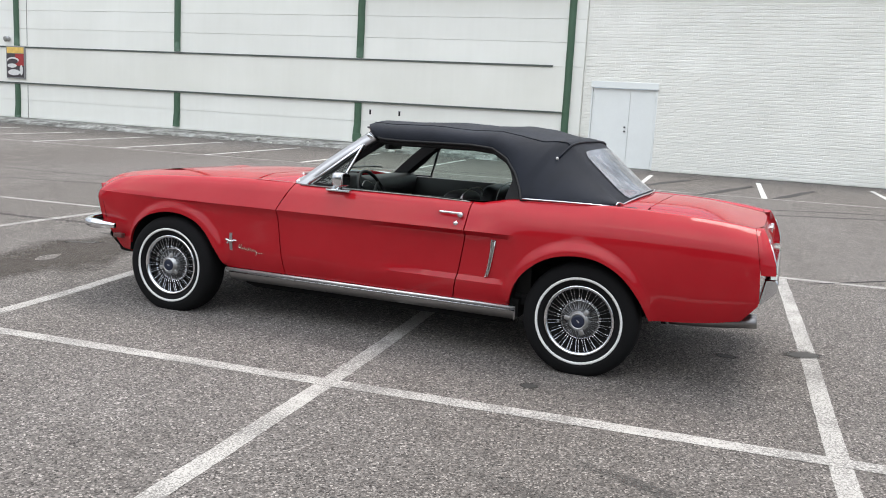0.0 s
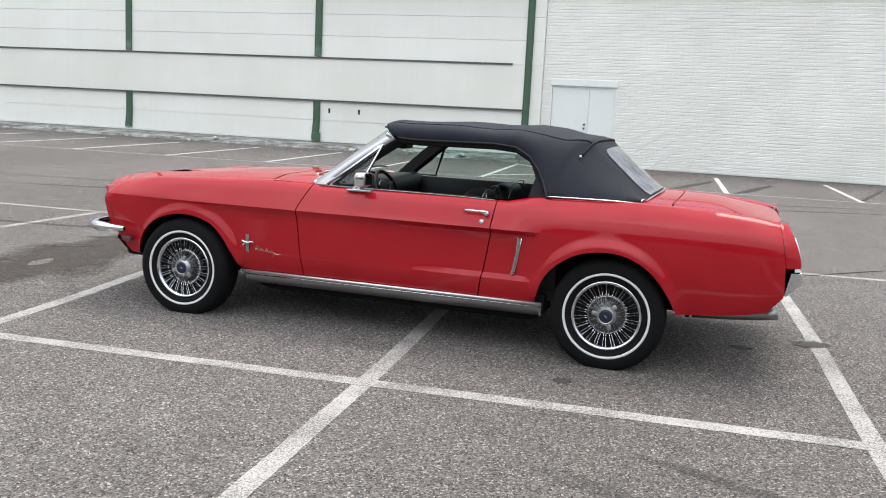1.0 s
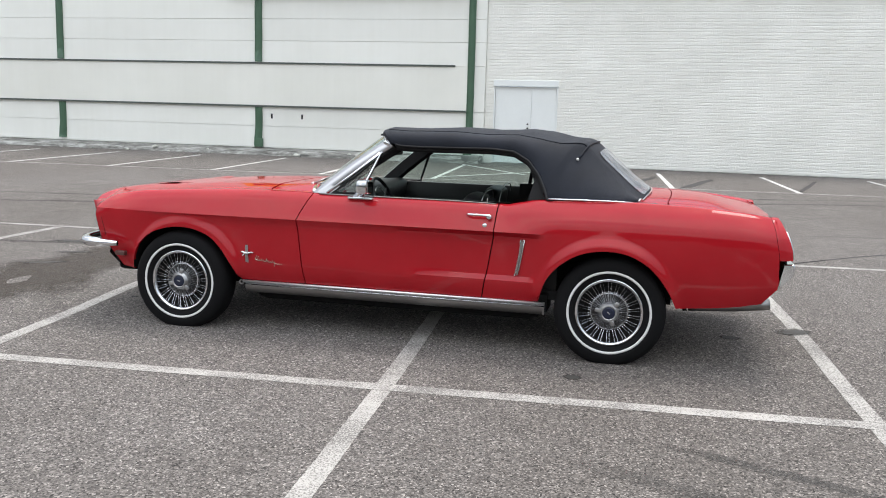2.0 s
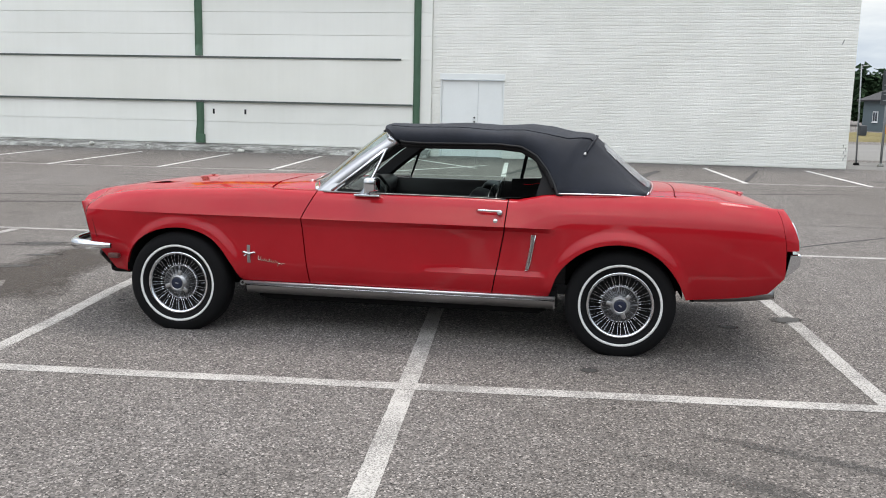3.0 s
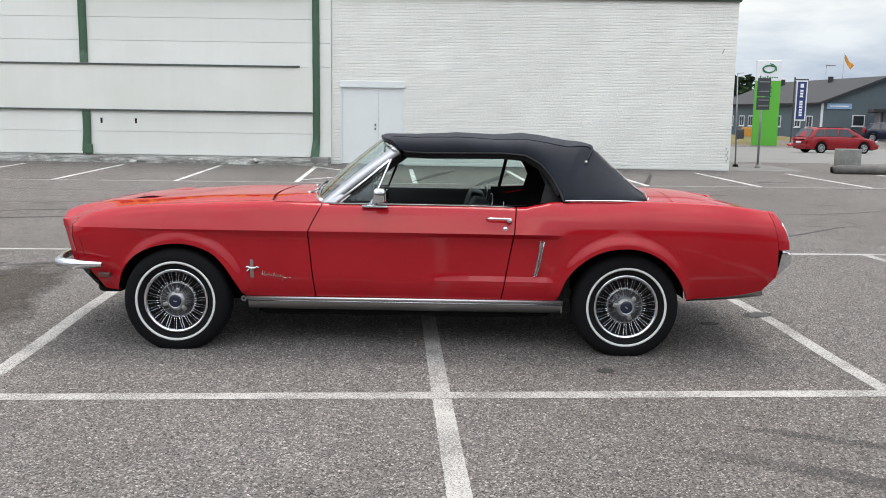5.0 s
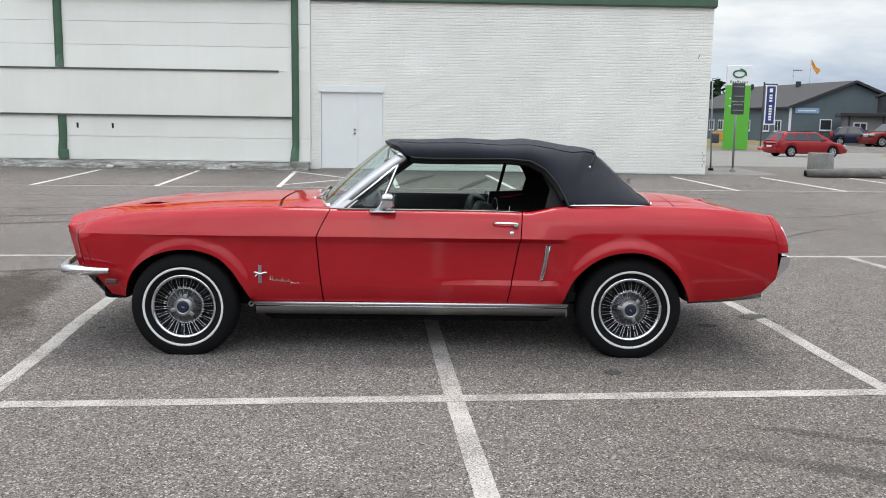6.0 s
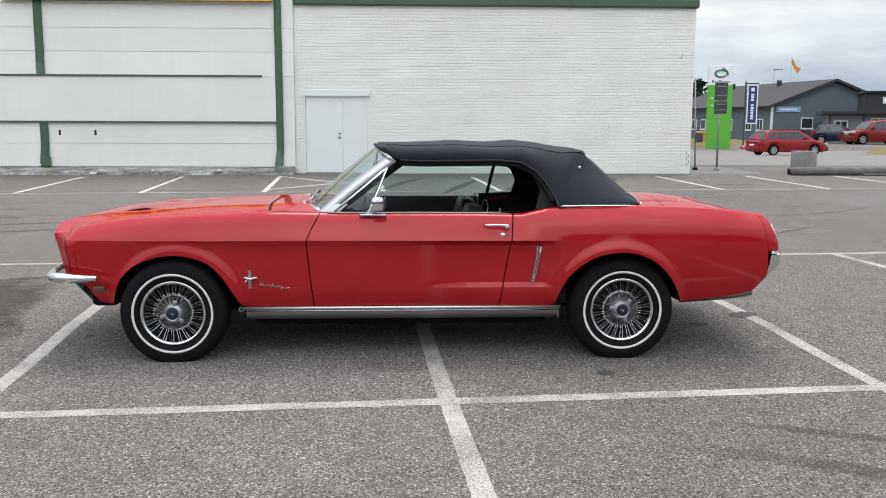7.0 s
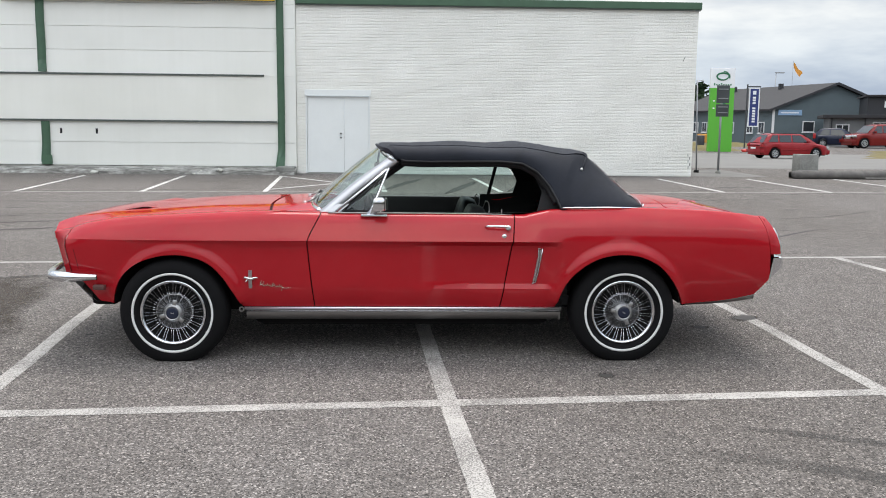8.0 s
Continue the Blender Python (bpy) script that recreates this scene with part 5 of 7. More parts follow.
def top_wrinkle(p, i, b):
    x, y, z = p
    w = 0.004 * noise.noise((x * 5, y * 4, 3.0)) + 0.002 * noise.noise((x * 17, y * 9, 7.0))
    return (x, y, z + w)


NI, NB = 90, 64
win_i = (11.30, 14.85)
grid = [[top_wrinkle(top_point((len(TOP) - 1) * i / NI, -1 + 2 * j / NB), i, j) for j in range(NB + 1)] for i in range(NI + 1)]


def in_window(i, j):
    a = (len(TOP) - 1) * (i + 0.5) / NI
    b = -1 + 2 * (j + 0.5) / NB
    k = (a - win_i[0]) / (win_i[1] - win_i[0])
    return 0.06 < k < 0.94 and abs(b) < 0.475 - 0.06 * k


canvas_bm, pane_bm = bmesh.new(), bmesh.new()
cv = [[canvas_bm.verts.new(p) for p in r] for r in grid]
for i in range(NI):
    for j in range(NB):
        if not in_window(i, j):
            canvas_bm.faces.new((cv[i][j], cv[i][j + 1], cv[i + 1][j + 1], cv[i + 1][j]))
rows = []
for i in range(25):
    k = i / 24
    # rounded corners at the head of the window
    w = (0.515 - 0.065 * k) * (1 - 0.10 * max(0.0, 1 - k / 0.12) ** 2 - 0.05 * max(0.0, (k - 0.92) / 0.08) ** 2)
    row = []
    for j in range(41):
        x, y, z = top_wrinkle(top_point(win_i[0] + (win_i[1] - win_i[0]) * k, w * (-1 + j / 20)), 0, 0)
        row.append((x + 0.005, y, z + 0.005))
    rows.append(row)
sheet(pane_bm, rows)
for b_ in (canvas_bm, pane_bm):
    bmesh.ops.delete(b_, geom=[v for v in b_.verts if not v.link_faces], context="VERTS")
    bmesh.ops.recalc_face_normals(b_, faces=b_.faces)
ex = bmesh.ops.extrude_edge_only(canvas_bm, edges=[e for e in canvas_bm.edges if len(e.link_faces) == 1])
for v in ex["geom"]:
    if isinstance(v, bmesh.types.BMVert):
        v.co.z -= 0.012 if v.co.x > 1.4 else 0.004
        v.co.y *= 0.985
        v.co.x += 0.012 if v.co.x < 1.4 else 0
soft_top = part("canvas_top", canvas_bm, M_CANVAS, car, "taut black canvas folding top", 60)
M_PLASTIC, _n, _l, _b = nodes_of("clouded_rear_window")
_v = coords(_n, _l, (1.0, 1.0, 0.35))
_l.new(ramp(_n, _l, noise_at(_n, _l, _v, 9.0, 5.0, 0.6), [(0.3, (0.20, 0.215, 0.235)), (0.7, (0.48, 0.50, 0.54))]), _b.inputs["Base Color"])
_l.new(ramp(_n, _l, noise_at(_n, _l, _v, 7.0, 4.0, 0.6), [(0.3, (0.45, 0.45, 0.45)), (0.75, (0.85, 0.85, 0.85))]), _b.inputs["Alpha"])
_b.inputs["Roughness"].default_value = 0.12
_b.inputs["Specular IOR Level"].default_value = 0.7
rear_window = part("rear_window", pane_bm, M_PLASTIC, soft_top, "clouded clear plastic rear window", 60)
part("headliner", sheet(bmesh.new(), [[(x, y * 0.95, z - 0.06) for x, y, z in (top_point(i, b) for b in np.linspace(-0.62, 0.62, 20))] for i in np.linspace(2.2, 7.0, 30)]), M_BLACK, car, "black headlining", 60)


# seam piping over the rear bow, rain gutter beads, edge binding
bow = [top_point(10.35, b) for b in np.linspace(-0.705, 0.705, 40)]
part("seam_piping", tube(bmesh.new(), [(x + 0.004, y, z + 0.003) for x, y, z in (top_wrinkle(q, 0, 0) for q in bow)], 0.007, 6), M_CANVAS, soft_top, "", 60)
for s in (-1, 1):
    part("side_seam", tube(bmesh.new(), [tuple(np.array(top_wrinkle(top_point(i, s * 0.585), 0, 0)) + np.array((0, 0, 0.001))) for i in np.linspace(2, 10.3, 60)], 0.0035, 6), M_CANVAS, soft_top, "", 60)
    part("snap", cyl(bmesh.new(), tuple(np.array(top_point(10.35, s * 0.705))), tuple(np.array(top_point(10.35, s * 0.705)) + np.array((0.0, s * 0.012, 0.005))), 0.009, 0.007, 12), M_WHITEWALL, soft_top, "white snap", 40)
    part("edge_binding", tube(bmesh.new(), [tuple(np.array(top_point(i, s * 1.0)) + np.array((0, 0, -0.004))) for i in np.linspace(1.5, 10.3, 60)], 0.0075, 6), M_BLACK, soft_top, "black rubber edge", 60)
    # roof rail behind the canvas edge
    part("roof_rail", tube(bmesh.new(), [(x, y - s * 0.05, z - 0.018) for x, y, z in (top_point(i, s * 1.0) for i in np.linspace(1.5, 9.2, 40))], 0.022, 6), M_BLACK, soft_top, "", 60)
path = [top_point(i, -1.0) for i in np.linspace(10.0, 15, 20)] + [top_point(15, b) for b in np.linspace(-0.96, 0.96, 40)] + [top_point(i, 1.0) for i in np.linspace(15, 10.0, 20)]
part("top_trim", tube(bmesh.new(), [(x + 0.008, y * 1.010, z + 0.003) for x, y, z in path], 0.0045, 8), M_CHROME, car, "bright trim round the canvas top", 60)

# inner quarter panels behind the side openings
both("top_side_curtain", lambda: sheet(bmesh.new(), [[(x - 0.06 * 0, y * 0.90, z) for x, y, z in ((2.06 + 0.34 * k, -0.74, 0.90), (2.10 + 0.34 * k, -0.70, 1.05), (2.10 + 0.24 * k, -0.64, 1.14), (2.06 + 0.2 * k, -0.60, 1.21))] for k in (0.45, 0.8, 1.15)]), M_BLACK)


def side_at(z):
    """Half width of the glass line at a height."""
    return 0.742 - (z - 0.93) * 0.37


def glass_poly(pts):
    bm = bmesh.new()
    bm.faces.new([bm.verts.new((u, -side_at(z), z)) for u, z in pts])
    return bm


vent = [(1.025, 0.938), (1.195, 0.938), (1.277, 1.160)]
for v_ in both("vent_window", lambda: glass_poly(vent), M_SIDEGLASS, "small triangular vent window"):
    v_.visible_shadow = False


def frame_line(pts, r, closed=False):
    return tube(bmesh.new(), [(u, -side_at(z) - 0.004, z) for u, z in pts], r, 8, closed)


both("vent_post", lambda: bar(bmesh.new(), [(u, -side_at(z) - 0.006, z) for u, z in ((1.188, 0.925), (1.245, 1.06), (1.298, 1.190))], (0.013, 0, -0.005), (0.0, -0.02, 0)), M_CHROME, "chrome vent window post", 30)
both("vent_frame", lambda: frame_line([(0.975, 0.926), (1.13, 1.050), (1.285, 1.180)], 0.0085), M_CHROME, "bright vent window frame", 60)
both("vent_seal", lambda: frame_line([(1.012, 0.930), (1.192, 0.932), (1.268, 1.14), (1.15, 1.04)], 0.008, True), M_BLACK, "", 60)
both("vent_corner", lambda: glass_poly([(0.905, 0.925), (1.015, 0.925), (1.06, 0.972), (0.99, 0.972)]), M_SATIN)
both("belt_moulding", lambda: tube(bmesh.new(), [(u, -0.762, z_shoulder(u) + 0.004) for u in np.linspace(0.93, 2.05, 20)], 0.004, 6), M_ROCKER, "", 60)

# far door and quarter windows are up, the driver's side is down
g = part("door_glass", sheet(bmesh.new(), [[(1.20, side_at(0.92), 0.92), (2.033, side_at(0.92), 0.92)], [(1.31, side_at(1.235), 1.235), (2.098, side_at(1.235), 1.235)]]), M_SIDEGLASS, car, "raised green-tinted door window")
g.visible_shadow = False
part("quarter_inner_trim", bar(bmesh.new(), [(u, side_at(0.95) - 0.055, 0.902 + 0.028 * k) for u, k in ((1.98, 0), (2.2, 0.35), (2.42, 1))], (0, 0.02, 0), (0, 0, 0.085)), M_VINYL, car)
g = part("quarter_glass", sheet(bmesh.new(), [[(2.06, side_at(0.95), 0.95), (2.33, side_at(0.95), 0.95)], [(2.115, side_at(1.225), 1.225), (2.14, side_at(1.225), 1.225)]]), M_SIDEGLASS, car, "raised green-tinted quarter window")
g.visible_shadow = False
part("glass_edge", bar(bmesh.new(), [(2.045, side_at(0.93), 0.93), (2.108, side_at(1.235), 1.235)], (0.026, 0, 0), (0, 0.02, 0)), M_BLACK, car, "black seal between the windows")

# ---- cabin ----
both("door_trim", lambda: sheet(bmesh.new(), [[(u, -y, z) for y, z in ((0.66, 0.34), (0.68, 0.60), (0.690, 0.80), (0.695, 0.90), (0.708, max(0.922, z_shoulder(u) + 0.004)), (0.745, max(0.9235, z_shoulder(u) + 0.007)))] for u in np.linspace(0.60, 2.42, 30)]), M_VINYL, "black vinyl door and side trim", 40)
part("cabin_floor", box(0.55, 2.60, -0.68, 0.68, 0.34, 0.40), M_BLACK, car)
part("firewall", box(0.50, 0.56, -0.70, 0.70, 0.34, 0.92), M_BLACK, car)
rows = []
for j in range(17):
    y = -0.68 + 1.36 * j / 16
    hood_up = 0.035 * math.exp(-((y + 0.37) / 0.19) ** 4)
    rows.append([(0.79 + 0.13 * (abs(y) / 0.68) ** 2, y, 0.915), (0.93, y, 0.945 + hood_up * 0.6), (1.06, y, 0.955 + hood_up), (1.10, y, 0.925 + hood_up), (1.085, y, 0.83), (1.02, y, 0.72), (0.95, y, 0.60)])
part("dashboard", sheet(bmesh.new(), rows), M_VINYL, car, "padded black dashboard", 40)
part("rear_shelf", sheet(bmesh.new(), [[(2.40, y, 0.86), (2.50, y, 0.95), (2.70, y, 0.955), (2.98, y, 0.955)] for y in np.linspace(-0.70, 0.70, 9)]), M_VINYL, car, "black top well behind the rear seat", 40)


def cushion(x0, x1, y0, y1, z0, z1, tilt, puff=0.03, n=10):
    """A padded block, swollen in its middle and tilted about its foot."""
    bm = box(x0, x1, y0, y1, z0, z1)
    bmesh.ops.subdivide_edges(bm, edges=bm.edges[:], cuts=n, use_grid_fill=True)
    cx, cy, cz = (x0 + x1) / 2, (y0 + y1) / 2, (z0 + z1) / 2
    hx, hy, hz = (x1 - x0) / 2, (y1 - y0) / 2, (z1 - z0) / 2
    for v in bm.verts:
        a, b, c = (v.co.x - cx) / hx, (v.co.y - cy) / hy, (v.co.z - cz) / hz
        r = max(abs(a), abs(b), abs(c)) / max(1e-6, (abs(a) ** 5 + abs(b) ** 5 + abs(c) ** 5) ** 0.2)
        v.co = Vector((cx + a * r * hx, cy + b * r * hy, cz + c * r * hz))
        v.co.x += -puff * 0.3 * math.cos(b * math.pi * 3) * (1 - abs(c)) * (1 if a < 0 else 0)
    bmesh.ops.transform(bm, matrix=Matrix.Translation((x0, 0, z0)) @ Matrix.Rotation(radians(tilt), 4, "Y") @ Matrix.Translation((-x0, 0, -z0)), verts=bm.verts)
    return bm


for s in (-1, 1):
    part("front_seat_cushion", cushion(1.30, 1.80, s * 0.37 - 0.26, s * 0.37 + 0.26, 0.44, 0.58, -6), M_VINYL, car, "black vinyl bucket seat cushion", 50)
    bk = part("front_seat_back", cushion(1.70, 1.83, s * 0.37 - 0.25, s * 0.37 + 0.25, 0.50, 0.965, 13), M_VINYL, car, "black vinyl bucket seat back", 50)
    part("seat_back_trim", tube(bmesh.new(), smooth_line([(1.885, s * 0.37 - 0.235, 0.66), (1.925, s * 0.37 - 0.22, 0.90), (1.935, s * 0.37 - 0.12, 0.955), (1.937, s * 0.37, 0.965), (1.935, s * 0.37 + 0.12, 0.955), (1.925, s * 0.37 + 0.22, 0.90)], 5), 0.0035, 6), M_STEEL, bk, "bright seat back beading", 60)
part("rear_seat_cushion", cushion(2.05, 2.40, -0.58, 0.58, 0.44, 0.58, -6), M_VINYL, car, "black vinyl rear seat cushion", 50)
part("rear_seat_back", cushion(2.34, 2.46, -0.58, 0.58, 0.52, 0.93, 14), M_VINYL, car, "black vinyl rear seat back", 50)
SW = pose(1.25, -0.37, 0.845, 0, 64, 0)
sw = part("steering_wheel", tube(bmesh.new(), [(0.180 * math.cos(a), 0.180 * math.sin(a), 0) for a in np.linspace(0, 2 * math.pi, 40, endpoint=False)], 0.0115, 8, True), M_VINYL, car, "thin-rimmed black steering wheel", 60)
sw.matrix_local = SW
part("horn_ring", tube(bmesh.new(), [(0.12 * math.cos(a), 0.12 * math.sin(a), -0.012) for a in np.linspace(0, 2 * math.pi, 32, endpoint=False)], 0.0025, 6, True), M_STEEL, sw, "dull metal horn ring", 60)
part("wheel_hub", cyl(bmesh.new(), (0, 0, -0.05), (0, 0, 0.005), 0.055, 0.045, 20), M_VINYL, sw, "", 40)
for a in (0, 2.2, -2.2):
    part("wheel_spoke", tube(bmesh.new(), [(0.04 * math.cos(a), 0.04 * math.sin(a), -0.015), (0.172 * math.cos(a), 0.172 * math.sin(a), 0)], 0.008, 6), M_VINYL, sw)
part("steering_column", cyl(bmesh.new(), tuple(SW @ Vector((0, 0, -0.04))), tuple(SW @ Vector((0, 0, -0.34))), 0.032, n=12), M_VINYL, car, "", 40)
im = part("cabin_mirror", box(-0.018, 0.018, -0.11, 0.11, -0.028, 0.028, 0.010, pose(1.205, 0.0, 1.178, 0, 8, 0)), M_BLACK, car, "black cabin mirror", 40)
part("mirror_stem", tube(bmesh.new(), [(1.222, 0, 1.30), (1.208, 0, 1.19)], 0.007, 6), M_BLACK, im)
both("lock_pin", lambda: cyl(bmesh.new(), (1.99, -0.735, 0.915), (1.99, -0.735, 0.945), 0.004, n=8), M_CHROME)
both("sun_visor", lambda: add_box(bmesh.new(), 1.24, 1.38, -0.50, -0.12, 1.288, 1.300, 0.005), M_BLACK)

# ---- bright work on the driver's side and its twin ----
def yo(u, z, out=0.0):
    return -side_v(u, z) - out


def handle():
    bm = bmesh.new()
    tube(bm, smooth_line([(1.885, yo(1.885, 0.848, 0.004), 0.848), (1.90, yo(1.90, 0.849, 0.026), 0.850), (1.95, yo(1.95, 0.849, 0.030), 0.850), (2.005, yo(2.0, 0.849, 0.030), 0.849), (2.035, yo(2.03, 0.848, 0.024), 0.846)], 5), [0.006] * 5 + [0.0072] * 16, 8)
    return bm


both("door_handle", handle, M_CHROME, "chrome pull handle", 60)
both("handle_button", lambda: cyl(bmesh.new(), (2.022, yo(2.022, 0.838, -0.004), 0.838), (2.022, yo(2.022, 0.838, 0.028), 0.840), 0.017, 0.015, 14), M_CHROME, "", 40)
both("door_lock", lambda: cyl(bmesh.new(), (1.998, yo(1.998, 0.790, -0.004), 0.790), (1.998, yo(1.998, 0.790, 0.006), 0.792), 0.0155, 0.013, 16), M_CHROME, "round bright door lock", 40)

mi = part("door_mirror", add_box(bmesh.new(), 1.130, 1.290, -0.806, -0.762, 0.902, 0.915, 0.004), M_CHROME, car, "chrome door mirror on an angled foot", 40)
part("mirror_stem", bar(bmesh.new(), [(1.185, -0.784, 0.910), (1.205, -0.790, 0.935), (1.232, -0.812, 0.965)], (0.058, 0, 0.0), (0, -0.022, 0.010)), M_CHROME, mi, "", 40)
part("mirror_head", add_box(bmesh.new(), -0.040, 0.036, -0.045, 0.045, -0.042, 0.042, 0.018, pose(1.250, -0.835, 0.980, 0, 0, -12)), M_CHROME, mi, "rectangular chrome mirror head", 40)
part("mirror_glass", add_box(bmesh.new(), 0.036, 0.039, -0.034, 0.034, -0.032, 0.032, 0, pose(1.250, -0.835, 0.980, 0, 0, -12)), plain("mirror_glass", (0.85, 0.85, 0.85), 0.03, 1.0, 0.02), mi)


def side_mark(pts, r, up=0.005):
    """Bright moulding lying on the body side."""
    return tube(bmesh.new(), [(u, yo(u, z, up), z) for u, z in pts], r, 6)


def emblem_bar():
    bm = bmesh.new()
    for k, (h0, h1) in enumerate(((0.463, 0.575), (0.463, 0.575), (0.463, 0.575))):
        u = 0.4575 + 0.0070 * k
        sheet(bm, [[(u - 0.0029, yo(u, h0, 0.003), h0), (u + 0.0029, yo(u, h0, 0.003), h0)], [(u - 0.0029, yo(u, 0.52, 0.008), 0.52), (u + 0.0029, yo(u, 0.52, 0.008), 0.52)], [(u - 0.0029, yo(u, h1, 0.004), h1), (u + 0.0029, yo(u, h1, 0.004), h1)]])
    return bm


both("fender_emblem", emblem_bar, M_STEEL, "upright chrome bar emblem")
both("emblem_figure", lambda: tube(bmesh.new(), smooth_line([(0.425, yo(0.425, 0.527, 0.010), 0.524), (0.438, yo(0.438, 0.53, 0.011), 0.531), (0.455, yo(0.455, 0.523, 0.012), 0.524), (0.475, yo(0.475, 0.522, 0.012), 0.522), (0.495, yo(0.495, 0.527, 0.011), 0.530), (0.512, yo(0.512, 0.527, 0.010), 0.527)], 4), [0.003, 0.004, 0.006, 0.008, 0.008, 0.008, 0.009, 0.009, 0.009, 0.009, 0.009, 0.009, 0.008, 0.008, 0.008, 0.007, 0.006, 0.006, 0.005, 0.004, 0.003], 6), M_CHROME, "", 60)
both("emblem_legs", lambda: side_mark([(0.437, 0.504), (0.448, 0.516), (0.462, 0.522)], 0.004, 0.008), M_CHROME)
# script badge, drawn as a plain running line with a few taller strokes and a tail
M_GILT = plain("dull_gilt_metal", (0.66, 0.62, 0.54), 0.25, 1.0, 0.1, 40)


def script():
    bm = bmesh.new()
    pts = []
    for k in range(66):
        u = 0.522 + 0.140 * k / 65
        z = 0.490 - 0.10 * (u - 0.522) + 0.0075 * math.sin(k * 0.95) + 0.003 * math.sin(k * 0.37)
        pts.append((u + 0.003 * math.cos(k * 0.95), yo(u, z, 0.004), z))
    tube(bm, pts, 0.0019, 5)
    for u, h in ((0.524, 0.030), (0.538, 0.028), (0.596, 0.024), (0.657, -0.020)):
        z = 0.482 - 0.10 * (u - 0.522)
        tube(bm, [(u, yo(u, z, 0.004), z), (u + 0.007 * (1 if h > 0 else -1), yo(u, z + h, 0.004), z + h)], 0.0021, 5)
    return bm


both("script_line", script, M_GILT, "thin gilt script line")
both("script_tail", lambda: side_mark([(0.655, 0.468), (0.675, 0.464), (0.702, 0.467)], 0.0014), M_GILT)


# ---- beyond the lot ----
M_GREENSIGN = plain("bright_green_sign", (0.10, 0.41, 0.035), 0.45, 0, 0.05, 1)
M_WHITE = plain("white_sign", (0.78, 0.79, 0.80), 0.45, 0, 0.03, 1)
M_LOGO = plain("dark_green_print", (0.02, 0.16, 0.07), 0.5)
M_NAVY = plain("navy_banner", (0.02, 0.035, 0.16), 0.5, 0, 0.08, 2)
M_GALV = plain("galvanised_steel", (0.30, 0.31, 0.32), 0.45, 0.7, 0.12, 6)
M_SIGNBACK = plain("dark_sign_back", (0.05, 0.055, 0.06), 0.5, 0, 0.15, 4)
M_SIDING = plain("blue_grey_siding", (0.100, 0.130, 0.142), 0.75, 0, 0.10, 1.5)
M_SIDING2 = plain("grey_board_siding", (0.21, 0.215, 0.22), 0.75, 0, 0.12, 1.5)
M_ROOF = plain("dark_roof_tiles", (0.027, 0.026, 0.028), 0.8, 0, 0.2, 3, 0.01)
M_WINDOWPANE = plain("dark_window_pane", (0.03, 0.035, 0.04), 0.06, 0, 0.2, 2, 0, 0, 0.8)
M_WINFRAME = plain("white_window_frame", (0.72, 0.72, 0.72), 0.5)
M_DARKFASCIA = plain("charcoal_fascia", (0.025, 0.026, 0.03), 0.6, 0, 0.15, 2)
M_RED2 = car_paint("red_estate_paint", (0.25, 0.010, 0.014))
M_RED3 = car_paint("dark_red_pickup_paint", (0.17, 0.012, 0.010))
M_BLUE2 = car_paint("dark_blue_paint", (0.007, 0.011, 0.03))
M_CARGLASS = plain("car_window", (0.02, 0.025, 0.03), 0.05, 0, 0.1, 2, 0, 0, 0.8)
M_ALLOY = plain("alloy_wheel", (0.55, 0.56, 0.57), 0.3, 0.9, 0.08, 8)
M_GRASS = plain("dry_grass", (0.16, 0.135, 0.065), 0.95, 0, 0.35, 1.2, 0.03, 0, 0.1)
M_PALEASPHALT = plain("pale_worn_asphalt", (0.188, 0.182, 0.172), 0.95, 0, 0.14, 0.6, 0.004, 0, 0.2)
M_LEAF = plain("pine_foliage", (0.028, 0.050, 0.024), 0.9, 0, 0.4, 0.6, 0, 0, 0.1)
M_LOG = plain("weathered_granite_kerb", (0.13, 0.122, 0.115), 0.9, 0, 0.4, 5, 0.01, 0, 0.2)

# paler side road and dry grass verges
road = part("side_road", sheet(bmesh.new(), [[(x, y, gz(y) + 0.004) for x in (5.47, 140)] for y in (28.6, 32, 38, 44, 50, 55)]), M_PALEASPHALT)
tagged(road, "pale worn asphalt beside the annex", "road", kind="structure")
apron = part("gravel_apron", sheet(bmesh.new(), [[(x, y, gz(y) + 0.003) for x in (5.47, 7.6)] for y in (23.1, 26.9)]), plain("dirty_concrete_apron", (0.17, 0.165, 0.155), 0.95, 0, 0.3, 1.5, 0.01, 0, 0.2))
tagged(apron, "rough grey concrete apron at the annex corner", "pavement", kind="structure")
for pts, h in (([(9.0, 59.2), (20.8, 58.6), (22.5, 66), (9, 66)], 0.25), ([(22.6, 48.9), (48, 43.5), (70, 52), (29.5, 62.0)], 0.24), ([(8, 68.0), (28.0, 68.0), (29, 73.5), (8, 74.5)], 0.35)):
    bm = bmesh.new()
    n = 14
    rows = []
    for i in range(n + 1):
        a, b = np.array(pts[0]) + (np.array(pts[1]) - pts[0]) * i / n, np.array(pts[3]) + (np.array(pts[2]) - pts[3]) * i / n
        row = []
        for j in range(n + 1):
            p = a + (b - a) * j / n
            e = min(i, n - i, j, n - j) / 3
            row.append((p[0], p[1], gz(p[1]) - 0.03 + h * min(1, e) * (0.75 + 0.5 * noise.noise((p[0], p[1], 0)))))
        rows.append(row)
    g = part("grass_verge", sheet(bm, rows), M_GRASS, smooth=60)
    tagged(g, "low verge of dry yellow grass", "grass", kind="stuff")

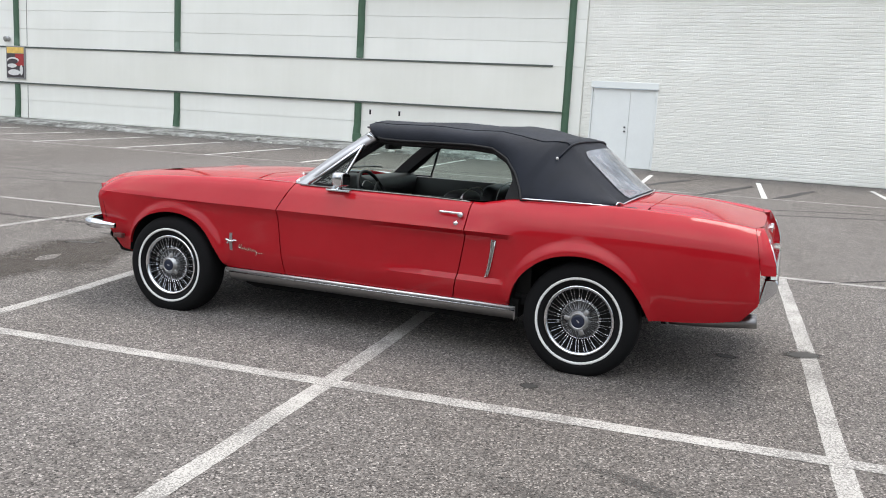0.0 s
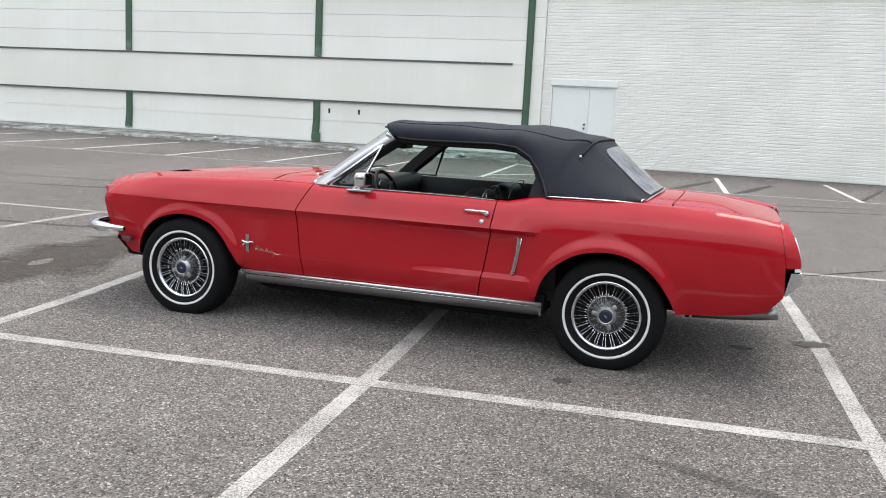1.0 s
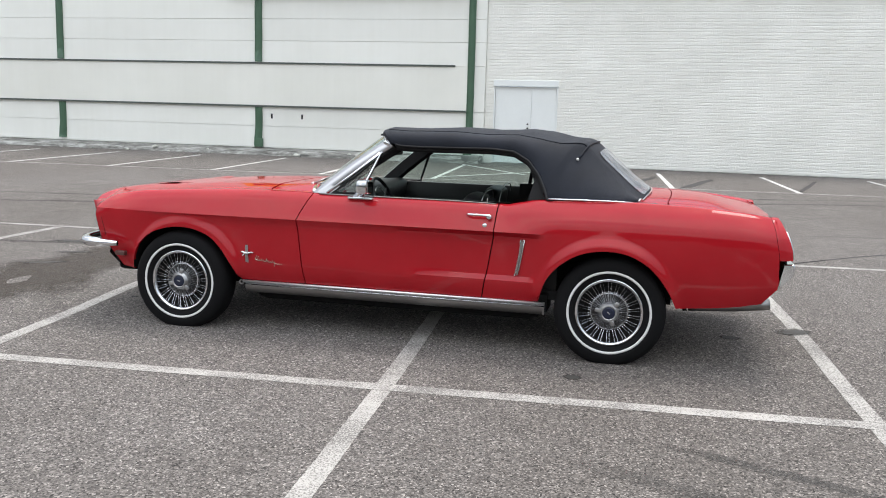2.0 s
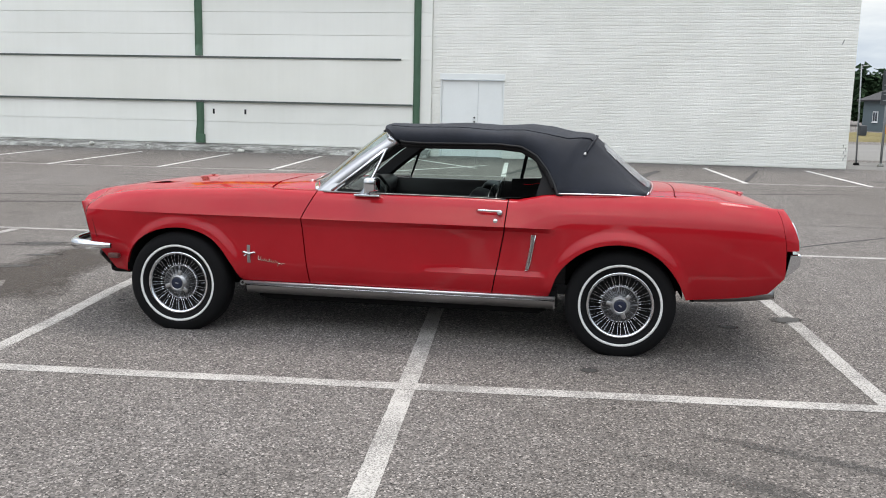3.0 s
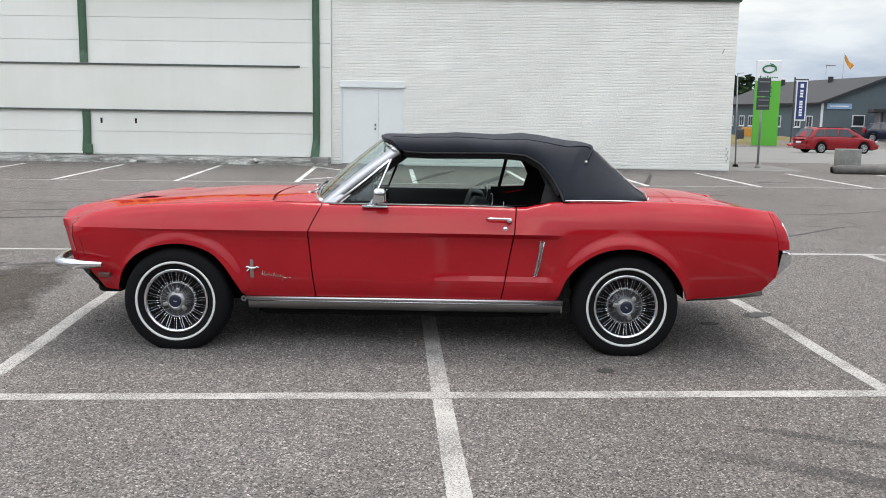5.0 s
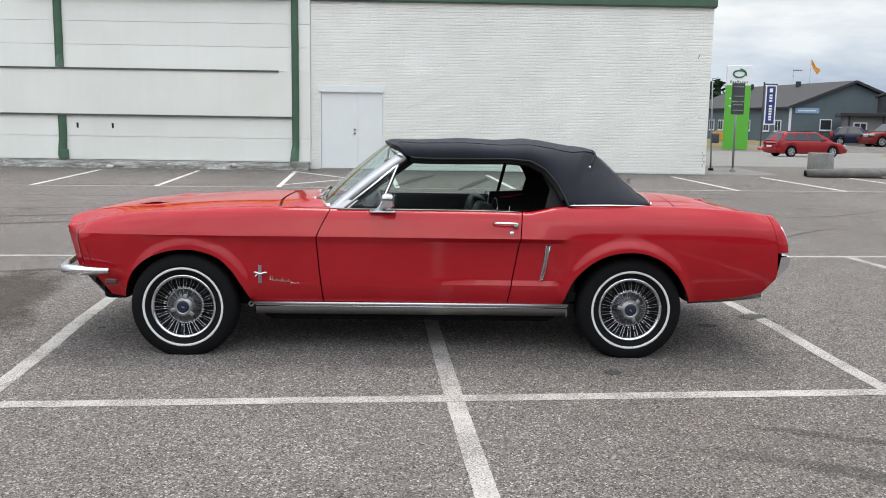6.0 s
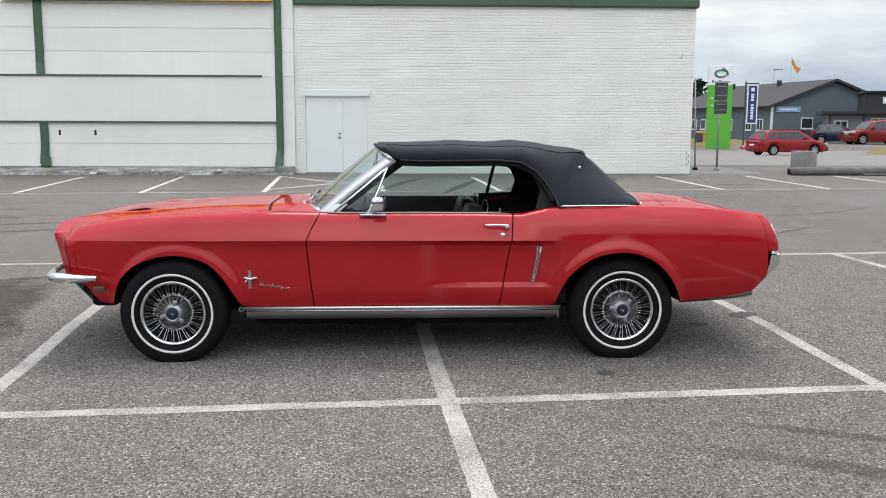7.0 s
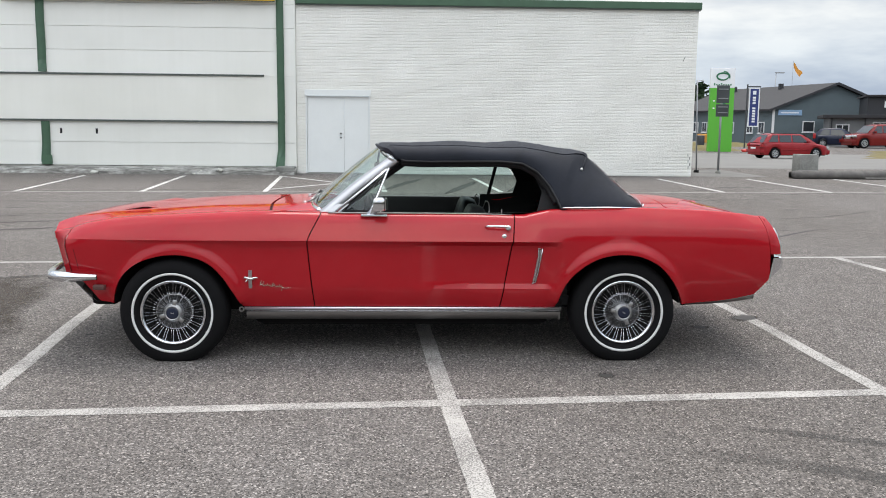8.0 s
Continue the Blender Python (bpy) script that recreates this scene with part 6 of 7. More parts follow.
# pylon sign
py = holder("pylon_sign", pose(18.47, 58.0, gz(58) - 0.02, 0, 0, -6) @ Matrix.Diagonal((1.15, 1.2, 1.2, 1)), "tall bright green pylon sign with a white head", "sign")
part("pylon_body", box(-0.68, 0.68, -0.14, 0.14, 0, 3.48, 0.02), M_GREENSIGN, py, "bright green pylon body")
part("pylon_head", box(-0.68, 0.68, -0.145, 0.145, 3.485, 4.56, 0.02), M_WHITE, py, "white sign head")
bm = tube(bmesh.new(), [(0.38 * math.cos(a) * (1 - 0.03 * a), -0.155, 4.07 + 0.2 * math.sin(a) + 0.035 * a * 0.3) for a in np.linspace(-0.4, 6.6, 40)], [0.02 + 0.028 * abs(math.sin(k / 39 * math.pi)) for k in range(40)], 6)
part("head_emblem", bm, M_LOGO, py, "dark green swirl emblem", 60)
part("head_emblem_tail", tube(bmesh.new(), smooth_line([(0.02, -0.155, 4.38), (0.2, -0.155, 4.33), (0.36, -0.155, 4.18), (0.36, -0.155, 4.03)], 5), 0.03, 6), M_LOGO, py, "", 60)
for k in range(8):
    part("print_bar", box(-0.50 + 0.13 * k, -0.42 + 0.13 * k, -0.150, -0.146, 3.62, 3.70 + (0.05 if k in (0, 3) else 0)), M_LOGO, py)
for k in range(3):
    part("print_bar", box(-0.1, 0.2, -0.146, -0.141, 3.05 - 0.22 * k, 3.15 - 0.22 * k), M_LOGO, py)
for z in (2.75, 2.35):
    part("print_bar", box(-0.50, -0.40, -0.146, -0.141, z, z + 0.07), M_WHITE, py)
cn = part("sign_foot_cover", lump(0.28, 3.0, 0.45), plain("red_plastic", (0.5, 0.04, 0.03), 0.5), smooth=50)
cn.location = (20.1, 57.6, gz(57.6) + 0.08)
tagged(cn, "small red plastic cover lying on the grass", "cover")

# post with signs seen from behind, and a slim lamp post with a bin
sp_ = holder("sign_post", pose(6.80, 24.8, 0.15), "galvanised post with two dark traffic signs seen from behind", "traffic sign")
part("post", cyl(bmesh.new(), (0, 0, -0.02), (-0.01, 0, 2.52), 0.032, n=14), M_GALV, sp_, "", 40)
part("post_foot", cyl(bmesh.new(), (0, 0, -0.02), (0, 0, 0.09), 0.09, 0.06, 14), M_CONCRETE, sp_, "", 40)
part("sign_plate", box(-0.17, 0.20, -0.055, -0.040, 2.0, 2.50, 0.006), M_SIGNBACK, sp_)
part("sign_plate", box(-0.17, 0.20, -0.055, -0.040, 1.62, 1.97, 0.006), M_SIGNBACK, sp_)
for z in (1.72, 1.88, 2.12, 2.38):
    part("clamp", box(-0.12, 0.16, -0.075, -0.056, z, z + 0.025), M_GALV, sp_)
lp = holder("lamp_post", pose(6.30, 25.2, 0.15), "slim grey post with a small dark bin strapped to it", "post")
part("post", cyl(bmesh.new(), (0, 0, -0.02), (-0.10, 0, 2.65), 0.024, 0.018, n=12), M_GALV, lp, "", 40)
part("post_arm", tube(bmesh.new(), [(-0.10, 0, 2.63), (0.08, 0, 2.66)], 0.012, 6), M_GALV, lp)
part("post_bin", box(-0.03, 0.16, -0.14, 0.10, 0.80, 1.08, 0.03), M_SIGNBACK, lp, "dark strapped-on bin", 40)
part("post_foot", cyl(bmesh.new(), (0, 0, -0.02), (0, 0, 0.07), 0.09, 0.07, 12), M_DARK, lp, "", 40)

# barrier: two concrete blocks and a rounded stone kerb
for x, lab in ((8.50, "rough grey concrete block at the end of a kerb"), (11.18, "rough grey concrete block at the end of a kerb")):
    bm = box(-0.265, 0.265, -0.22, 0.22, 0, 0.63, 0.02)
    for v in bm.verts:
        v.co.x *= 1 - 0.05 * v.co.z
    ob = part("concrete_block", bm, M_CONCRETE, smooth=30)
    ob.matrix_world = pose(x, 22.95, 0.145, 0, 0, 3)
    tagged(ob, lab, "concrete block", "barrier blocks")
bm = bmesh.new()
rows = []
for i in range(25):
    x = 7.9 + 2.75 * i / 24
    r = [0.0, 0.6, 0.9, 1.0][min(i, 3)] if i < 4 else 1.0
    row = []
    for k in range(12):
        a = 2 * math.pi * k / 12
        d = 1 + 0.10 * noise.noise((x * 2.3, math.cos(a) * 1.5, math.sin(a) * 1.5))
        row.append((x, 22.55 + 0.13 * r * d * math.cos(a), 0.145 + 0.105 + 0.118 * (0.6 + 0.4 * r) * d * math.sin(a)))
    rows.append(row)
sheet(bm, rows, wrap=True)
bm.faces.new([v for v in bm.verts if abs(v.co.x - 7.9) < 1e-4])
kb = part("stone_kerb", bm, M_LOG, smooth=60)
tagged(kb, "long rounded weathered stone kerb on the asphalt", "kerb")
part("kerb_paint", box(9.9, 10.55, 22.41, 22.43, 0.17, 0.20), M_LINE, kb)


# ---- parked cars ----
def vehicle(name, m, label, paint, prof_low, prof_roof, length, width, axles, wheel_r, windows, extras=()):
    """A parked car: body lofted from a side outline, glasshouse, wheels with rims, lamps."""
    v = holder(name, m, label, "car")
    n = 60
    top = curve(prof_low)
    hw = width / 2
    rows = []
    for i in range(n + 1):
        x = length * i / n
        e = min(i, n - i) / n
        w = hw * (1 - 0.22 * (1 - step(0, 0.10, e)))
        zb = 0.24
        for ax in axles:
            d = abs(x - ax)
            if d < wheel_r + 0.05:
                zb = max(zb, wheel_r + math.sqrt(max(0, (wheel_r + 0.05) ** 2 - d * d)))
        zt = top(x)
        zm = zb + (zt - zb) * 0.55
        half = [(w * 0.94, zb), (w * 0.985, zb + (zm - zb) * 0.5), (w, zm), (w * 0.985, zt - 0.07), (w * 0.93, zt - 0.015), (w * 0.80, zt + 0.012), (0, zt + 0.03)]
        rows.append([(x, -y, z) for y, z in half] + [(x, y, z) for y, z in half[-2::-1]])
    bm = sheet(bmesh.new(), rows)
    for k in (0, n):
        bm.faces.new([q for q in bm.verts if abs(q.co.x - length * k / n) < 1e-5])
    part("car_body", bm, paint, v, "", 35)
    part("car_floor", box(0.25, length - 0.25, -hw * 0.8, hw * 0.8, 0.2, 0.5), M_DARK, v)
    roof = curve(prof_roof)
    x0, x1 = prof_roof[0][0], prof_roof[-1][0]
    rows = []
    for i in range(33):
        x = x0 + (x1 - x0) * i / 32
        zt, zb = roof(x), top(x)
        k = max(0.02, (zt - zb))
        rows.append([(x, -y, z) for y, z in ((hw * 0.93, zb - 0.03), (hw * 0.93 - 0.30 * k, zb + k * 0.9), (hw * 0.93 - 0.42 * k, zt - 0.01), (0, zt + 0.03))] + [(x, y, z) for y, z in ((hw * 0.93 - 0.42 * k, zt - 0.01), (hw * 0.93 - 0.30 * k, zb + k * 0.9), (hw * 0.93, zb - 0.03))])
    part("car_roof", sheet(bmesh.new(), rows), paint, v, "", 35)
    for s in (-1, 1):
        for (wx0, wx1, tx0, tx1) in windows:
            q = []
            for a, b, f in ((wx0, tx0, 0), (wx1, tx1, 0), (wx1, tx1, 1), (wx0, tx0, 1)):
                x = b if f else a
                zb, zt = top(x), roof(min(max(x, x0 + 0.02), x1 - 0.02))
                k = max(0.02, zt - zb)
                z = zb + 0.02 if not f else zb + k * 0.84
                q.append((x, s * (hw * 0.93 - 0.30 / 0.9 * max(0, z - zb) + 0.012), z))
            bm = bmesh.new()
            bm.faces.new([bm.verts.new(p) for p in q])
            part("side_window", bm, M_CARGLASS, v)
    # front and rear screens follow the roof's ends
    for a, b in ((x0 + 0.05, prof_roof[1][0] - 0.05), (x1 - 0.05, prof_roof[-2][0] + 0.05)):
        bm = bmesh.new()
        za, zb = top(a), roof(b)
        sheet(bm, [[(a - (0.03 if a < b else -0.03), y * hw * 0.84, za + 0.05) for y in (-1, 0, 1)], [(b - (0.03 if a < b else -0.03), y * hw * 0.70, zb + 0.035) for y in (-1, 0, 1)]])
        part("car_screen", bm, M_CARGLASS, v)
    for ax in axles:
        for s in (-1, 1):
            w = part("wheel", ring(bmesh.new(), [(wheel_r * 0.66, 0.08), (wheel_r * 0.92, 0.09), (wheel_r, 0.06), (wheel_r, -0.06), (wheel_r * 0.92, -0.09), (wheel_r * 0.66, -0.075), (wheel_r * 0.64, -0.03), (0, -0.03)], 32), M_TYRE, v, "", 40)
            w.matrix_local = pose(ax, s * (hw - 0.10), wheel_r, 0, 0, 0 if s < 0 else 180)
            part("rim", ring(bmesh.new(), [(wheel_r * 0.65, -0.070), (wheel_r * 0.62, -0.082), (wheel_r * 0.56, -0.060)], 32), M_ALLOY, w, "", 40)
            for k in range(7):
                bm = box(0.02, wheel_r * 0.60, -0.075, -0.055, -0.022, 0.022, 0.004)
                bmesh.ops.rotate(bm, cent=(0, 0, 0), matrix=Matrix.Rotation(2 * math.pi * k / 7, 3, "Y"), verts=bm.verts)
                part("rim_spoke", bm, M_ALLOY, w)
    for nm, bb, mt in extras:
        part(nm, box(*bb, 0.012), mt, v, "", 40)
    return v


# red estate: x from its tail to its nose
vehicle("estate_car", pose(16.76, 47.6, gz(48.0) - 0.01, 0, 0, 10.0) @ Matrix.Diagonal((0.93, 0.93, 0.96, 1)), "parked red estate car with alloy wheels and roof rails", M_RED2,
        [(0, 0.72), (0.05, 0.84), (0.5, 0.93), (2.0, 0.93), (3.3, 0.90), (3.6, 0.86), (4.1, 0.78), (4.38, 0.68), (4.5, 0.52)],
        [(0.10, 0.90), (0.55, 1.36), (1.2, 1.41), (2.2, 1.42), (2.75, 1.36), (3.55, 0.90)], 4.5, 1.75, (0.88, 3.56), 0.315,
        [(0.42, 1.05, 0.72, 1.08), (1.14, 1.92, 1.17, 1.92), (2.00, 3.02, 2.0, 2.55)],
        [("tail_lamp", (-0.01, 0.22, -0.78, -0.60, 0.68, 0.86), M_LAMPRED), ("tail_lamp", (-0.01, 0.22, 0.60, 0.78, 0.68, 0.86), M_LAMPRED), ("headlamp", (4.26, 4.44, -0.80, -0.52, 0.60, 0.71), M_CHROME), ("headlamp", (4.26, 4.44, 0.52, 0.80, 0.60, 0.71), M_CHROME),
         ("bumper", (-0.04, 0.25, -0.76, 0.76, 0.34, 0.52), M_RED2), ("front_bumper", (4.3, 4.54, -0.74, 0.74, 0.28, 0.50), M_RED2), ("roof_rail", (0.7, 2.4, -0.57, -0.54, 1.42, 1.46), M_BLACK), ("roof_rail", (0.7, 2.4, 0.54, 0.57, 1.42, 1.46), M_BLACK),
         ("rub_strip", (1.2, 3.2, -0.905, -0.885, 0.50, 0.55), M_RED2), ("door_mirror", (2.85, 3.0, -1.02, -0.88, 0.92, 1.04), M_RED2), ("plate_bar", (-0.06, -0.045, -0.26, 0.26, 0.56, 0.66), M_WHITE)])
# red pickup: nose towards -x
vehicle("pickup_truck", pose(31.7, 67.2, 0.0, 0, 0, 4.0), "dark red double-cab pickup truck parked outside", M_RED3,
        [(0, 0.80), (0.06, 0.98), (0.4, 1.06), (1.3, 1.14), (3.0, 1.16), (5.1, 1.14), (5.2, 1.05)],
        [(1.15, 1.12), (1.85, 1.74), (2.3, 1.82), (3.2, 1.80), (3.55, 1.15)], 5.2, 1.92, (0.92, 4.05), 0.39,
        [(1.50, 2.35, 1.98, 2.35), (2.43, 3.20, 2.43, 3.14)],
        [("headlamp", (0.02, 0.25, -0.92, -0.55, 0.84, 1.0), M_CHROME), ("grille", (-0.03, 0.06, -0.5, 0.5, 0.72, 0.98), M_CHROME), ("bumper", (-0.08, 0.2, -0.92, 0.92, 0.42, 0.66), M_RED3), ("door_mirror", (1.6, 1.75, -1.12, -0.95, 1.15, 1.35), M_RED3)])
vehicle("blue_car", pose(30.6, 70.5, 0.0, 0, 0, -28.0), "dark blue hatchback seen behind the other cars", M_BLUE2,
        [(0, 0.75), (0.06, 0.92), (0.6, 0.96), (2.6, 0.95), (3.6, 0.86), (4.2, 0.62)],
        [(0.08, 0.95), (0.5, 1.42), (1.4, 1.50), (2.2, 1.44), (2.95, 0.94)], 4.2, 1.75, (0.75, 3.35), 0.32,
        [(0.5, 1.2, 0.7, 1.2), (1.3, 2.4, 1.3, 2.1)],
        [("tail_lamp", (-0.01, 0.2, -0.84, -0.66, 0.7, 1.1), M_LAMPRED), ("tail_lamp", (-0.01, 0.2, 0.66, 0.84, 0.7, 1.1), M_LAMPRED), ("bumper", (-0.05, 0.2, -0.82, 0.82, 0.36, 0.6), M_BLUE2)])


# ---- the grey house with a tiled roof ----
def far_window(parent, p, w, h, mats=None, bars=1, turn=0.0):
    """Window in a wall: frame, pane, glazing bar; p is its lower left corner, facing -y before the turn."""
    fr = part("window", box(0, w, -0.05, 0.06, 0, h), M_WINFRAME, parent)
    fr.matrix_local = pose(*p, 0, 0, turn)
    n = bars + 1
    for k in range(n):
        a, b = 0.09 + (w - 0.18) * k / n + (0.03 if k else 0), 0.09 + (w - 0.18) * (k + 1) / n - (0.03 if k < n - 1 else 0)
        part("pane", box(a, b, -0.056, -0.045, 0.09, h - 0.09), M_WINDOWPANE, fr)
    part("sill", box(-0.06, w + 0.06, -0.12, 0.0, -0.06, 0.0), M_WINFRAME, fr)


house = holder("grey_house", pose(31.9, 82.0, 0.0, 0, 0, 0), "blue-grey clad house with a dark tiled gable roof", "house")
GW, GD, EV, RG = 11.6, 18.7, 3.3, 5.55     # gable width, depth, eaves and ridge heights
house.matrix_world = pose(31.9, 82.0, 0.0, 0, 0, 0.0)
bm = bmesh.new()
q = [(0, 0, -0.3), (GW, 0, -0.3), (GW, 0, EV), (GW / 2, 0, RG - 0.05), (0, 0, EV)]
sk = -0.20     # the long side runs back and away to the left
fa = [bm.verts.new((x, y, z)) for x, y, z in q]
ba = [bm.verts.new((x + sk * GD, y + GD, z)) for x, y, z in q]
bm.faces.new(fa)
bm.faces.new(ba[::-1])
for i in range(5):
    bm.faces.new((fa[i], ba[i], ba[(i + 1) % 5], fa[(i + 1) % 5]))
part("house_wall", bm, M_SIDING, house, "blue-grey boarded walls")
for s in (0, 1):
    a0, a1 = (-0.5, GW / 2) if s == 0 else (GW + 0.5, GW / 2)
    z0 = EV - 0.22
    rows = []
    for y in (-0.5, GD + 0.5):
        rows.append([(a0 + sk * y, y, z0), (a1 + sk * y, y, RG + 0.02), (a1 + sk * y, y, RG + 0.20), (a0 + sk * y, y, z0 + 0.16)])
    bm = sheet(bmesh.new(), rows, wrap=True)
    for k in (0, 1):
        bm.faces.new([v for v in bm.verts if abs(v.co.y - (-0.5, GD + 0.5)[k]) < 1e-4])
    rf = part("house_roof", bm, M_ROOF, house, "dark tiled roof slope")
    part("bargeboard", sheet(bmesh.new(), [[(a0, -0.53, z0 - 0.04), (a0, -0.53, z0 + 0.17)], [(a1, -0.53, RG - 0.02), (a1, -0.53, RG + 0.21)]]), M_DARKFASCIA, rf)
for x, y in ((GW / 2 - 2.2, 7.0), (GW / 2 - 4.0, 15.0)):
    part("chimney", box(x - 0.2, x + 0.2, y, y + 0.4, 4.8, 5.95, 0.02), M_DARKFASCIA, house)
part("corner_board", box(-0.06, 0.14, -0.06, 0.05, -0.3, EV), M_WINFRAME, house, "white corner board")
far_window(house, (2.85, 0.0, 1.12), 1.15, 1.05, bars=0)
far_window(house, (8.9, 0.0, 1.12), 1.15, 1.05, bars=0)
tb = part("wall_sign", box(0.45, 2.7, -0.10, -0.02, 2.68, 3.18, 0.01), plain("pale_blue_sign", (0.26, 0.40, 0.58), 0.5), house, "pale blue sign board")
part("sign_bar", box(0.7, 2.4, -0.106, -0.098, 2.87, 2.99), M_WHITE, tb)
la = math.degrees(math.atan2(GD, sk * GD))
for d in (1.2, 3.1, 6.4, 8.2, 11.5, 13.3, 15.6):
    far_window(house, (sk * (d + 1.0) - 0.01, d + 1.0, 0.95), 1.0, 1.1, bars=1, turn=la + 180)

# low grey shop with a dark sign fascia
shop = holder("shop_building", pose(33.25, 73.5, 0.0, 0, 0, -22.0) @ Matrix.Diagonal((1.12, 1.12, 1.12, 1)), "low grey boarded shop with a charcoal sign fascia", "building")
part("shop_wall", box(0, 16, 0, 7, -0.2, 2.1), M_SIDING2, shop, "grey boarded wall")
for k in range(14):
    part("siding_board", box(0, 16, -0.03, 0.0, -0.1 + 0.155 * k, 0.03 + 0.155 * k), M_SIDING2, shop)
part("shop_roof", box(-0.5, 16.5, -0.7, 7.2, 2.1, 2.36, 0.03), M_ROOF, shop, "dark low roof edge")
fa_ = part("sign_fascia", box(2.6, 16.0, 0.9, 7.0, 2.36, 3.72, 0.02), M_DARKFASCIA, shop, "charcoal sign fascia")
part("fascia_cap", box(2.4, 16.2, 0.6, 7.2, 3.72, 3.86, 0.01), M_ROOF, fa_)
for k in range(9):
    part("letter_bar", box(3.75 + 0.42 * k, 4.00 + 0.42 * k, 0.82, 0.89, 2.92, 3.40), M_WHITE, fa_, "white letter-sized bar")
for x, w, h in ((0.45, 0.95, 0.62), (2.95, 1.0, 1.1), (5.6, 1.0, 0.8), (8.0, 1.2, 1.0)):
    far_window(shop, (x, -0.04, 1.05 if h < 1 else 0.75), w, h)
for x in (0.15, 2.45, 6.9):
    part("downpipe", cyl(bmesh.new(), (x, -0.12, 0.1), (x, -0.12, 2.1), 0.05, n=8), M_DARKFASCIA, shop)

# navy banner on a mast
bn = holder("banner_sign", pose(23.2, 64.5, -0.02) @ Matrix.Diagonal((1.12, 1.12, 1.24, 1)), "tall navy banner sign with a white border", "sign")
part("banner_mast", cyl(bmesh.new(), (-0.48, 0, -0.3), (-0.48, 0, 3.75), 0.05, n=10), M_SIGNBACK, bn)
part("banner_arm", box(-0.5, 0.4, -0.03, 0.03, 3.58, 3.66), M_SIGNBACK, bn)
cl = part("banner_cloth", box(-0.36, 0.36, -0.02, 0.02, 1.26, 3.56, 0.005), M_WHITE, bn, "white-bordered cloth")
part("banner_field", box(-0.28, 0.28, -0.026, -0.021, 1.33, 3.50), M_NAVY, cl, "navy field")
for k in range(10):
    if k != 3:
        part("letter_bar", box(-0.10, 0.10, -0.031, -0.027, 2.92 - 0.155 * k, 3.03 - 0.155 * k), M_WHITE, cl)
part("banner_emblem", box(-0.11, 0.11, -0.031, -0.027, 3.16, 3.38), M_WHITE, cl)

# lamp mast and pennant behind the house
ms = holder("lamp_mast", pose(49.6, 125.0, 0.0), "tall slim street lamp behind the house", "street lamp")
part("mast", cyl(bmesh.new(), (0, 0, -0.2), (0.1, 0, 9.3), 0.09, 0.05, 10), M_GALV, ms, "", 40)
part("lamp_arm", box(0.0, 1.3, -0.1, 0.1, 9.2, 9.36, 0.02), M_GALV, ms)
fl = holder("pennant_flag", pose(45.6, 110.0, 0.2), "orange pennant hanging from a tall flagpole", "flag")
part("flagpole", cyl(bmesh.new(), (0, 0, -0.2), (0, 0, 9.6), 0.03, 0.012, 8), M_GALV, fl)
rows = []
for i in range(12):
    k = i / 11
    rows.append([(0.05 + 1.15 * k, 0.15 * math.sin(5 * k) * k, 9.45 - 1.35 * k + 0.08 * math.sin(9 * k)), (0.05 + 0.75 * k, 0.15 * math.sin(5 * k + 0.4) * k, 8.95 - 1.6 * k + 0.3 * k * k)])
part("flag_cloth", sheet(bmesh.new(), rows), plain("orange_cloth", (0.60, 0.26, 0.04), 0.8), fl, "", 60)
ob = part("grit_box", box(-0.5, 0.5, -0.35, 0.35, 0, 0.7, 0.05), plain("orange_plastic", (0.55, 0.25, 0.03), 0.5))
ob.matrix_world = pose(21.6, 70.5, 0.25, 0, 0, 15)
tagged(ob, "orange plastic grit box beside the house", "grit box")


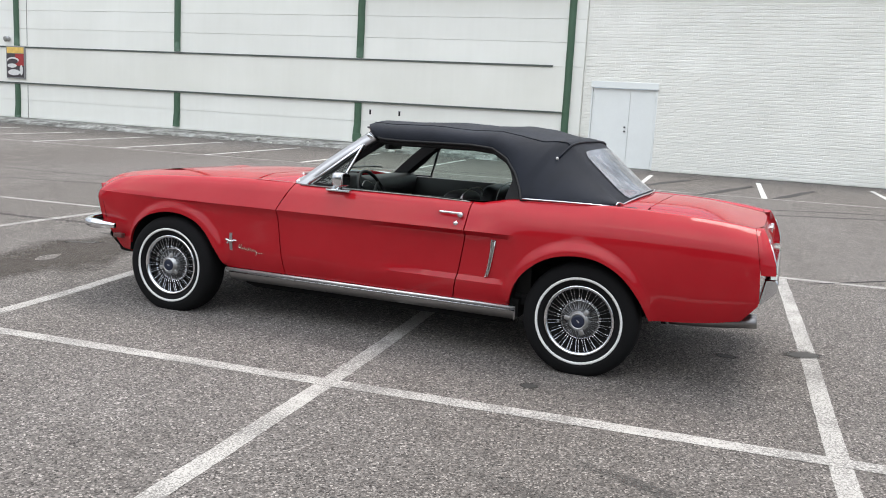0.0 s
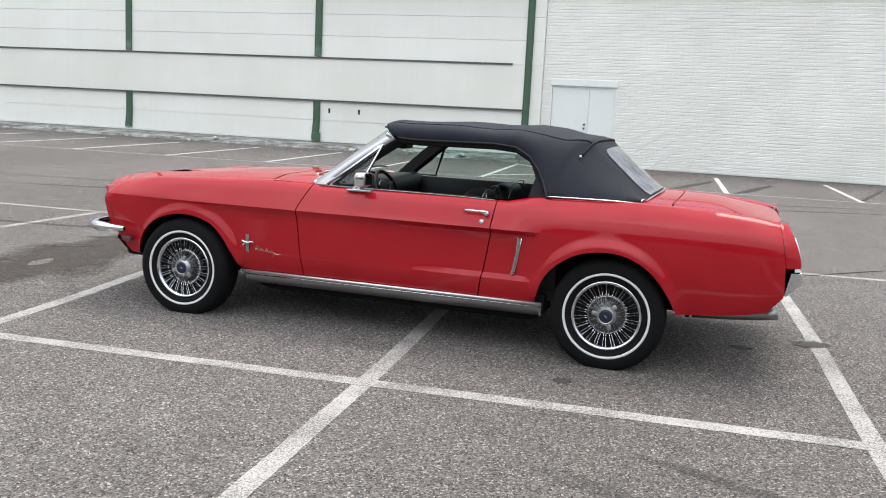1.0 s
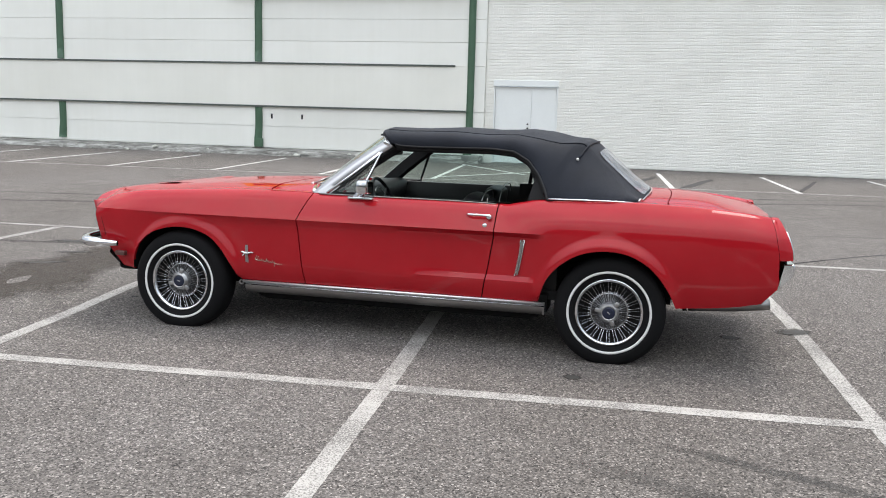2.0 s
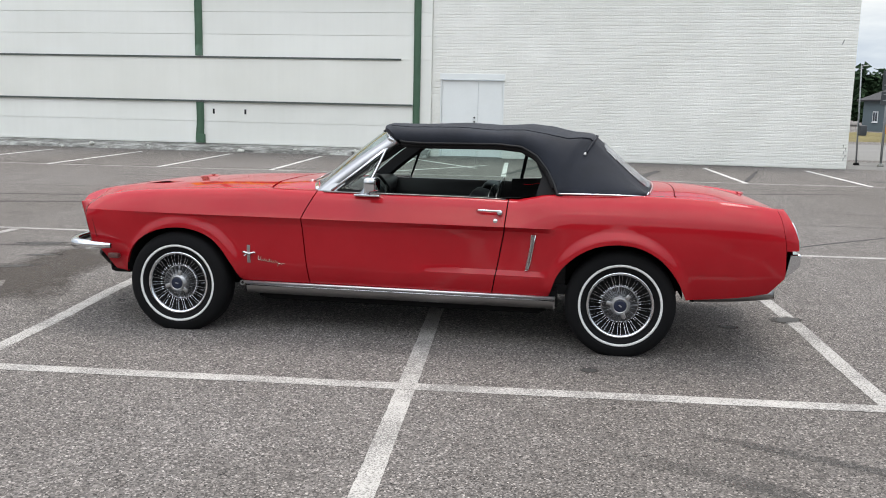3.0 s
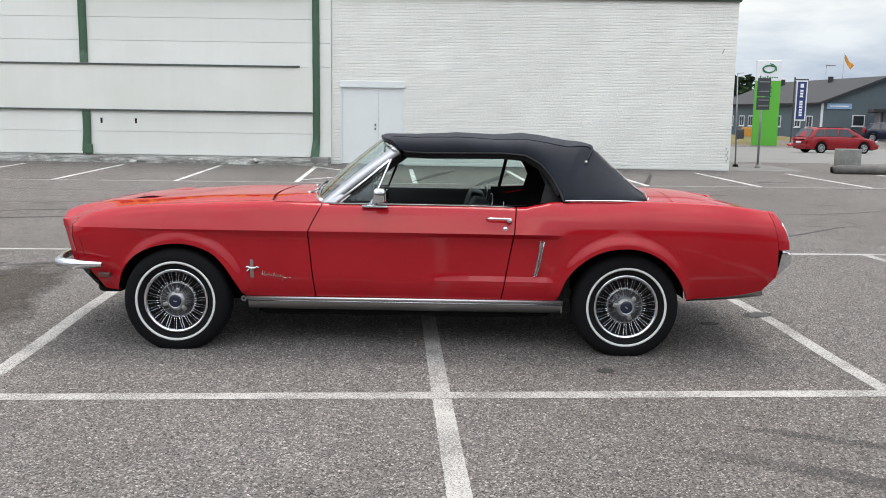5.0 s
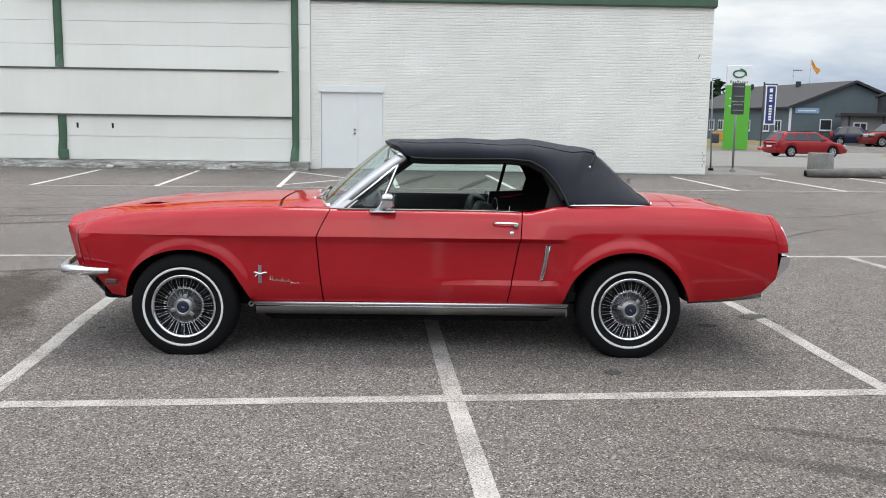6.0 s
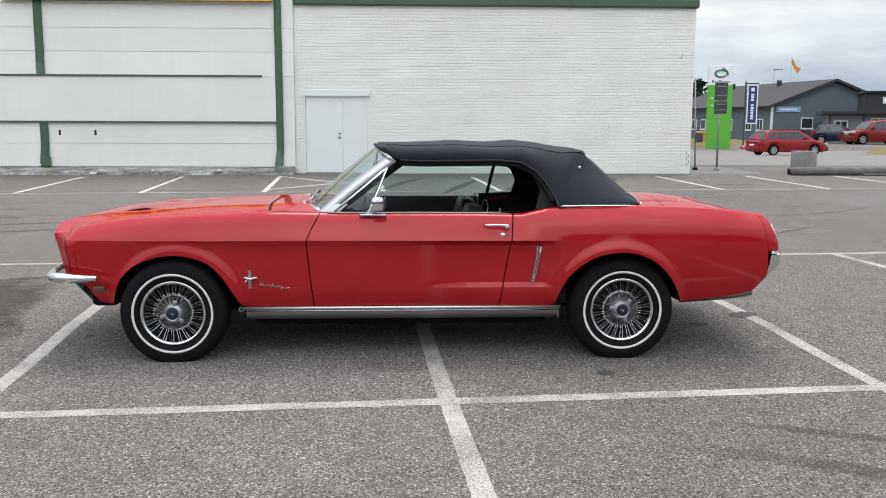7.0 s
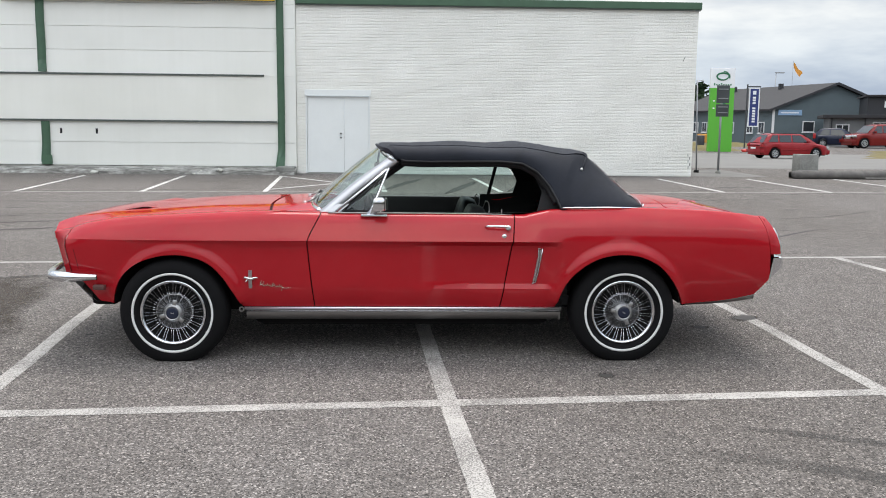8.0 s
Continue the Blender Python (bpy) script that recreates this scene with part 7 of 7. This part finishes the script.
# ---- far pine wood ----
def wood():
    rt = random.Random(21)
    verts, faces = [], []
    for t in range(190):
        x = rt.uniform(8, 53)
        y = 150 + rt.uniform(-8, 25) + 0.1 * x
        h = rt.uniform(7.4, 9.6)
        for k in range(90):
            z = h * rt.uniform(0.12, 1.0)
            r = (1.9 - 1.5 * (z / h) ** 1.5) * rt.uniform(0.2, 1.0)
            a = rt.uniform(0, 6.283)
            s = rt.uniform(0.25, 0.6)
            c = np.array((x + r * math.cos(a), y + r * math.sin(a), z))
            o = len(verts)
            for q in range(4):
                verts.append(tuple(c + np.array((rt.gauss(0, s), rt.gauss(0, s), rt.gauss(0, s * 0.6)))))
            faces += [(o, o + 1, o + 2), (o, o + 2, o + 3), (o + 1, o + 3, o + 2)]
    me = bpy.data.meshes.new("pine_wood")
    me.from_pydata(verts, [], faces)
    me.materials.append(M_LEAF)
    return tagged(new("pine_wood", me), "dark pine wood along the horizon", "trees", kind="stuff")


wood()

# ---- the bricks, last ----
_verts, _faces = [], []
_shapes = {}
count = 0
for x, z, ln, dy in BRICKS:
    if -3.12 < x < -0.6 and z < 2.75 and count < 300:
        key = round(ln, 3)
        if key not in _shapes:
            _b = brick_mesh(key)
            _me = bpy.data.meshes.new("brick")
            _b.to_mesh(_me)
            _b.free()
            _me.materials.append(M_BRICK)
            _shapes[key] = _me
        ob = new("brick", _shapes[key])
        ob.parent = w2
        ob.location = (x, BY + dy - 0.004, z)
        count += 1
    else:
        h, c, s, y, o = COURSE - JOINT, 0.008, 0.0020, BY + dy - 0.004, len(_verts)
        for ex, ey, ez in ((ln / 2 - s, 0, c), (ln / 2, 0.0036, 0), (ln / 2, 0.03, 0)):
            _verts += [(x - ex, y + ey, z + ez), (x + ex, y + ey, z + ez), (x + ex, y + ey, z + h - ez), (x - ex, y + ey, z + h - ez)]
        _faces.append((o, o + 1, o + 2, o + 3))
        for r in (0, 4):
            for i in range(4):
                _faces.append((o + r + i, o + r + 4 + i, o + r + 4 + (i + 1) % 4, o + r + (i + 1) % 4))
_me = bpy.data.meshes.new("bricks")
_me.from_pydata(_verts, [], _faces)
_me.materials.append(M_BRICK)
ob = new("bricks", _me)
ob.parent = w2
tagged(ob, kind="stuff")
